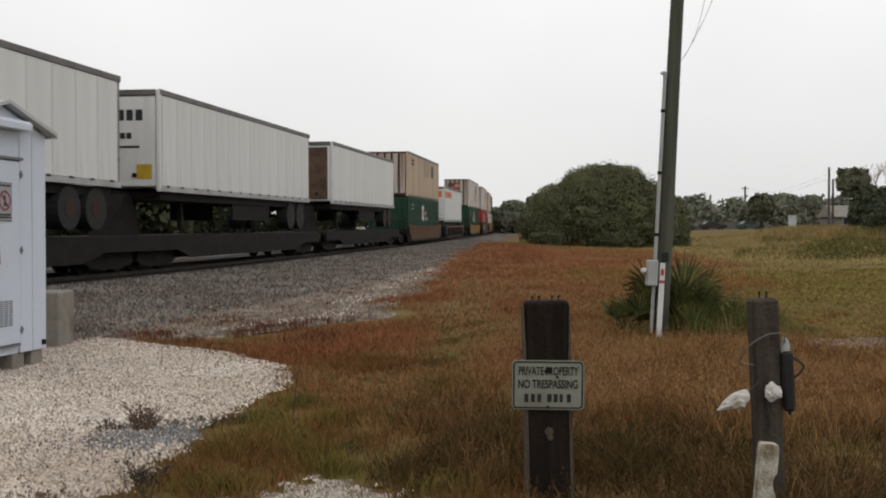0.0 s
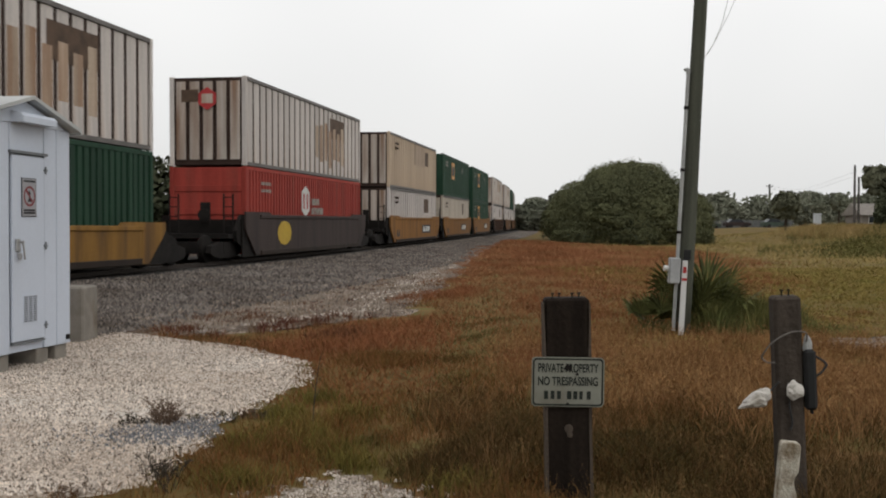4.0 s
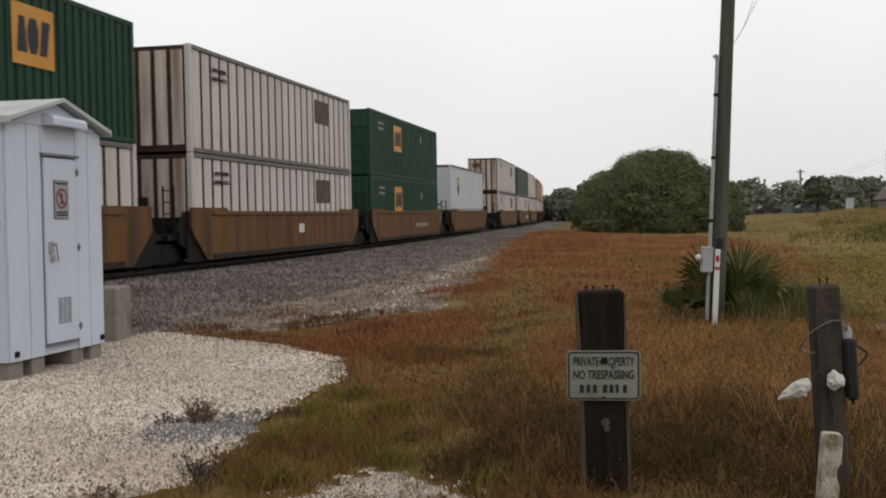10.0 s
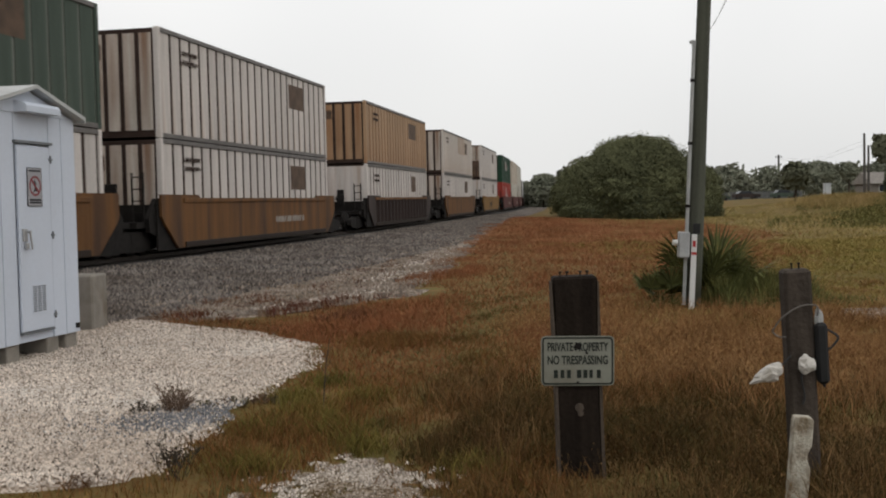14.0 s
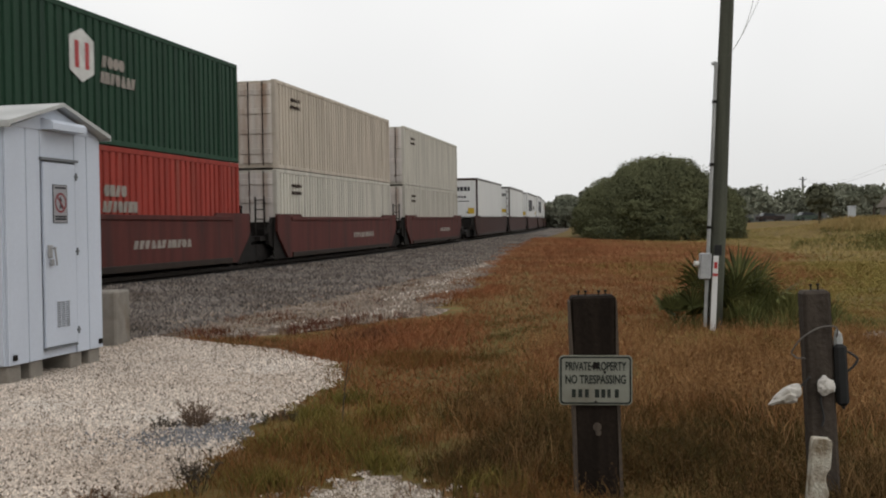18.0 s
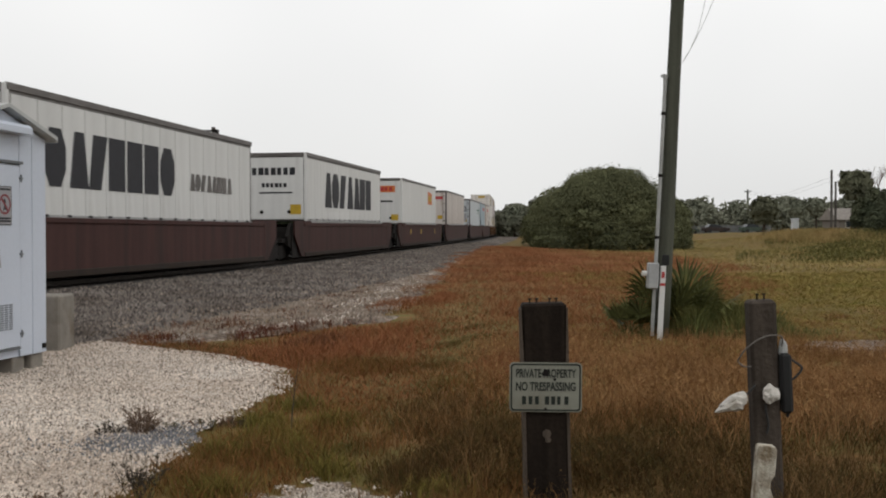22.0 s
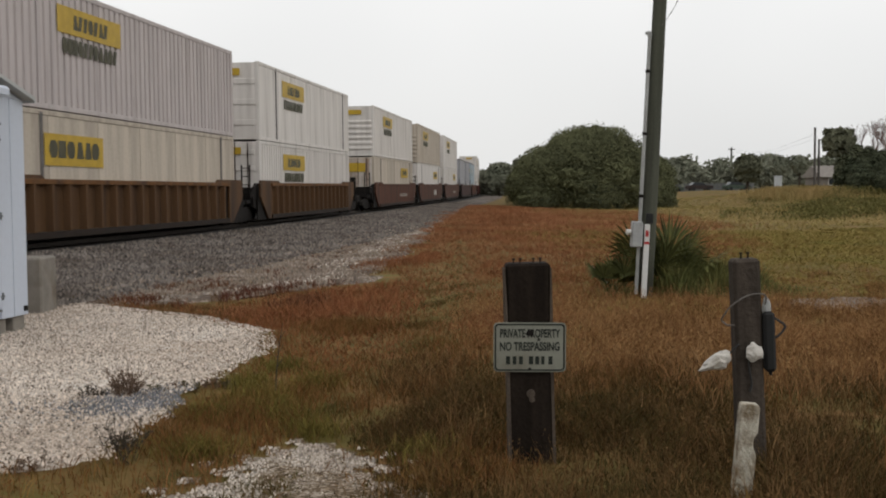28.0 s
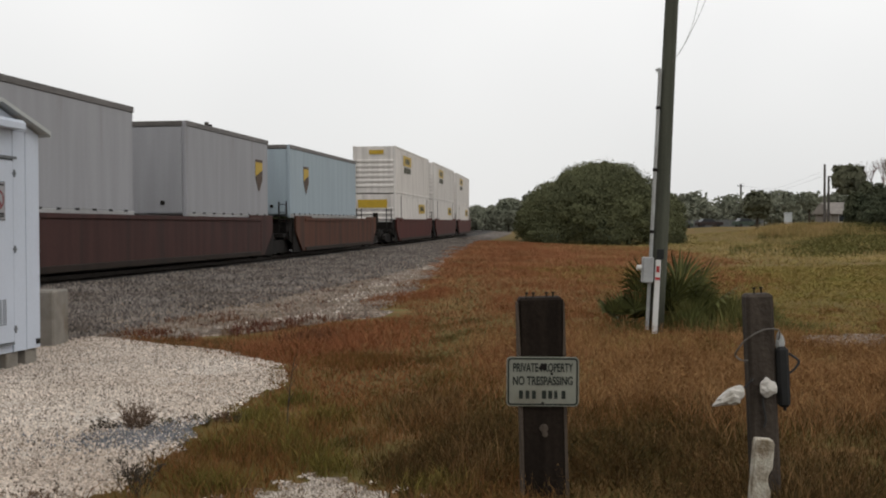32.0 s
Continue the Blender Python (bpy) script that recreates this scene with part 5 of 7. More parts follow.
        v = [ring.verts.new((0.7925 + r * math.cos(c), -0.0425, 1.445 + r * math.sin(c))) for r, c in ((0.075, a), (0.095, a), (0.095, b), (0.075, b))]
        ring.faces.new(v)
    prism(ring, [(0.735, 1.49), (0.75, 1.505), (0.85, 1.40), (0.835, 1.385)], -0.0428, -0.0415, "y")
    part("ring", ring, mat("dull_red_ring", (0.22, 0.03, 0.035), 0.5), door, "red ring with a slash")
    part("figure", prism(bmesh.new(), [(0.765, 1.385), (0.785, 1.43), (0.77, 1.47), (0.79, 1.505), (0.812, 1.47), (0.80, 1.43), (0.825, 1.385), (0.80, 1.40)], -0.0422, -0.041, "y"), DMARK, door, "black symbol")
    for k, z in enumerate((1.585, 1.315, 1.29)):
        part("writing", box(bmesh.new(), 0.70, -0.0425, z - 0.009, 0.885, -0.0405, z + 0.009), DMARK, door)
    # roof: two pitched sheets with folded edges
    for sgn in (0, 1):
        pts = [(-0.045, H - 0.022), (W / 2, A + 0.0), (W / 2, A + 0.035), (-0.06, H + 0.012), (-0.06, H - 0.045), (-0.045, H - 0.045)]
        if sgn:
            pts = [(W - u, v) for u, v in pts]
        part("roof_sheet", prism(bmesh.new(), pts, -0.11, D + 0.1, "y"), ROOF, t)
    bm = bmesh.new()
    prism(bm, [(0.08, H - 0.02), (W - 0.08, H - 0.02), (W / 2, A - 0.02)], -0.02, 0.0, "y")
    part("gable", bm, SHEDPAINT, t)
    part("vent_hood", prism(bmesh.new(), [(0, 0.0), (-0.15, 0.0), (-0.15, 0.055), (-0.12, 0.085), (0, 0.11)], 0.53, 1.09, "x"), SHEDPAINT, t, "", pose(0, 0, H - 0.015))
    for x in (0.12, 0.45, 1.1, 1.43):
        part("foot_block", box(bmesh.new(), x - 0.1, 0.02, -0.24, x + 0.1, 0.42, -0.002, 0.01), CONCRETE, t)
        part("foot_block", box(bmesh.new(), x - 0.1, 1.6, -0.24, x + 0.1, 2.0, -0.002, 0.01), CONCRETE, t)
    for x in (0.05, W - 0.09):
        part("lifting_bracket", box(bmesh.new(), x, -0.03, 0.04, x + 0.05, -0.013, 0.09), STEEL, t)


shed()
t = thing("concrete_block", pose(-4.28, 11.7, float(ground_z(-4.28, 11.7)), 0, 0, 0), "weathered grey concrete block with a lifting loop", "concrete block")
bm = bmesh.new()
box(bm, -0.42, 0, -0.1, 0.22, 0.5, 0.66, 0.02)
part("block", bm, CONCRETE, t)
bm = bmesh.new()
for i in range(8):
    a, b = math.pi * i / 8, math.pi * (i + 1) / 8
    tube(bm, (-0.22 + 0.06 * math.cos(a), 0.1, 0.65 + 0.06 * math.sin(a)), (-0.22 + 0.06 * math.cos(b), 0.1, 0.65 + 0.06 * math.sin(b)), 0.012, None, 6)
part("lifting_loop", bm, STEEL, t)


# ---- sign post, second post ----
def sign_post():
    t = thing("sign_post", pose(0.668, 5.21, 0.12, 0, -1.3, -2), "dark creosoted railway-sleeper post carrying a sign", "post")
    bm = bmesh.new()
    box(bm, -0.112, -0.075, -0.1, 0.112, 0.085, 1.025, 0.012)
    for v in bm.verts:
        v.co.x += 0.006 * math.sin(v.co.z * 9)
    part("timber", bm, TIE, t)
    for sx in (-1, 1):
        bm = bmesh.new()
        lo, hi = sorted((sx * 0.120, sx * 0.103))
        prism(bm, [(lo, 0.0), (hi, 0.0), (hi - 0.004 * (sx > 0), 0.3), (hi, 0.62), (sx * 0.116 + 0.003, 1.0), (sx * 0.116 - 0.003, 1.0), (lo, 0.62), (lo + 0.004 * (sx < 0), 0.3)], -0.079, 0.08, "y")
        part("weathered_edge", bm, TIEPALE, t, "pale weathered edge of the timber")
    for x, y in ((-0.07, -0.03), (-0.035, -0.02), (0.03, -0.03), (0.065, -0.02)):
        bm = bmesh.new()
        tube(bm, (x, y, 1.02), (x + 0.003, y, 1.045), 0.004, None, 6)
        tube(bm, (x + 0.003, y, 1.043), (x + 0.003, y, 1.05), 0.009, None, 6)
        part("nail", bm, STEEL, t)
    bm = bmesh.new()
    tube(bm, (0.0, -0.08, 0.37), (0.0, -0.074, 0.37), 0.022, None, 12)
    tube(bm, (0.005, -0.08, 0.34), (0.005, -0.074, 0.34), 0.015, None, 12)
    part("date_nail", bm, TIEPALE, t)
    s = thing("warning_sign", pose(0.649, 5.115, 0.727, 0, 0.5, -2), "weathered white enamel sign with black lettering, bolted to the post", "sign")
    W, H, R = 0.181, 0.124, 0.022
    def rr(w, h, r):
        return [(cx + r * math.cos(a), cz + r * math.sin(a)) for cx, cz, a0 in ((w - r, h - r, 0), (-w + r, h - r, 1), (-w + r, -h + r, 2), (w - r, -h + r, 3)) for a in [math.pi / 2 * (a0 + k / 4) for k in range(5)]]
    part("plate", prism(bmesh.new(), rr(W, H, R), 0.0, 0.004, "y"), SIGNFACE, s)
    bm = bmesh.new()
    a, b = rr(W - 0.006, H - 0.006, R - 0.004), rr(W - 0.0135, H - 0.0135, R - 0.009)
    rings = [[bm.verts.new((x, y, z)) for x, z in c] for c, y in ((a, 0.001), (a, -0.0025), (b, -0.0025), (b, 0.001))]
    for q, w in zip(rings, rings[1:]):
        for i in range(len(a)):
            bm.faces.new((q[i], q[(i + 1) % len(a)], w[(i + 1) % len(a)], w[i]))
    bmesh.ops.recalc_face_normals(bm, faces=bm.faces)
    part("border", bm, SIGNINK, s)
    for body, z, wid in (("PRIVATE PROPERTY", 0.068, 0.30), ("NO TRESPASSING", 0.002, 0.298)):
        me = text_mesh(body, 0.07, SIGNINK)
        w = max(v.co.x for v in me.vertices) - min(v.co.x for v in me.vertices)
        part("lettering", me, None, s, "", pose(0, -0.0015, z, 90) @ Matrix.Diagonal((wid / w, 0.85, 1, 1)))
    for a, b in ((-0.118, -0.092), (-0.085, -0.06), (-0.053, -0.028), (-0.004, 0.024), (0.028, 0.054), (0.058, 0.08), (0.094, 0.12)):
        part("lettering_bar", box(bmesh.new(), a, -0.002, -0.086, b - 0.006, -0.0012, -0.045), SIGNINK, s)
    bm = bmesh.new()
    r = random.Random(3)
    prism(bm, [(0.002 + 0.02 * (1 + 0.3 * r.uniform(-1, 1)) * math.cos(k * 0.7), 0.073 + 0.02 * (1 + 0.3 * r.uniform(-1, 1)) * math.sin(k * 0.7)) for k in range(9)], -0.004, -0.001, "y")
    part("bullet_scar", bm, STEEL, s, "rusty scar where the enamel is shot away")
    for x, z in ((0.0, -0.108), (0.045, 0.04)):
        bm = bmesh.new()
        tube(bm, (x, -0.006, z), (x, 0.0, z), 0.007, None, 8)
        part("bolt", bm, STEEL, s)


sign_post()


def curve_tube(bm, pts, r, seg=6):
    sweep(bm, pts, r, seg)


def spline(pts, n=8):
    """Catmull-Rom through the points."""
    P = [Vector(p) for p in pts]
    P = [2 * P[0] - P[1]] + P + [2 * P[-1] - P[-2]]
    out = []
    for i in range(1, len(P) - 2):
        for k in range(n):
            u = k / n
            a, b, c, d = P[i - 1:i + 3]
            out.append(0.5 * ((2 * b) + (c - a) * u + (2 * a - 5 * b + 4 * c - d) * u * u + (3 * b - a - 3 * c + d) * u ** 3))
    return out + [P[-2]]


def lump(bm, c, r, seed, seg=10):
    """A crumpled rag."""
    q = bmesh.ops.create_icosphere(bm, subdivisions=3, radius=1.0)
    for v in q["verts"]:
        k = 1 + 0.3 * noise.noise(v.co * 1.5 + Vector((seed, 0, 0))) - 0.3 * abs(noise.noise(v.co * 2.6 + Vector((0, seed, 0)))) + 0.1 * noise.noise(v.co * 7 + Vector((0, seed, 0)))
        v.co = Vector(c) + Vector((v.co.x * r[0] * k, v.co.y * r[1] * k, v.co.z * r[2] * k))
    return bm


def second_post():
    t = thing("timber_post", pose(1.7135, 4.93, 0.1, 0, -2.5, -6), "grey weathered timber post with cable stapled round it", "post")
    bm = bmesh.new()
    box(bm, -0.064, -0.066, -0.1, 0.064, 0.066, 1.075, 0.014)
    part("timber", bm, TIEGREY, t)
    for x in (-0.015, 0.018):
        bm = bmesh.new()
        tube(bm, (x, -0.01, 1.07), (x, -0.01, 1.10), 0.004, None, 6)
        tube(bm, (x, -0.01, 1.098), (x, -0.01, 1.105), 0.008, None, 6)
        part("nail", bm, STEEL, t)
    bm = bmesh.new()
    curve_tube(bm, spline([(-0.12, -0.02, 0.78), (-0.12, -0.05, 0.80), (-0.08, -0.085, 0.86), (0.0, -0.09, 0.905), (0.07, -0.085, 0.905), (0.085, -0.06, 0.87), (0.07, -0.03, 0.82)]), 0.0038)
    part("wire_loop", bm, WIREPALE, t, "grey wire looped round the post")
    bm = bmesh.new()
    curve_tube(bm, spline([(-0.12, -0.02, 0.78), (-0.1, -0.05, 0.762), (-0.07, -0.074, 0.762)]), 0.0038)
    part("wire_loop", bm, WIREPALE, t)
    bm = bmesh.new()
    curve_tube(bm, spline([(0.10, -0.03, 0.80), (0.14, -0.05, 0.775), (0.172, -0.05, 0.745), (0.15, -0.05, 0.71), (0.125, -0.05, 0.69)]), 0.006)
    part("cable", bm, WIRE, t, "black cable loop")
    bm = bmesh.new()
    curve_tube(bm, spline([(0.0, -0.078, 0.62), (-0.01, -0.08, 0.56), (0.0, -0.078, 0.48), (-0.01, -0.08, 0.44)]), 0.005)
    part("cable", bm, WIRE, t)
    bm = bmesh.new()
    box(bm, 0.066, -0.08, 0.53, 0.122, -0.01, 0.82, 0.014)
    tube(bm, (0.10, -0.04, 0.57), (0.10, -0.04, 0.51), 0.008, None, 6)
    part("black_bar", bm, RUBBER, t, "black rubber weight hung beside the post")
    bm = bmesh.new()
    lump(bm, (0.09, -0.04, 0.835), (0.022, 0.02, 0.05), 4)
    part("tape", bm, PVC, t, "grey tape binding")
    for c, r, sd in (((0.012, -0.095, 0.63), (0.042, 0.035, 0.046), 1),):
        bm = bmesh.new()
        lump(bm, c, r, sd)
        part("rag", bm, CLOTH, t, "crumpled white cloth tied to the post")
    rg = thing("cloth_tail", pose(1.50, 4.84, 0.685, 0, -27, -6), "dirty white rag sticking out beside the post", "rag")
    bm = bmesh.new()
    lump(bm, (0, 0, 0), (0.08, 0.036, 0.056), 2)
    for v in bm.verts:
        v.co.z *= 0.25 + 0.95 * max(0.0, min(1.0, (v.co.x + 0.085) / 0.17))
    part("cloth", bm, CLOTH, rg)
    bm = bmesh.new()
    curve_tube(bm, spline([(0.05, 0, 0), (0.09, 0.0, 0.01), (0.14, -0.01, 0.03)]), 0.006)
    part("wire", bm, WIRE, rg)
    w = thing("painted_stake", pose(1.51, 4.47, 0.08, 0, 4.5, -5), "broken white-painted stake with flaking paint", "stake")
    bm = bmesh.new()
    prism(bm, [(-0.044, -0.1), (0.038, -0.1), (0.040, 0.26), (0.024, 0.30), (0.024, 0.33), (0.040, 0.36), (0.040, 0.47), (0.032, 0.485), (-0.038, 0.485), (-0.044, 0.47)], -0.03, 0.03, "y")
    bmesh.ops.bevel(bm, geom=list(bm.edges), offset=0.004, segments=1, affect="EDGES")
    part("wood", bm, FLAKE, w)


second_post()


# ---- utility pole ----
def utility_pole():
    t = thing("utility_pole", pose(3.105, 13.42, float(ground_z(3.09, 13.42)), 0, 2.9, 0), "leaning grey-green timber utility pole with conduit", "utility pole")
    bm = bmesh.new()
    sweep(bm, [(0.006 * math.sin(k), 0.004 * math.cos(2 * k), -0.2 + k * 0.88) for k in range(11)], [0.102 - 0.0032 * k for k in range(11)], 16)
    part("pole", bm, POLEWOOD, t, smooth=True)
    bm = bmesh.new()
    tube(bm, (-0.125, -0.06, 0.05), (-0.125, -0.06, 3.38), 0.024, None, 10)
    part("conduit", bm, PVC, t, "grey conduit strapped up the pole")
    bm = bmesh.new()
    tube(bm, (-0.125, -0.06, 3.36), (-0.125, -0.06, 3.42), 0.03, None, 10)
    tube(bm, (-0.125, -0.06, 3.42), (-0.18, -0.06, 3.40), 0.02, None, 8)
    part("weatherhead", bm, PVC, t)
    for z in (1.3, 2.1, 2.9):
        bm = bmesh.new()
        tube(bm, (-0.125, -0.06, z), (-0.125, -0.06, z + 0.04), 0.032, None, 10)
        part("strap", bm, STEEL, t)
    meter = part("meter_box", box(bmesh.new(), -0.24, -0.17, 0.66, -0.10, -0.05, 0.99, 0.012), BOXGREY, t, "grey electric meter box")
    bm = bmesh.new()
    tube(bm, (-0.25, -0.12, 0.85), (-0.31, -0.12, 0.85), 0.035, None, 12)
    part("socket", bm, WMARK, meter)
    strip_ob = part("white_strip", box(bmesh.new(), -0.075, -0.135, -0.02, -0.005, -0.11, 0.96, 0.006), CLEAN, t, "white cable guard with red bands")
    part("red_band", box(bmesh.new(), -0.072, -0.139, 0.70, -0.008, -0.134, 0.735), RMARK, strip_ob)
    part("red_band", box(bmesh.new(), -0.06, -0.139, 0.80, -0.02, -0.134, 0.88), RMARK, strip_ob)
    part("black_tag", box(bmesh.new(), -0.06, -0.13, 0.97, 0.03, -0.108, 1.10, 0.004), RUBBER, t)
    # service drop
    w = thing("service_drop", pose(0, 0, 0), "thin overhead service wires running off from the pole", "wire")
    for pts in ([(3.29, 13.3, 3.63), (3.41, 13.3, 3.79), (3.55, 13.3, 4.05), (3.72, 13.3, 4.42), (3.95, 13.25, 5.1), (4.4, 13.2, 7.0)], [(3.38, 13.3, 3.75), (3.47, 13.3, 3.90), (3.57, 13.3, 4.16), (3.65, 13.3, 4.50), (3.8, 13.25, 5.2), (4.2, 13.2, 7.0)]):
        bm = bmesh.new()
        curve_tube(bm, spline(pts, 5), 0.003, 5)
        part("wire", bm, WIREPALE, w)


utility_pole()


def line_pole(x, y, top, r, arm, label, z0=None):
    g = float(ground_z(x, y))
    t = thing("line_pole", pose(x, y, g), label, "utility pole", "distant poles")
    bm = bmesh.new()
    tube(bm, (0, 0, -0.2), (0, 0, top - g), r * 1.2, r, 8)
    part("pole", bm, FARWOOD, t)
    if arm:
        part("crossarm", box(bmesh.new(), -arm, -0.06, top - g - 0.55, arm, 0.06, top - g - 0.4), FARWOOD, t)
        for k in (-1, 1):
            bm = bmesh.new()
            tube(bm, (k * arm * 0.9, 0, top - g - 0.4), (k * arm * 0.9, 0, top - g - 0.15), 0.05, 0.03, 6)
            part("insulator", bm, FARWOOD, t)
    return t


line_pole(46.3, 118, 8.9, 0.13, 0, "bare grey pole on the hill")
line_pole(47.0, 118.6, 7.6, 0.12, 0, "second bare grey pole beside it")
line_pole(66.8, 215, 11.0, 0.2, 0.7, "distant pole carrying wires over the tree line")
line_pole(-15.1, 75, 9.3, 0.15, 0, "dark pole with a transformer behind the railway")
bm = bmesh.new()
tube(bm, (-14.9, 74.8, 8.3), (-14.9, 74.8, 9.1), 0.24, None, 10)
box(bm, -15.9, 74.9, 9.0, -14.9, 75.1, 9.1)
solid("transformer", bm, STEEL, "small grey transformer hung on a pole", "transformer")
w = thing("overhead_wires", pose(0, 0, 0), "thin wires sagging between the distant poles", "wire")
for dz in (0, -0.5):
    bm = bmesh.new()
    curve_tube(bm, spline([(66.8, 215, 10.6 + dz), (58, 170, 8.2 + dz), (46.6, 118.2, 8.2 + dz)], 8), 0.011, 4)
    part("wire", bm, WIRE, w)


# ---- beyond the field: house, fences, white box ----
def house():
    z = 2.7
    t = thing("house", pose(57.2, 138, z - 0.55), "low pale house with a brown shingle roof, half hidden", "house")
    part("wall", box(bmesh.new(), -2.0, 0, -1, 6.0, 6, 1.5), HOUSEWALL, t)
    part("roof", prism(bmesh.new(), [(-0.5, 1.4), (6.5, 1.4), (3.0, 3.0)], -2.4, 6.4, "x"), HOUSEROOF, t)
    for x in (-1.2, 1.2):
        w = part("window", box(bmesh.new(), x, -0.06, 0.3, x + 1.1, 0.02, 1.3), WMARK, t)
        part("pane", box(bmesh.new(), x + 0.08, -0.075, 0.38, x + 1.02, -0.055, 1.22), GLASSDARK, w)


house()
t = thing("white_box", pose(42.1, 118, 1.8), "white metal cabinet standing in the grass", "cabinet")
part("body", box(bmesh.new(), -0.32, -0.4, -0.9, 0.32, 0.4, 1.5, 0.03), PALE, t)
part("cap", box(bmesh.new(), -0.36, -0.46, 1.5, 0.36, 0.46, 1.62, 0.03), PALE, t)


def fence(x0, y0, x1, y1, h, step, label):
    t = thing("board_fence", pose(0, 0, 0), label, "fence")
    n = int(math.hypot(x1 - x0, y1 - y0) / step)
    yaw = math.degrees(math.atan2(y1 - y0, x1 - x0))
    me = mesh_of("board", box(bmesh.new(), -step * 0.47, -0.02, -0.4, step * 0.47, 0.02, h), FENCEMAT)
    for i in range(n):
        f = (i + 0.5) / n
        x, y = x0 + (x1 - x0) * f, y0 + (y1 - y0) * f
        part("board", me, None, t, "", pose(x, y, float(ground_z(x, y)), 0, 0, yaw))


fence(57.5, 110, 75, 108, 1.3, 0.6, "grey board fence on the crest of the hill")
fence(30, 190, 62, 186, 1.5, 1.0, "hazy grey fence below the distant trees")


def parked_vehicle(x, y, color, label):
    z = float(ground_z(x, y))
    t = thing("parked_car", pose(x, y, z, 0, 0, 8), label, "car", "parked cars")
    part("body", prism(bmesh.new(), [(-2.2, 0.3), (2.2, 0.3), (2.2, 0.8), (1.3, 0.92), (-2.1, 0.95), (-2.2, 0.7)], -0.85, 0.85, "y"), color, t)
    part("cabin", prism(bmesh.new(), [(-1.7, 0.92), (0.9, 0.92), (0.35, 1.42), (-1.2, 1.45)], -0.75, 0.75, "y"), GLASSDARK, t)
    for a in (-1.35, 1.35):
        for b in (-0.86, 0.7):
            bm = bmesh.new()
            tube(bm, (a, b, 0.32), (a, b + 0.16, 0.32), 0.32, None, 12)
            part("wheel", bm, RUBBER, t)


parked_vehicle(49.8, 178, DARKBROWN, "dark brown car parked beyond the field")
parked_vehicle(45.2, 180, OLIVE, "dark car parked beyond the field")
parked_vehicle(55.6, 176, OLIVE, "dull green car parked beyond the field")


# puddle and pale track in the field
def in_puddle(x, y):
    return ((x - 6.0) / 1.7) ** 2 + ((y - 12.0) / 0.75) ** 2 < 1 + 0.25 * np.sin(6 * x) * np.sin(5 * y)


flat_patch("puddle_bank", in_puddle, 4, 10.8, 8.2, 13.2, 0.12, 0.05, SANDBED, "pale bare gravel hollow in the grass", "gravel")


def weed(name, x, y, h, n, material, label, seed, dense=1.0, wide=0.75):
    r = random.Random(seed)
    t = thing(name, pose(x, y, float(ground_z(x, y)) + 0.03), label, "weed")
    bm = bmesh.new()
    for i in range(n):
        a, sp = r.uniform(0, 6.28), r.uniform(0.1, wide)
        p = Vector((r.uniform(-0.05, 0.05), r.uniform(-0.05, 0.05), -0.03))
        d = Vector((math.cos(a) * sp, math.sin(a) * sp, 1)).normalized()
        l = h * r.uniform(0.5, 1.0)
        tube(bm, p, p + d * l, 0.0022, 0.0012, 3, False)
        for k in range(int(7 * dense)):
            q = p + d * l * r.uniform(0.35, 1.0)
            e = (d + Vector((r.uniform(-1, 1), r.uniform(-1, 1), r.uniform(-0.2, 0.8)))).normalized()
            e2 = q + e * h * r.uniform(0.08, 0.24)
            tube(bm, q, e2, 0.0016, 0.001, 3, False)
            for j in range(3):
                c = q.lerp(e2, r.uniform(0.3, 1))
                u = Vector((r.uniform(-1, 1), r.uniform(-1, 1), r.uniform(-1, 1))) * 0.012
                w = Vector((r.uniform(-1, 1), r.uniform(-1, 1), r.uniform(-1, 1))) * 0.012
                bm.faces.new([bm.verts.new(v) for v in (c, c + u, c + u + w)])
    part("growth", bm, material, t)


WEEDBROWN = mat("brown_weed", (0.19, 0.125, 0.085), 0.9, 0, 5, 0.3)
WEEDOLIVE = mat("olive_weed", (0.13, 0.105, 0.05), 0.9, 0, 5, 0.3)
WEEDDARK = mat("dark_weed", (0.075, 0.06, 0.042), 0.9, 0, 5, 0.3)
weed("dry_weed", -1.88, 7.0, 0.24, 46, WEEDBROWN, "brown dried weed growing through the gravel", 1, 1.2, 1.3)
weed("dry_weed", -2.08, 7.0, 0.12, 22, WEEDDARK, "low spreading weed in the gravel", 7, 1.0, 1.6)
for k in range(5):
    weed("dry_weed", -1.72 + 0.11 * k, 7.22 + 0.06 * (k % 2) + 0.05 * k, 0.08, 18, WEEDBROWN if k % 2 else WEEDOLIVE, "low olive-brown weed in the gravel", 20 + k, 1.0, 1.8)
weed("dark_weed", -1.42, 5.3, 0.27, 20, WEEDDARK, "dark leafless weed at the gravel's edge", 3, 1.0, 1.0)
weed("dark_weed", -1.85, 5.1, 0.1, 14, WEEDBROWN, "low brown weed at the gravel's edge", 5, 1.0, 1.5)


# ---- the train: wells and flats with their boxes ----
L, BW, BH = 14.6, 2.59, 2.86
CACHE = {}


def shared(key, make):
    if key not in CACHE:
        CACHE[key] = make()
    return CACHE[key]


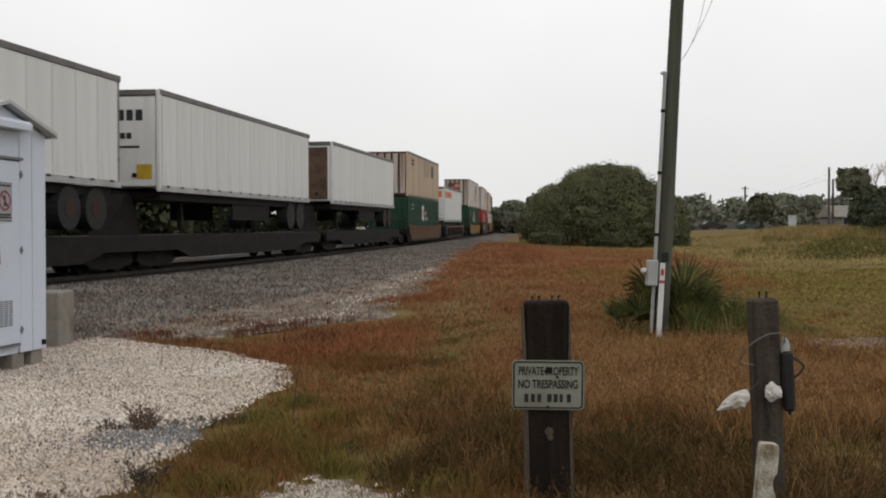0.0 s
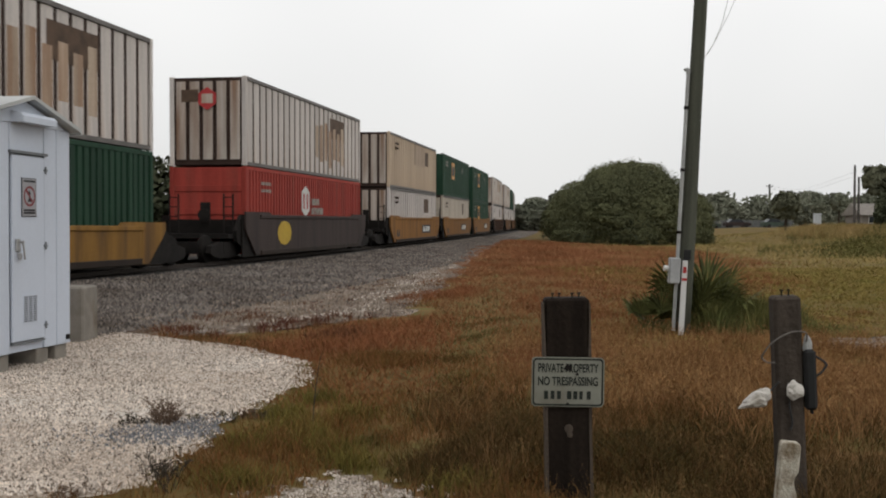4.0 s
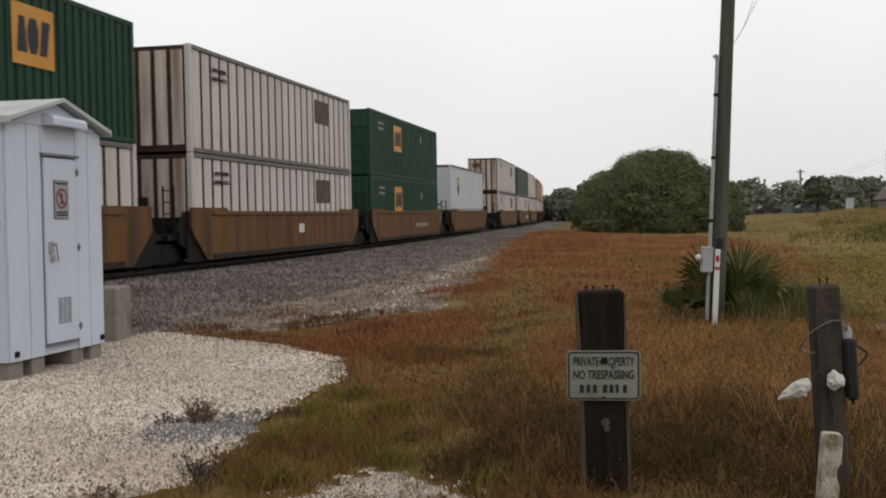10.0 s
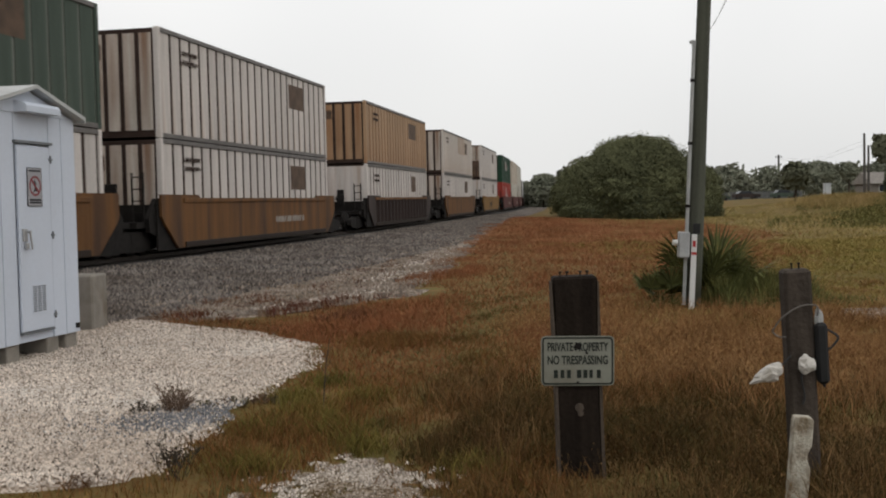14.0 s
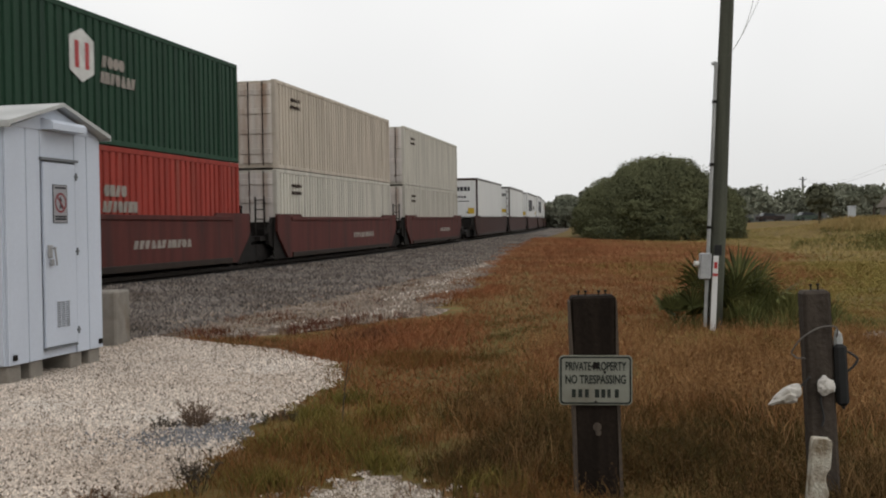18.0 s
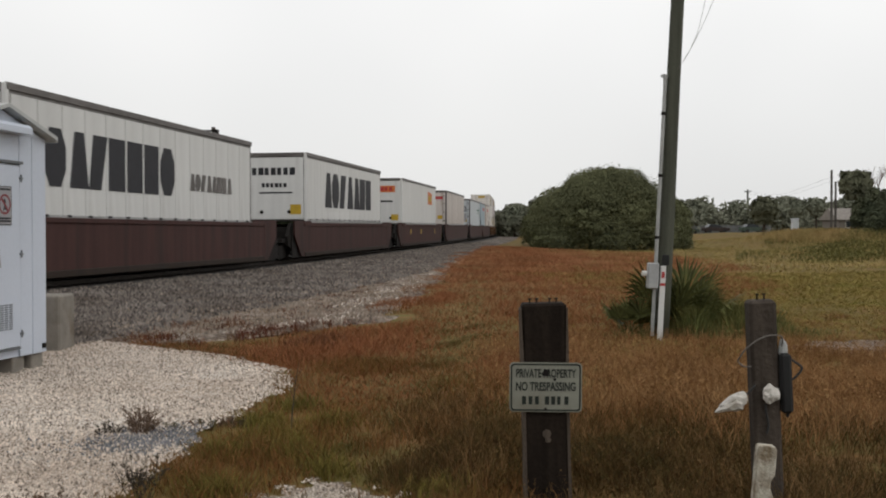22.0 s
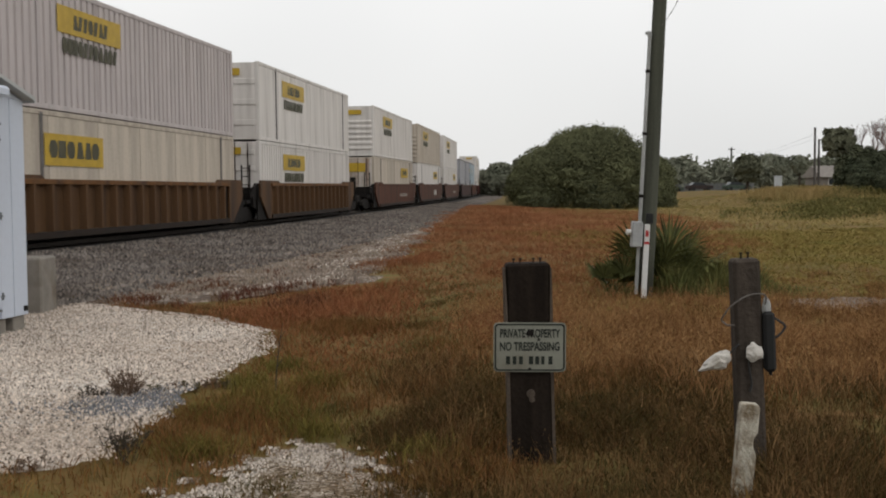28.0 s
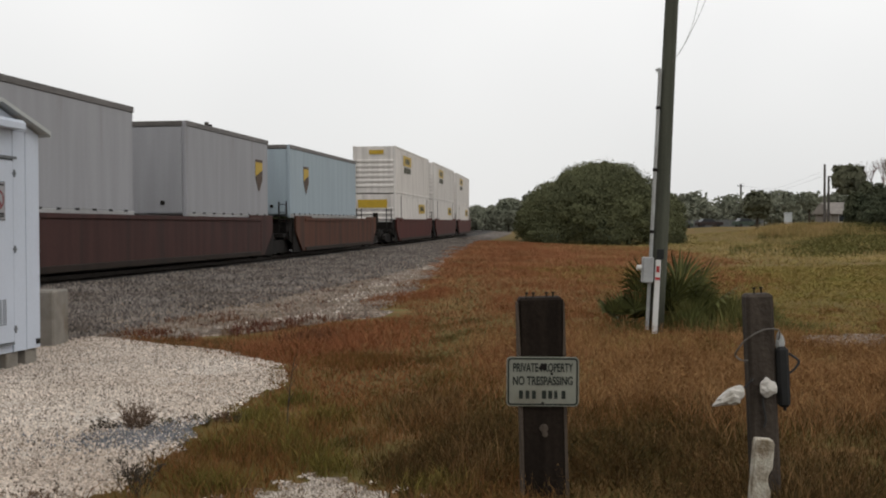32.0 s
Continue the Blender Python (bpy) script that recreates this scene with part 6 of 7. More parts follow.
def wall_corrugated(length, h, pitch, depth, material, key):
    """A side or end wall, pressed in upright ribs, in the y-z plane facing +x."""
    def make():
        bm = bmesh.new()
        n = int(length / pitch)
        ys = []
        for i in range(n):
            y0 = -length / 2 + i * length / n
            w = length / n
            ys += [(y0, 0), (y0 + w * 0.6, 0), (y0 + w * 0.67, -depth), (y0 + w * 0.93, -depth)]
        ys.append((length / 2, 0))
        lo = [bm.verts.new((x, y, 0)) for y, x in ys]
        hi = [bm.verts.new((x, y, h)) for y, x in ys]
        for i in range(len(ys) - 1):
            bm.faces.new((lo[i], lo[i + 1], hi[i + 1], hi[i]))
        return mesh_of("side_wall", bm, material)
    return shared(("corr", key, length, h, pitch), make)


def add_bar(t, name, x, y0, z0, y1, z1, material, label="", depth=0.006):
    """A flat marking on the side wall."""
    return part(name, box(bmesh.new(), x, y0, z0, x + depth, y1, z1), material, t, label)


def end_bar(t, name, x0, z0, x1, z1, material, ye, label="", depth=0.006):
    return part(name, box(bmesh.new(), x0, ye - depth, z0, x1, ye, z1), material, t, label)


def hexagon(t, x, y, z, w, h):
    part("emblem", prism(bmesh.new(), [(y - w, z - h * 0.62), (y, z - h), (y + w, z - h * 0.62), (y + w, z + h * 0.62), (y, z + h), (y - w, z + h * 0.62)], x, x + 0.006, "x"), WMARK, t, "white six-sided emblem with red bars")
    for k in (-0.42, 0.42):
        add_bar(t, "emblem_bar", x + 0.006, y + k * w - w * 0.16, z - h * 0.5, y + k * w + w * 0.16, z + h * 0.5, RMARK, "", 0.004)


def word(t, x, y0, z0, y1, z1, n, material, seed=0, slant=0.0):
    """A row of upright blocks where a name is painted."""
    r = random.Random(seed)
    w = (y1 - y0) / n
    for i in range(n):
        a = y0 + i * w
        h = z1 - z0
        pts = r.choice([[(0, 0), (0.8, 0), (0.8, 1), (0, 1)], [(0.1, 0), (0.9, 0), (0.7, 1), (0.3, 1)], [(0.2, 0), (0.65, 0), (0.85, 0.3), (0.85, 0.7), (0.65, 1), (0.2, 1), (0, 0.7), (0, 0.3)], [(0, 0), (0.55, 0), (0.85, 1), (0.2, 1)]])
        part("lettering_block", prism(bmesh.new(), [(a + u * w * 1.1, z0 + v * h) for u, v in pts], x, x + 0.005, "x"), material, t)


def end_wall(t, kind, material, ye, length):
    """The end that faces the viewer: local -y."""
    hw = BW / 2
    if kind == "door":
        for k, (a, b) in enumerate(((-hw + 0.12, -0.02), (0.02, hw - 0.12))):
            d = part("door", box(bmesh.new(), a, ye - 0.03, 0.16, b, ye + 0.02, BH - 0.12, 0.01), material, t, "rear door leaf")
            for z in (0.55, 1.2, 1.85, 2.45):
                part("door_rib", box(bmesh.new(), a + 0.06, ye - 0.055, z - 0.09, b - 0.06, ye - 0.03, z + 0.09, 0.01), material, d)
            for f in (0.3, 0.72):
                x = a + (b - a) * f
                bm = bmesh.new()
                tube(bm, (x, ye - 0.075, 0.1), (x, ye - 0.075, BH - 0.06), 0.02, None, 6)
                part("lock_rod", bm, POST, d)
    elif kind == "louvre":
        for k in range(6):
            z = 0.35 + 0.30 * k
            part("rib", prism(bmesh.new(), [(ye + 0.0, z), (ye - 0.06, z + 0.05), (ye - 0.06, z + 0.14), (ye, z + 0.19)], -hw + 0.14, hw - 0.14, "x"), material, t)
    elif kind == "post":
        w = (BW - 0.3) / 5
        for k in range(5):
            a = -hw + 0.15 + k * w
            part("end_panel", box(bmesh.new(), a + 0.07, ye - 0.03, 0.2, a + w - 0.07, ye, BH - 0.15), material, t)
        end_bar(t, "vent_patch", -0.9, 2.05, -0.32, 2.45, PATCH, ye - 0.031, "dark square patch on the end")
    elif kind == "flat":
        part("end_sheet", box(bmesh.new(), -hw + 0.14, ye - 0.03, 0.12, hw - 0.15, ye, BH - 0.1, 0.01), material, t)
    else:
        for k in range(3):
            part("rib", box(bmesh.new(), -hw + 0.14, ye - 0.03, 0.55 + 0.75 * k, hw - 0.14, ye, 0.75 + 0.75 * k, 0.01), material, t)


def container(name, style, material, end, label, marks=(), end_material=None, seed=0):
    """A steel box: style 'post' has proud panels between dark posts, 'ribbed' pressed ribs, 'smooth' wide seams."""
    r = random.Random(seed)
    t = thing(name, pose(0, 0, 0), label, "container", "containers on the train")
    hw, hl = BW / 2, L / 2
    end_material = end_material or material
    core = (OLIVESEAM if material is OLIVE else POST) if style == "post" else material
    gap = 0.078 if material is WHITE else 0.05
    part("body", shared(("core", core.name), lambda: mesh_of("body", box(bmesh.new(), -hw + 0.02, -hl + 0.04, 0.03, hw - 0.06, hl - 0.02, BH - 0.03), core)), None, t)
    frame_mat = material
    for x in (-hw + 0.06, hw - 0.08):
        for y in (-hl + 0.07, hl - 0.07):
            part("corner_post", shared(("cp", frame_mat.name), lambda: mesh_of("corner_post", box(bmesh.new(), -0.07, -0.07, 0, 0.08, 0.07, BH, 0.012), frame_mat)), None, t, "", pose(x, y, 0))
    rail_mat = RAILTRIM if style == "post" else material
    rail_mesh = shared(("rail", rail_mat.name), lambda: mesh_of("top_rail", box(bmesh.new(), -0.05, -hl + 0.14, -0.06, 0.06, hl - 0.14, 0.06, 0.01), rail_mat))
    part("top_rail", rail_mesh, None, t, "", pose(hw - 0.062, 0, BH - 0.06))
    part("bottom_rail", rail_mesh, None, t, "", pose(hw - 0.062, 0, 0.065))
    if style == "post":
        n = 23
        w = (L - 0.3) / n
        panel = shared(("panel", material.name), lambda: mesh_of("side_panel", box(bmesh.new(), -0.02, -w / 2 + gap, 0.12, 0.0, w / 2 - gap, BH - 0.12, 0.004), material))
        for i in range(n):
            part("side_panel", panel, None, t, "", pose(hw - 0.04, -hl + 0.15 + (i + 0.5) * w, 0))
        if material in (TAN, RUSTY):
            for i in range(11, 17):
                y = -hl + 0.15 + (i + 0.5) * w
                add_bar(t, "faded_panel", hw - 0.042, y - w / 2 + 0.09, BH - 1.35, y + w / 2 - 0.09, BH - 0.14, FADED, "", 0.005)
        add_bar(t, "stain_patch", hw - 0.045, 2.6 + r.uniform(-0.3, 0.8), BH - 1.25, 4.0 + r.uniform(0, 0.7), BH - 0.4, PATCH, "brown patch where a panel is repaired")
    elif style == "ribbed":
        wl_ = wall_corrugated(L - 0.3, BH - 0.24, 0.29, 0.085, material, material.name)
        part("side_wall", wl_, None, t, "", pose(hw - 0.014, 0, 0.12))
        for y in (-hl + 2.2, hl - 1.2):
            part("side_post", shared(("sp", material.name), lambda: mesh_of("side_post", box(bmesh.new(), -0.03, -0.08, 0.1, 0.012, 0.08, BH - 0.1, 0.006), material)), None, t, "", pose(hw - 0.008, y, 0))
    else:
        sheet = shared(("sheet", material.name), lambda: mesh_of("side_sheet", box(bmesh.new(), -0.02, -1.185, 0.12, 0.012, 1.185, BH - 0.12, 0.008), material))
        for i in range(6):
            part("side_sheet", sheet, None, t, "", pose(hw - 0.03, -hl + 0.13 + 1.195 + 2.39 * i, 0))
        for y in (-hl + 2.2, hl - 1.2):
            part("side_post", shared(("sp2", material.name), lambda: mesh_of("side_post", box(bmesh.new(), -0.03, -0.06, 0.1, 0.012, 0.06, BH - 0.05, 0.006), RAILTRIM)), None, t, "", pose(hw - 0.006, y, 0))
    end_wall(t, end, end_material, -hl + 0.04, L)
    x = hw + 0.002
    ye = -hl - 0.035
    for mk in marks:
        if mk == "yellow":
            add_bar(t, "yellow_panel", x, -3.0, 1.25, -1.5, 2.45, AMBER, "yellow rectangle with dark letters")
            word(t, x + 0.006, -2.9, 1.5, -1.6, 2.2, 3, DMARK, seed)
            part("diamond", prism(bmesh.new(), [(2.8, 2.1), (3.0, 1.85), (3.2, 2.1), (3.0, 2.35)], x, x + 0.006, "x"), DULLMARK, t)
            end_bar(t, "yellow_panel", -0.75, 1.95, 0.05, 2.35, AMBER, ye, "yellow rectangle with dark letters")
        elif mk == "yellowfar":
            add_bar(t, "yellow_panel", x, 2.6, 1.25, 4.0, 2.45, AMBER, "yellow rectangle with dark letters")
            word(t, x + 0.006, 2.7, 1.5, 3.9, 2.2, 3, DMARK, seed)
            part("diamond", prism(bmesh.new(), [(-0.95, 2.05), (-0.72, 1.83), (-0.5, 2.05), (-0.72, 2.27)], ye - 0.006, ye, "y"), WMARK, t)
            end_bar(t, "yellow_panel", -0.2, 1.85, 0.25, 2.2, AMBER, ye, "yellow rectangle with dark letters")
            end_bar(t, "white_lettering", 0.75, 1.7, 0.82, 2.5, WMARK, ye)
            end_bar(t, "white_lettering", 0.92, 1.5, 0.99, 2.5, WMARK, ye)
        elif mk == "hex":
            hexagon(t, x, -1.0, 1.85, 0.48, 0.58)
            word(t, x, -0.2, 1.72, 0.8, 1.98, 4, DULLMARK, seed)
            word(t, x, -0.3, 1.36, 1.3, 1.62, 7, DULLMARK, seed + 1)
        elif mk == "hexend":
            part("emblem", prism(bmesh.new(), [(-0.3, 1.98), (0, 1.78), (0.3, 1.98), (0.3, 2.32), (0, 2.52), (-0.3, 2.32)], ye - 0.006, ye, "y"), RMARK, t, "red six-sided emblem")
            end_bar(t, "emblem_bar", -0.19, 2.0, 0.19, 2.3, RUSTY, ye - 0.006)
            worn = paint("worn_panel", (0.52, 0.41, 0.31), 0.7, (0.30, 0.17, 0.10))
            for k in range(7):
                y = -hl + 0.15 + (12 + k + 0.5) * (L - 0.3) / 23
                add_bar(t, "rust_streak", hw - 0.041, y - 0.2, 0.35 + r.uniform(0, 0.5), y + 0.2, 1.9 + r.uniform(0, 0.35), worn, "", 0.004)
        elif mk == "sign":
            add_bar(t, "yellow_panel", x, -4.3, 1.82, -1.1, 2.45, YMARK, "yellow name panel with dark letters")
            word(t, x + 0.006, -3.6, 1.95, -1.8, 2.3, 7, DIMMARK, seed)
            word(t, x, -4.1, 1.36, -1.3, 1.72, 11, DIMMARK, seed + 2)
            end_bar(t, "yellow_panel", -0.3, 2.36, 0.6, 2.62, YMARK, ye, "yellow name panel")
        elif mk == "lowsign":
            add_bar(t, "yellow_panel", x, 2.2, 1.72, 5.0, 2.35, YMARK, "yellow name panel with dark letters")
            word(t, x + 0.006, 2.9, 1.88, 4.5, 2.2, 6, DIMMARK, seed)
            end_bar(t, "yellow_panel", -1.0, 2.0, 0.8, 2.5, YMARK, ye, "yellow name panel")
        elif mk == "frontsign":
            add_bar(t, "yellow_panel", x, -5.0, 1.62, -2.2, 2.35, YMARK, "yellow name panel with dark letters")
            word(t, x + 0.006, -4.8, 1.8, -2.4, 2.2, 6, DIMMARK, seed)
            end_bar(t, "yellow_panel", -1.0, 2.0, 0.8, 2.5, YMARK, ye, "yellow name panel")
        elif mk == "rustend":
            end_bar(t, "rust_panel", -1.1, 0.15, 1.1, 1.5, PATCH, ye + 0.002, "rust eating the lower end")
        elif mk == "number":
            for k in range(2):
                word(t, x, -5.9, 2.3 - 0.24 * k, -4.9, 2.41 - 0.24 * k, 7, POST if material not in (GREEN, OLIVE, REDBOX) else DULLMARK, seed + k)
    return t


def trailer(name, material, label, length=14.6, h=2.86, marks=(), legs=False, end="plain", seed=0, ribs=True, end_material=None):
    """A road semi-trailer, its nose or doors towards the viewer."""
    t = thing(name, pose(0, 0, 0), label, "trailer", "trailers on the train")
    hw, hl = BW / 2, length / 2
    end_material = end_material or material
    part("body", box(bmesh.new(), -hw, -hl + 0.02, 0.1, hw - 0.02, hl, h - 0.02, 0.03), SEAM if ribs else material, t)
    n = 14 if length > 10 else 8
    w = (length - 0.3) / n
    if ribs:
        sheet = shared(("tsheet", material.name, n), lambda: mesh_of("side_sheet", box(bmesh.new(), -0.02, -w / 2 + 0.012, 0.16, 0.008, w / 2 - 0.012, h - 0.16, 0.004), material))
        for i in range(n):
            part("side_sheet", sheet, None, t, "", pose(hw - 0.014, -hl + 0.15 + (i + 0.5) * w, 0))
    else:
        part("side_sheet", box(bmesh.new(), hw - 0.034, -hl + 0.12, 0.16, hw - 0.006, hl - 0.12, h - 0.16, 0.004), material, t)
    part("top_rail", box(bmesh.new(), hw - 0.05, -hl, h - 0.15, hw + 0.012, hl, h + 0.005, 0.01), RAILTRIM, t)
    part("bottom_rail", box(bmesh.new(), hw - 0.05, -hl, 0.0, hw + 0.01, hl, 0.15, 0.01), ALU, t)
    lamp = shared("lamp", lambda: mesh_of("marker_lamp", box(bmesh.new(), 0, -0.09, -0.025, 0.012, 0.09, 0.025), RUBBER))
    for i in range(n + 1):
        part("marker_lamp", lamp, None, t, "", pose(hw + 0.011, -hl + 0.5 + i * (length - 1.0) / n, 0.15))
    part("front_frame", box(bmesh.new(), hw - 0.12, -hl - 0.015, 0.0, hw + 0.006, -hl + 0.10, h, 0.02), NOSEFRAME if marks == ("enddark",) and not legs else RAILTRIM if end != "plain" else material, t)
    part("front_cap", box(bmesh.new(), -hw, -hl - 0.015, h - 0.16, hw - 0.125, -hl + 0.1, h, 0.015), NOSEFRAME if marks == ("enddark",) and not legs else RAILTRIM, t)
    ye = -hl + 0.015
    if end == "door":
        for a, b in ((-hw + 0.08, -0.015), (0.015, hw - 0.13)):
            d = part("door", box(bmesh.new(), a, ye - 0.045, 0.12, b, ye - 0.002, h - 0.18, 0.01), end_material, t, "rear door leaf")
            for f in (0.12, 0.85):
                xx = a + (b - a) * f
                bm = bmesh.new()
                tube(bm, (xx, ye - 0.065, 0.12), (xx, ye - 0.065, h - 0.2), 0.016, None, 6)
                part("lock_rod", bm, POST, d)
            for z in (0.4, 1.1, 1.8, 2.4):
                part("hinge", box(bmesh.new(), (a if a < -0.5 else b - 0.2), ye - 0.055, z - 0.03, (a + 0.2 if a < -0.5 else b), ye - 0.044, z + 0.03), POST, d)
        part("yellow_patch", box(bmesh.new(), 0.55, ye - 0.052, 0.55, 0.95, ye - 0.046, 0.85), YMARK, t)
    else:
        part("nose_panel", box(bmesh.new(), -hw + 0.1, ye - 0.02, 0.15, hw - 0.14, ye + 0.0, h - 0.2, 0.01), end_material, t)
        for k in (-0.6, 0.55):
            bm = bmesh.new()
            tube(bm, (k, ye - 0.06, 0.45), (k, ye - 0.02, 0.45), 0.07, None, 10)
            part("gladhand", bm, STEEL, t)
    x, yn = hw + 0.002, ye - 0.024
    for mk in marks:
        if mk == "bigdark":
            word(t, x, -4.6, 0.68, 4.9, 2.2, 7, DMARK, seed)
        elif mk == "bigdark2":
            word(t, x, -5.9, 0.8, 1.0, 2.1, 7, DMARK, seed)
            word(t, x, 2.0, 1.0, 5.4, 1.5, 8, RAILTRIM, seed + 1)
        elif mk == "enddark":
            word_end(t, -1.0, 1.95, 0.85, 2.25, 7, DMARK, yn, seed)
            word_end(t, -0.6, 1.45, 0.5, 1.62, 6, DMARK, yn, seed + 1)
            end_bar(t, "small_print", -0.7, 1.2, 0.7, 1.26, DMARK, yn)
            end_bar(t, "orange_patch", 0.6, 0.35, 1.05, 0.75, YMARK, yn)
        elif mk == "endorange":
            end_bar(t, "orange_panel", -0.95, 2.0, 0.85, 2.4, OMARK, yn, "orange name panel")
            word_end(t, -0.85, 2.08, 0.75, 2.32, 6, RMARK, yn - 0.007, seed)
            end_bar(t, "small_print", -0.8, 1.4, 0.7, 1.5, DMARK, yn)
            end_bar(t, "orange_patch", 0.6, 0.3, 1.05, 0.65, YMARK, yn)
        elif mk == "sideorange":
            part("orange_panel", prism(bmesh.new(), [(3.2, 1.5), (5.2, 1.45), (5.2, 2.25), (3.2, 2.4)], x, x + 0.006, "x"), OMARK, t, "orange name panel with yellow letters")
            word(t, x + 0.006, 3.35, 1.7, 5.05, 2.1, 6, YMARK, seed)
        elif mk == "stripe":
            add_bar(t, "orange_stripe", x, -6.9, 2.0, -2.0, 2.5, OMARK, "orange stripe along the upper side")
            word(t, x + 0.006, -4.6, 2.08, -3.4, 2.4, 4, RMARK, seed)
            end_bar(t, "orange_stripe", -1.15, 2.0, 1.0, 2.5, OMARK, yn, "orange stripe on the nose")
        elif mk == "enddoorred":
            end_bar(t, "red_panel", -1.0, 2.15, -0.2, 2.38, RMARK, ye - 0.05)
            end_bar(t, "red_panel", 0.2, 2.15, 1.0, 2.38, RMARK, ye - 0.05)
        elif mk == "enddoordark":
            for a in (-0.75, 0.45):
                word_end(t, a, 2.0, a + 0.55, 2.25, 3, DMARK, ye - 0.05, seed)
        elif mk == "rings":
            for cx in (-0.62, 0.58):
                bm = bmesh.new()
                for i in range(20):
                    a, b = 2 * math.pi * i / 20, 2 * math.pi * (i + 1) / 20
                    bm.faces.new([bm.verts.new((cx + q * math.cos(c), ye - 0.056, 1.85 + q * math.sin(c))) for q, c in ((0.26, a), (0.34, a), (0.34, b), (0.26, b))])
                for k in (-0.12, 0, 0.12):
                    box(bm, cx + k - 0.03, ye - 0.056, 1.65, cx + k + 0.03, ye - 0.051, 2.05)
                part("ring_emblem", bm, DMARK, t, "dark ring emblem")
            end_bar(t, "dark_patch", -0.9, 0.8, -0.3, 1.05, DMARK, ye - 0.05)
            end_bar(t, "dark_patch", 0.45, 0.6, 0.9, 1.4, GREY, ye - 0.05)
            add_bar(t, "green_band", x, 2.2, 1.75, 5.4, 1.95, GMARK, "green name band")
            add_bar(t, "green_band", x, 3.2, 1.45, 4.6, 1.58, GMARK)
            bm = bmesh.new()
            for i in range(20):
                a, b = 2 * math.pi * i / 20, 2 * math.pi * (i + 1) / 20
                bm.faces.new([bm.verts.new((x + 0.003, 6.1 + q * 1.1 * math.cos(c), 1.6 + q * 1.3 * math.sin(c))) for q, c in ((0.36, a), (0.44, a), (0.44, b), (0.36, b))])
            part("ring_emblem", bm, GMARK, t)
        elif mk == "shield":
            y = -hl + (length * 0.2 if length > 10 else length * 0.86)
            part("shield", prism(bmesh.new(), [(y - 0.38, 2.1), (y + 0.38, 2.1), (y + 0.38, 1.4), (y, 0.95), (y - 0.38, 1.4)], x, x + 0.006, "x"), mat("shield_brown", (0.09, 0.055, 0.035), 0.6), t, "brown shield emblem")
            part("shield_band", prism(bmesh.new(), [(y - 0.38, 2.0), (y + 0.38, 2.0), (y + 0.38, 1.75), (y - 0.38, 1.5)], x + 0.006, x + 0.01, "x"), YMARK, t)
        elif mk == "redsmall":
            end_bar(t, "red_panel", -0.7, 1.6, -0.1, 2.3, RMARK, yn)
            add_bar(t, "red_lettering", x, -hl + length * 0.42, 1.95, -hl + length * 0.85, 2.3, RMARK, "faded red lettering")
        elif mk == "brownend":
            end_bar(t, "brown_panel", -1.1, 0.2, 1.05, h - 0.25, PATCH, yn, "dirty brown doors")
    if legs:
        for y in (-hl + 2.6,):
            for k in (-0.75, 0.75):
                bm = bmesh.new()
                box(bm, k - 0.07, y - 0.07, -1.05, k + 0.07, y + 0.07, 0.05)
                box(bm, k - 0.14, y - 0.14, -1.08, k + 0.14, y + 0.14, -1.03)
                part("landing_leg", bm, STEEL, t)
        for y in (hl - 2.4, hl - 1.15):
            ax = part("axle", tube(bmesh.new(), (-1.0, y, -0.55), (1.0, y, -0.55), 0.06, None, 8), STEEL, t)
            for k in (-1.2, 0.78):
                bm = bmesh.new()
                tube(bm, (k, y, -0.55), (k + 0.45, y, -0.55), 0.51, None, 20)
                wh = part("wheel", bm, RUBBER, ax)
            bm = bmesh.new()
            tube(bm, (1.232, y, -0.55), (1.24, y, -0.55), 0.22, None, 16)
            part("rim", bm, POST, ax, "dirty wheel rim")
        bm = bmesh.new()
        box(bm, -0.5, hl - 3.4, -0.35, 0.5, hl - 0.2, 0.0)
        part("slider", bm, STEEL, t)
        # floor frame, and side panels added to keep the space below dark
        part("floor_frame", box(bmesh.new(), -1.15, -hl + 0.3, -0.22, 1.15, hl - 0.3, -0.002), STEEL, t)
        for k in (-1.1, 1.06):
            part("side_guard", box(bmesh.new(), k, -1.2, -0.75, k + 0.04, 2.6, -0.2), STEEL, t)
    return t


def word_end(t, x0, z0, x1, z1, n, material, y, seed=0):
    r = random.Random(seed)
    w = (x1 - x0) / n
    for i in range(n):
        a = x0 + i * w
        bm = bmesh.new()
        box(bm, a, y - 0.004, z0, a + w * r.uniform(0.62, 0.85), y, z1)
        part("lettering_block", bm, material, t)


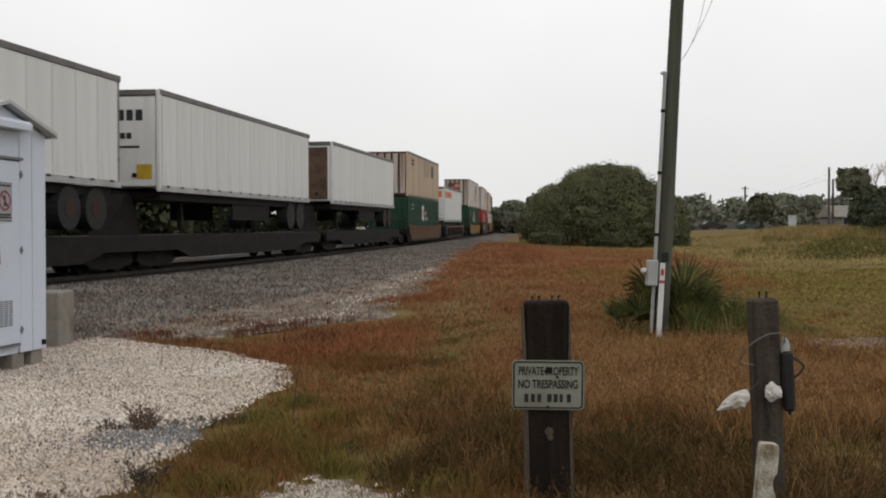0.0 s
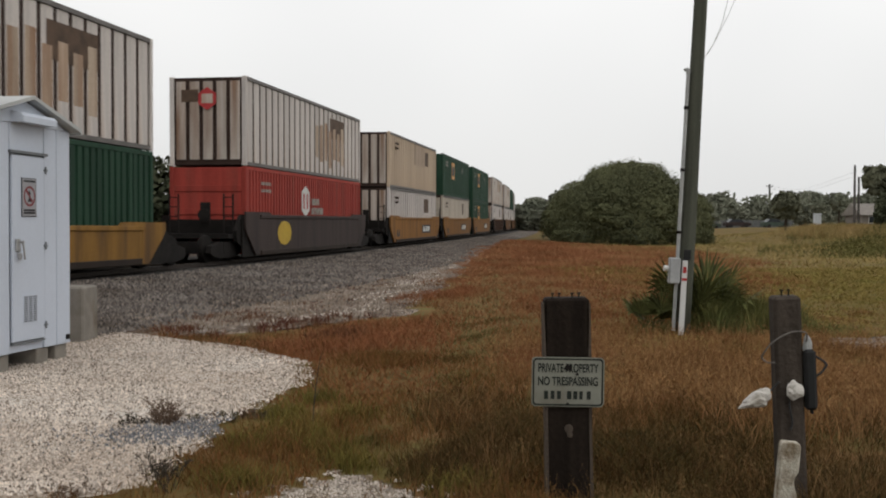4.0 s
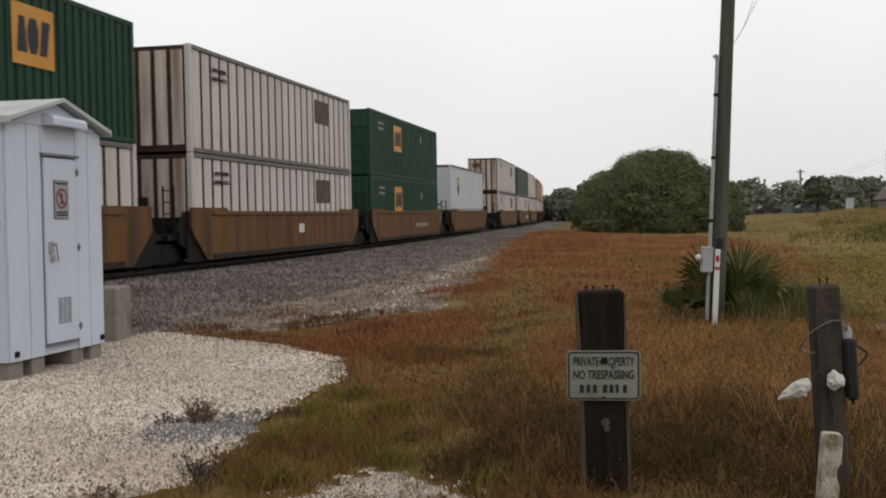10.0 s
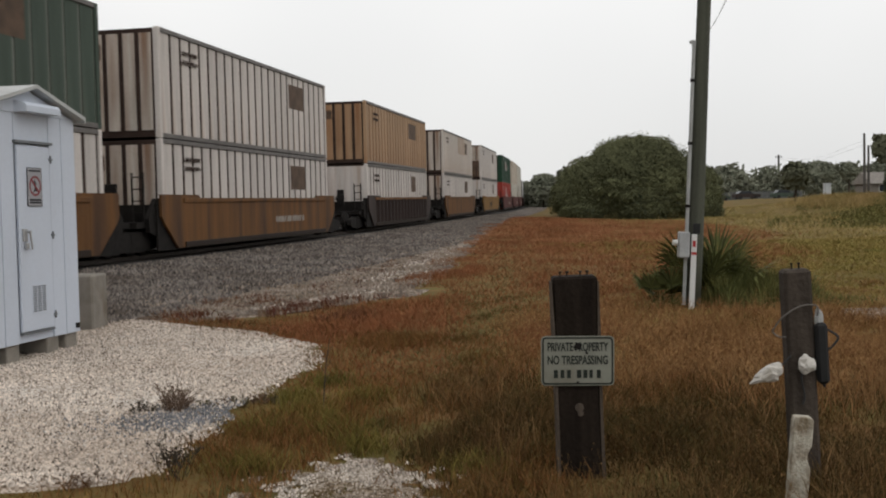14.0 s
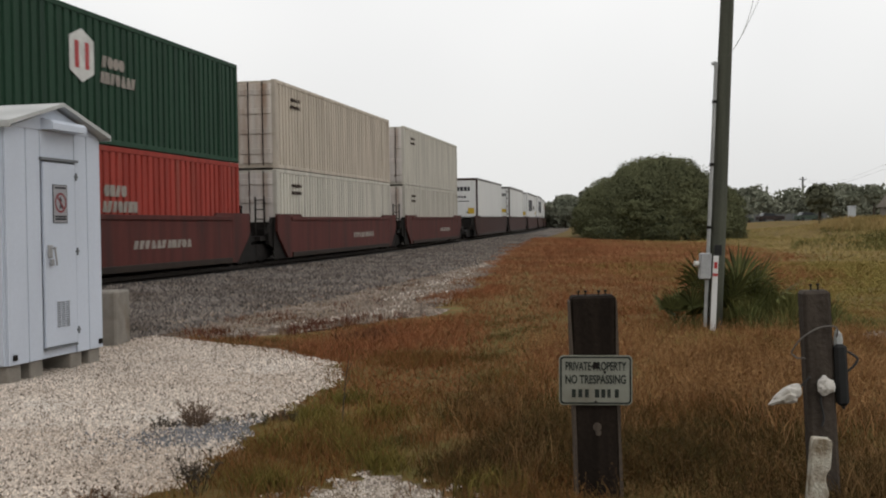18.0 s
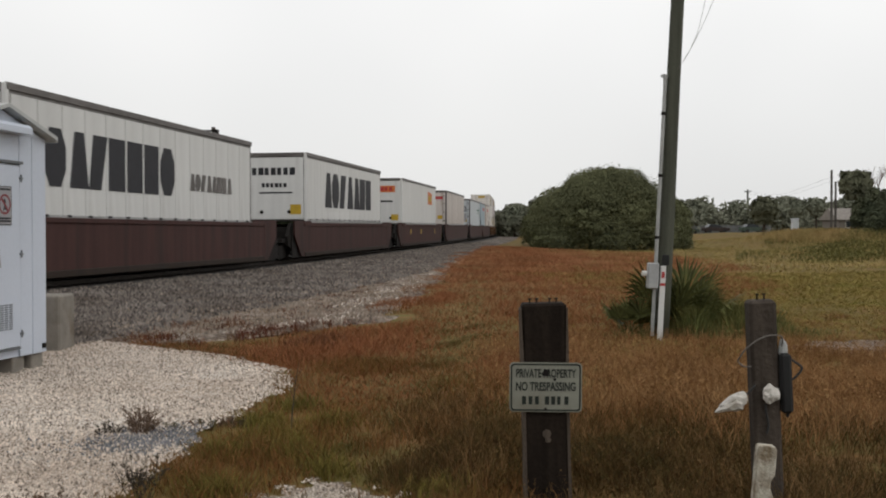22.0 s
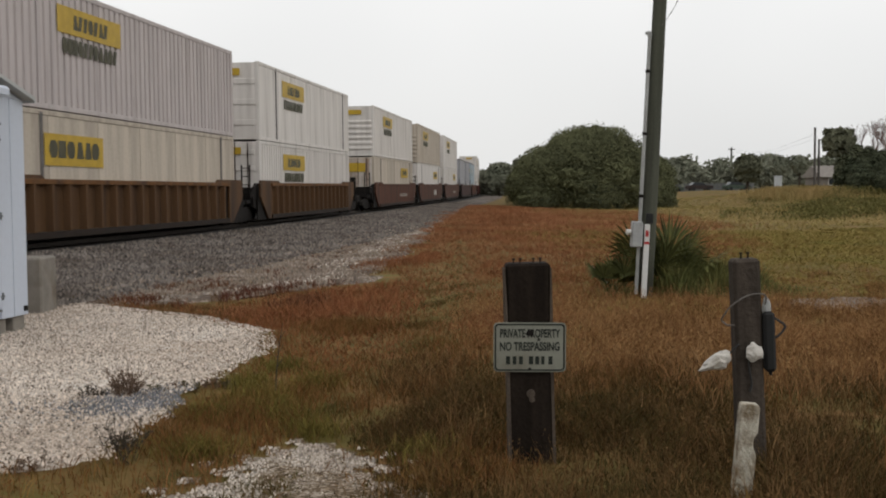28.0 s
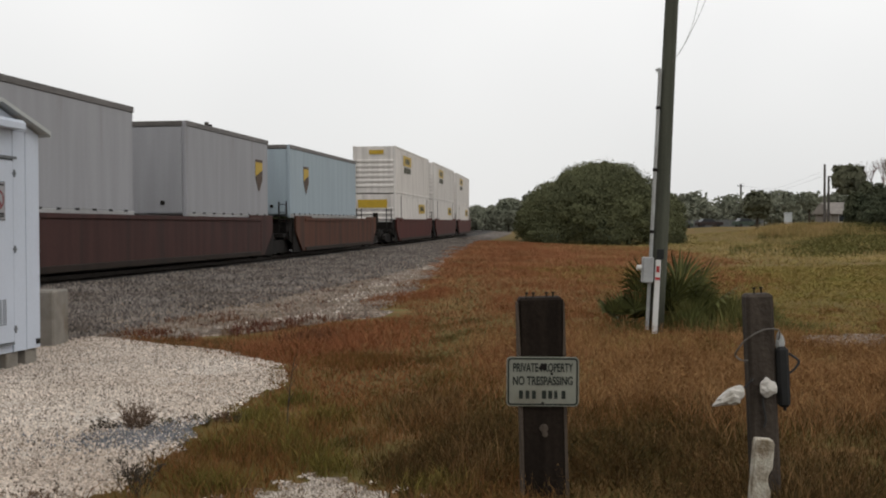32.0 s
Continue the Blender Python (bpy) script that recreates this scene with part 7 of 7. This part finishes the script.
def bogie(t, y):
    """A two-axle truck; the wheels are round and plain."""
    def frame_mesh():
        bm = bmesh.new()
        for sx in (-1, 1):
            prism(bm, [(-1.25, 0.30), (-1.0, 0.18), (-0.4, 0.12), (0.4, 0.12), (1.0, 0.18), (1.25, 0.30), (1.2, 0.5), (0.45, 0.62), (-0.45, 0.62), (-1.2, 0.5)], sx * 1.0 - 0.09, sx * 1.0 + 0.09, "x")
        box(bm, -1.1, -0.25, 0.25, 1.1, 0.25, 0.62)
        return mesh_of("bogie_frame", bm, STEEL)
    b = part("bogie", shared("bogie", frame_mesh), None, t, "grimy cast-steel truck", pose(0, y, 0.0))
    def wheel_mesh():
        bm = bmesh.new()
        tube(bm, (-0.06, 0, 0), (0.07, 0, 0), 0.42, None, 22)
        tube(bm, (-0.09, 0, 0), (-0.06, 0, 0), 0.45, None, 22)
        tube(bm, (0.07, 0, 0), (0.1, 0, 0), 0.12, None, 10)
        return mesh_of("wheel", bm, STEEL)
    wm = shared("wheel", wheel_mesh)
    for dy in (-0.88, 0.88):
        for sx in (-1, 1):
            part("wheel", wm, None, b, "", pose(sx * 0.76, dy, 0.42, 0, 0, 0 if sx > 0 else 180))
    return b


DIMMARK = mat("dim_lettering", (0.09, 0.085, 0.05), 0.6, 0, 5, 0.3)
NOSEFRAME = paint("dark_brown_frame", (0.055, 0.033, 0.028), 0.4)
REDCHORD = paint("red_chord", (0.22, 0.045, 0.03), 0.4)


def well_unit(material, length, label, ribbed=False, bogies=(True, True), plates=(), walk_ends=True, top=1.46, seed=0):
    """One unit of a stack car; z = 0 is the rail head."""
    t = thing("well_car", pose(0, 0, RAIL), label, "rail car", "cars of the train")
    hl = length / 2
    def sill_mesh():
        bm = bmesh.new()
        prism(bm, [(-hl + 1.3, 0.15), (hl - 1.3, 0.15), (hl - 1.3, top), (-hl + 1.3, top)], -0.03, 0.03, "x")
        return mesh_of("side_sill", bm, material)
    sill_x = 1.33 if ribbed else 1.41
    sm = shared(("sill", material.name, round(length, 2), top), sill_mesh)
    for sx in (-1, 1):
        part("side_sill", sm, None, t, "", pose(sx * sill_x, 0, 0))
    def end_sill_mesh():
        return mesh_of("end_sill", prism(bmesh.new(), [(-1.3, 1.0), (-1.18, 0.85), (-0.35, 0.15), (0, 0.15), (0, top), (-0.15, top + 0.1), (-1.3, top + 0.1)], -0.032, 0.034, "x"), sooty)
    sooty = material
    es = shared(("end_sill", sooty.name, top), end_sill_mesh)
    guide = shared(("guide", material.name), lambda: mesh_of("raised_end", prism(bmesh.new(), [(0, 0), (1.3, 0), (1.12, 0.1), (0, 0.1)], -0.03, 0.036, "x"), SOOT if material is SOOT else material))
    # plates added behind the sill ends so the gaps there stay dark
    shroud = shared(("shroud", top), lambda: mesh_of("end_shroud", box(bmesh.new(), -0.02, -0.85, 0.12, 0.02, 0.85, top - 0.02), STEEL))
    for sgn in (-1, 1):
        part("raised_end", guide, None, t, "", pose(1.41, -hl + 1.15, top - 0.001) if sgn < 0 else pose(1.41, hl - 1.15, top - 0.001) @ Matrix.Scale(-1, 4, (0, 1, 0)))
        for sx in (-1.34, 1.34):
            part("end_shroud", shroud, None, t, "dark plate added to fill the gap behind the tapered end", pose(sx, sgn * (hl - 0.75), 0))
    for sgn in (-1, 1):
        part("end_sill", es, None, t, "tapered end of the side sill", pose(1.41, sgn * (hl - 1.3), 0, 0, 0, 0) if sgn < 0 else pose(1.41, hl - 1.3, 0) @ Matrix.Scale(-1, 4, (0, 1, 0)))
    part("top_chord", shared(("chord", ribbed, material.name, round(length, 2), top), lambda: mesh_of("top_chord", box(bmesh.new(), -0.05, -hl + 1.3, -0.07, 0.05, hl - 1.3, 0.05, 0.012), REDCHORD if material is SOOT else ORANGE if ribbed else material)), None, t, "", pose(1.43, 0, top - 0.04))
    part("bottom_chord", shared(("bchord", material.name, round(length, 2)), lambda: mesh_of("bottom_chord", box(bmesh.new(), -0.06, -hl + 1.35, -0.06, 0.05, hl - 1.35, 0.10, 0.012), SOOT)), None, t, "sooty bottom chord", pose(1.43, 0, 0.20))
    part("floor", box(bmesh.new(), -1.38, -hl + 1.2, 0.2, 1.38, hl - 1.2, 0.30), STEEL, t)
    if ribbed:
        n = int((length - 2.6) / 0.78)
        rib = shared(("wrib", material.name, top), lambda: mesh_of("rib", prism(bmesh.new(), [(-0.08, -0.09), (0.075, -0.05), (0.075, 0.05), (-0.08, 0.09)], 0.3, top - 0.1, "z"), material))
        for i in range(n):
            part("rib", rib, None, t, "", pose(1.44, -hl + 1.5 + (i + 0.5) * (length - 3.0) / n, 0))
    for sgn in (-1, 1):
        y = sgn * (hl - 0.1)
        part("end_bulkhead", box(bmesh.new(), -1.38, min(y, y - sgn * 0.5), 0.72, 1.38, max(y, y - sgn * 0.5), top - 0.15), STEEL, t)
        part("end_platform", box(bmesh.new(), -1.2, min(y, y + sgn * 1.0), 0.72, 1.2, max(y, y + sgn * 1.0), 0.86), STEEL, t)
        part("end_web", prism(bmesh.new(), [(y - sgn * 0.4, 0.3), (y - sgn * 0.4, top), (y + sgn * 0.1, top), (y + sgn * 0.55, 0.95), (y + sgn * 0.5, 0.6)], 1.18, 1.3, "x"), STEEL, t)
    for k, has in enumerate(bogies):
        if has:
            bogie(t, (-1 if k == 0 else 1) * (hl + 0.75))
    if walk_ends:
        for xx in (-0.9, 0.9):
            bm = bmesh.new()
            y = -hl - 0.5
            tube(bm, (xx, y, 0.86), (xx, y, top + 0.65), 0.03, None, 6)
            tube(bm, (xx + 0.3, y, 0.86), (xx + 0.3, y, top + 0.65), 0.03, None, 6)
            for z in (1.1, 1.4, 1.7, 2.0):
                tube(bm, (xx, y, z), (xx + 0.3, y, z), 0.018, None, 6)
            part("ladder", bm, STEEL, t)
        bm = bmesh.new()
        tube(bm, (0.2, -hl - 0.35, 1.45), (0.2, -hl - 0.42, 1.45), 0.2, None, 16)
        box(bm, 0.05, -hl - 0.35, 1.15, 0.35, -hl - 0.2, 1.85, 0.02)
        part("hand_brake", bm, STEEL, t)
    x = 1.442
    for mk in plates:
        if mk == "plate":
            add_bar(t, "dark_plate", x, 1.4, 0.55, 4.2, 1.05, DMARK, "black plate with pale letters")
            word(t, x + 0.006, 1.6, 0.64, 4.0, 0.96, 3, WMARK, seed)
            word(t, x, -6.2, 0.45, -5.3, 0.8, 2, DMARK, seed)
        elif mk == "number":
            word(t, x, 0.8, 0.66, 3.8, 0.86, 11, DULLMARK, seed)
        elif mk == "rednumber":
            word(t, x, -1.6, 0.6, 0.4, 1.0, 3, SOOT, seed)
        elif mk == "yellowdot":
            for y in (-5.2, -1.0, 5.5):
                add_bar(t, "yellow_square", x, y, 0.85, y + 0.35, 1.15, YMARK)
        elif mk == "patch":
            add_bar(t, "pale_patch", x, 0.6, 0.75, 1.1, 1.05, WMARK)
        elif mk == "oval":
            part("yellow_patch", prism(bmesh.new(), [(-3.9 + 0.75 * math.cos(a), 0.85 + 0.42 * math.sin(a)) for a in [k * 0.52 for k in range(12)]], x, x + 0.006, "x"), YMARK, t, "round yellow patch")
        elif mk == "letters":
            word(t, x, 1.5, 0.6, 3.2, 1.0, 3, WMARK, seed)
    return t


def flat_unit(length, label, material=STEEL):
    t = thing("flat_car", pose(0, 0, RAIL), label, "rail car", "cars of the train")
    hl = length / 2
    part("deck", box(bmesh.new(), -1.3, -hl, 0.78, 1.3, hl, 0.95, 0.01), material, t)
    part("side_sill", prism(bmesh.new(), [(-hl, 0.55), (-hl + 2.4, 0.55), (-hl + 3.4, 0.30), (hl - 3.4, 0.30), (hl - 2.4, 0.55), (hl, 0.55), (hl, 0.92), (-hl, 0.92)], 1.28, 1.36, "x"), material, t)
    part("side_sill", prism(bmesh.new(), [(-hl, 0.55), (-hl + 2.4, 0.55), (-hl + 3.4, 0.30), (hl - 3.4, 0.30), (hl - 2.4, 0.55), (hl, 0.55), (hl, 0.92), (-hl, 0.92)], -1.36, -1.28, "x"), material, t)
    part("centre_sill", box(bmesh.new(), -0.35, -hl - 0.7, 0.25, 0.35, hl + 0.7, 0.75), STEEL, t)
    part("hitch", prism(bmesh.new(), [(-hl + 0.5, 0.95), (-hl + 2.2, 0.95), (-hl + 1.6, 2.1), (-hl + 1.2, 2.1)], -0.35, 0.35, "x"), STEEL, t)
    bogie(t, -hl + 1.6)
    bogie(t, hl - 1.6)
    return t


MOVERS = []


def ride(ob, u, z):
    """Remembers a thing that rides on the train, u metres back from its mark."""
    MOVERS.append((ob, u, z))


UP, LOW = 3.46, 0.58
TRAIL_WELL = 1.78

# each row: place of the near end, upper box, lower box, well, length of the unit
BOXES = {
    "tan": ("post", TAN, "post", "tan exterior-post steel container with rust stains", ("number",), RUSTEND),
    "tan_rust": ("post", TANRUST, "post", "rust-brown tan exterior-post steel container", ("number",), TANRUST),
    "rusty": ("post", RUSTY, "post", "rust-streaked off-white exterior-post container", ("number",), RUSTEND),
    "white": ("post", WHITE, "post", "dirty white exterior-post steel container", ("number",), RUSTEND),
    "white_red": ("post", WHITE, "post", "dirty white exterior-post container with a red emblem", ("hexend",), RUSTEND),
    "white_door": ("post", WHITE, "door", "white exterior-post container with rust-brown rear doors", ("number", "rustend"), RUSTEND),
    "white_low": ("post", WHITE, "flat", "white exterior-post container with a plain white end", ("number",), WHITE),
    "cream_low": ("post", CREAM, "post", "cream exterior-post steel container", ("number",), CREAM),
    "green": ("ribbed", GREEN, "plain", "dark green ribbed steel container with a yellow emblem", ("yellow", "number"), GREEN),
    "green_far": ("ribbed", GREEN, "flat", "dark green ribbed container with a plain end and yellow emblem", ("yellowfar",), GREEN),
    "green_hex": ("ribbed", GREEN, "plain", "dark green ribbed container with a white six-sided emblem", ("hex", "number"), GREEN),
    "green_door": ("ribbed", GREEN, "door", "dark green ribbed container with an emblem and barred rear doors", ("hex", "number"), GREEN),
    "red_hex": ("ribbed", REDBOX, "plain", "red ribbed steel container with a white emblem", ("hex", "number"), REDBOX),
    "olive": ("post", OLIVE, "post", "faded grey-green exterior-post container", (), OLIVE),
    "cream_ribbed": ("ribbed", CREAM, "door", "cream ribbed steel container with barred rear doors", ("number",), RUSTY),
    "cream_plain": ("ribbed", paint("pale_cream", (0.58, 0.55, 0.48), 0.2), "door", "pale cream ribbed steel container with barred rear doors", ("number",), WHITE),
    "white_fine": ("ribbed", WARMWHITE, "door", "white finely ribbed steel container with a yellow name panel", ("sign",), WARMWHITE),
    "grey_sign": ("ribbed", LILAC, "louvre", "grey ribbed container with a yellow name panel", ("sign",), LILAC),
    "white_sign": ("ribbed", WARMWHITE, "louvre", "dirty white ribbed container with a yellow name panel", ("sign",), WARMWHITE),
    "white_smooth": ("smooth", WARMWHITE, "plain", "white smooth-sided container with a yellow panel", ("sign",), WARMWHITE),
    "white_lowsign": ("smooth", WARMWHITE, "louvre", "white smooth container with a small yellow name panel", ("lowsign",), WARMWHITE),
    "cream_sign": ("ribbed", CREAM, "louvre", "cream ribbed container with a yellow name panel", ("sign",), CREAM),
    "cream_front": ("smooth", CREAM, "plain", "cream smooth-sided container with a large yellow name panel", ("frontsign",), CREAM),
    "cream_rustend": ("smooth", CREAM, "door", "cream smooth container with yellow and rust on its doors", ("lowsign",), RUSTY),
    "white_ribbed": ("ribbed", WARMWHITE, "louvre", "white ribbed steel container", ("lowsign",), WARMWHITE),
}
STACKS = [
    (42.52, "tan", "green_hex", TANWELL, False, ()),
    (83.90, "white_red", "green_hex", YELLOW, False, ()),
    (105.07, "white_red", "red_hex", DARKBROWN, False, ("oval",)),
    (125.90, "tan", "white", BRIGHTORANGE, False, ("plate",)),
    (143.50, "green", "cream_low", BRIGHTORANGE, False, ("plate",)),
    (161.05, "green", "green", BRIGHTORANGE, False, ("plate",)),
    (181.80, "rusty", "white", DUSKBROWN, True, ("number",)),
    (203.20, "rusty", "white", ORANGE, False, ("number",)),
    (224.40, "green_far", "white_low", ORANGE, False, ("number",)),
    (241.95, "white", "white", ORANGE, False, ("patch",)),
    (259.55, "green", "green", ORANGE, False, ("number",)),
    (302.55, "white", "white", ORANGE, False, ()),
    (320.15, "olive", "white", ORANGE, False, ("plate",)),
    (337.75, "white", "white", ORANGE, False, ("number",)),
    (358.75, "tan_rust", "white_low", DARKBROWN, True, ()),
    (379.75, "rusty", "white", ORANGE, False, ()),
    (401.00, "white_door", "white_low", YELLOW, False, ("rednumber",)),
    (422.05, "green_door", "red_hex", MAROON, False, ("number",)),
    (439.72, "cream_ribbed", "cream_plain", MAROON, False, ("number",)),
    (457.30, "cream_plain", "cream_plain", MAROON, False, ("number",)),
    (647.10, "white_sign", "white_ribbed", OCHRE, True, ()),
    (665.65, "grey_sign", "cream_front", OCHRE, True, ()),
    (683.05, "white_smooth", "white_fine", OCHRE, True, ()),
    (704.25, "white_sign", "cream_rustend", BROWN, False, ("number",)),
    (721.70, "cream_sign", "white_lowsign", BROWN, False, ("letters",)),
    (739.46, "white_sign", "white_ribbed", BROWN, False, ("number",)),
    (802.20, "white_sign", "white_lowsign", MAROON, False, ()),
    (819.80, "white_sign", "white_lowsign", MAROON, False, ()),
    (837.40, "white_sign", "white_lowsign", MAROON, False, ()),
]
MADE = {}


def stack_box(key, seed):
    style, material, end, label, marks, end_material = BOXES[key]
    if key in MADE:
        return copy_thing(MADE[key], pose(0, 0, 0))
    MADE[key] = container("container", style, material, end, label, marks, end_material, seed)
    return MADE[key]


WELLS = {}


def well_copy(material, length, ribbed, plates, label, bogies=(True, True), top=1.46):
    key = (material.name, round(length, 2), ribbed, plates, bogies, top)
    if key in WELLS:
        return copy_thing(WELLS[key], pose(0, 0, RAIL))
    WELLS[key] = well_unit(material, length, label, ribbed, bogies, plates, bogies[1], top, len(WELLS))
    return WELLS[key]


WELLNAME = {BRIGHTORANGE.name: "dusty orange", ORANGE.name: "weathered orange", TANWELL.name: "tan-brown", YELLOW.name: "dirty yellow", DUSKBROWN.name: "dusky brown", BROWN.name: "rust-brown", OCHRE.name: "ochre-brown", DARKBROWN.name: "dark brown", MAROON.name: "dull maroon", REDDECK.name: "dull red"}
for i, (n, up, low, material, ribbed, plates) in enumerate(STACKS):
    u = n + L / 2
    ride(stack_box(up, i), u, UP)
    ride(stack_box(low, i + 50), u, LOW)
    ride(well_copy(material, 15.4, ribbed, plates, WELLNAME[material.name] + (" ribbed" if ribbed else "") + " steel well car carrying stacked containers", top=1.1 if n in (42.52, 83.90) else 1.46), u, RAIL)

# trailers in wells and on flats: near end, length, material, marks, carrier
TRAILERS = [
    (-12.4, 14.6, CLEAN, (), "flat", "plain", True, 2.58),
    (4.53, 14.6, CLEAN, ("enddark",), "flat", "plain", True, 2.58),
    (22.95, 14.6, CLEAN, ("brownend",), "flat", "plain", True, 2.60),
    (61.42, 13.7, CLEAN, ("stripe",), "red", "plain", False, 1.86),
    (278.49, 13.9, PALE, ("shield",), "orange", "plain", False, 1.84),
    (480.39, 14.6, CLEAN, ("enddark",), "maroon", "plain", False, TRAIL_WELL),
    (501.52, 14.6, CLEAN, ("enddoordark",), "maroon", "door", True, TRAIL_WELL),
    (522.88, 14.6, CLEAN, ("bigdark2", "enddark"), "maroon", "plain", True, TRAIL_WELL),
    (544.16, 14.6, CLEAN, ("bigdark", "enddark"), "maroon", "plain", True, 1.9),
    (565.34, 14.6, CLEAN, ("endorange", "sideorange"), "maroon_dots", "plain", False, 1.84),
    (586.61, 14.6, WHITE, ("enddoorred",), "maroon", "door", True, 1.82),
    (607.73, 14.6, PALE, ("rings",), "maroon", "door", True, 1.72),
    (624.75, 8.0, BLUE, ("redsmall",), "pair", "plain", False, 1.76),
    (636.00, 7.4, WHITE, ("redsmall",), "", "plain", False, 1.78),
    (758.52, 7.6, GREY, (), "pair", "plain", False, 1.84),
    (769.58, 7.6, GREY, ("shield",), "", "plain", False, 1.84),
    (779.87, 11.5, BLUE, ("shield",), "brown", "plain", False, 1.9),
]
TNAMES = {WHITE.name: "off-white", CLEAN.name: "clean white", PALE.name: "pale grey", BLUE.name: "pale blue", GREY.name: "dull grey"}
MNAMES = {"enddark": "dark lettering on its nose", "brownend": "dirty brown doors", "stripe": "an orange stripe", "shield": "a brown shield emblem", "enddoordark": "dark letters on its doors", "bigdark": "large dark lettering along its side", "bigdark2": "large dark lettering along its side", "endorange": "orange name panels", "enddoorred": "red panels on its doors", "rings": "ring emblems on its doors", "redsmall": "small red markings"}
for i, (n, ln, material, marks, carrier, end, ribs, z) in enumerate(TRAILERS):
    u = n + ln / 2
    lab = TNAMES[material.name] + " road trailer with " + (MNAMES[marks[0]] if marks else "upright side seams")
    ob = trailer("semi_trailer", material, lab, ln, 2.86 if z < 2.2 else 2.8, marks, carrier == "flat", end, i, ribs)
    ride(ob, u, z)
    if carrier == "flat":
        ride(flat_unit(17.4, "dark grimy flat car carrying a road trailer"), u, RAIL)
    elif carrier == "red":
        ride(well_copy(SOOT, 15.4, True, (), "sooty ribbed well car with a dull red top edge", top=1.08), u, RAIL)
    elif carrier == "orange":
        ride(well_copy(ORANGE, 15.4, False, (), "weathered orange steel well car carrying a trailer"), u, RAIL)
    elif carrier == "maroon":
        ride(well_copy(DARKMAROON, 19.0, False, (), "dull maroon steel well car carrying a trailer", (True, False)), u, RAIL)
    elif carrier == "maroon_dots":
        ride(well_copy(DARKMAROON, 19.0, False, ("yellowdot",), "dull maroon well car with yellow reflectors", (True, False)), u, RAIL)
    elif carrier == "pair":
        ride(well_copy(DARKMAROON, 18.6, False, (), "dark maroon long well car carrying two short trailers"), n + 9.3, RAIL)
    elif carrier == "brown":
        ride(well_copy(BROWN, 15.4, False, (), "rust-brown steel well car carrying a trailer"), u + 2.2, RAIL)


# ---- what moves ----
DIST = [(0, 0), (3, 72.05), (5.5, 131.5), (8, 190.91), (10, 238.73), (12, 286.91), (14, 334.97), (16.5, 394.67), (19, 454.21), (22, 525.73), (25, 597.41), (27.5, 656.78), (30, 715.62), (32, 762.88)]


def gone(t):
    return float(np.interp(t, [a for a, _ in DIST], [b for _, b in DIST]))


def motions():
    for ob, u, z in MOVERS:
        rows = []
        for k in range(33):
            t = 1.0 * k
            s = u - gone(t)
            x, y, th = track_at(s)
            tip = math.atan(float(rise(s + 5) - rise(s - 5)) / 10)
            rows.append((t, Matrix.Translation((x, y, z + float(rise(s)))) @ Matrix.Rotation(-th, 4, "Z") @ Matrix.Rotation(tip, 4, "X")))
        walk(ob, rows)


motions()
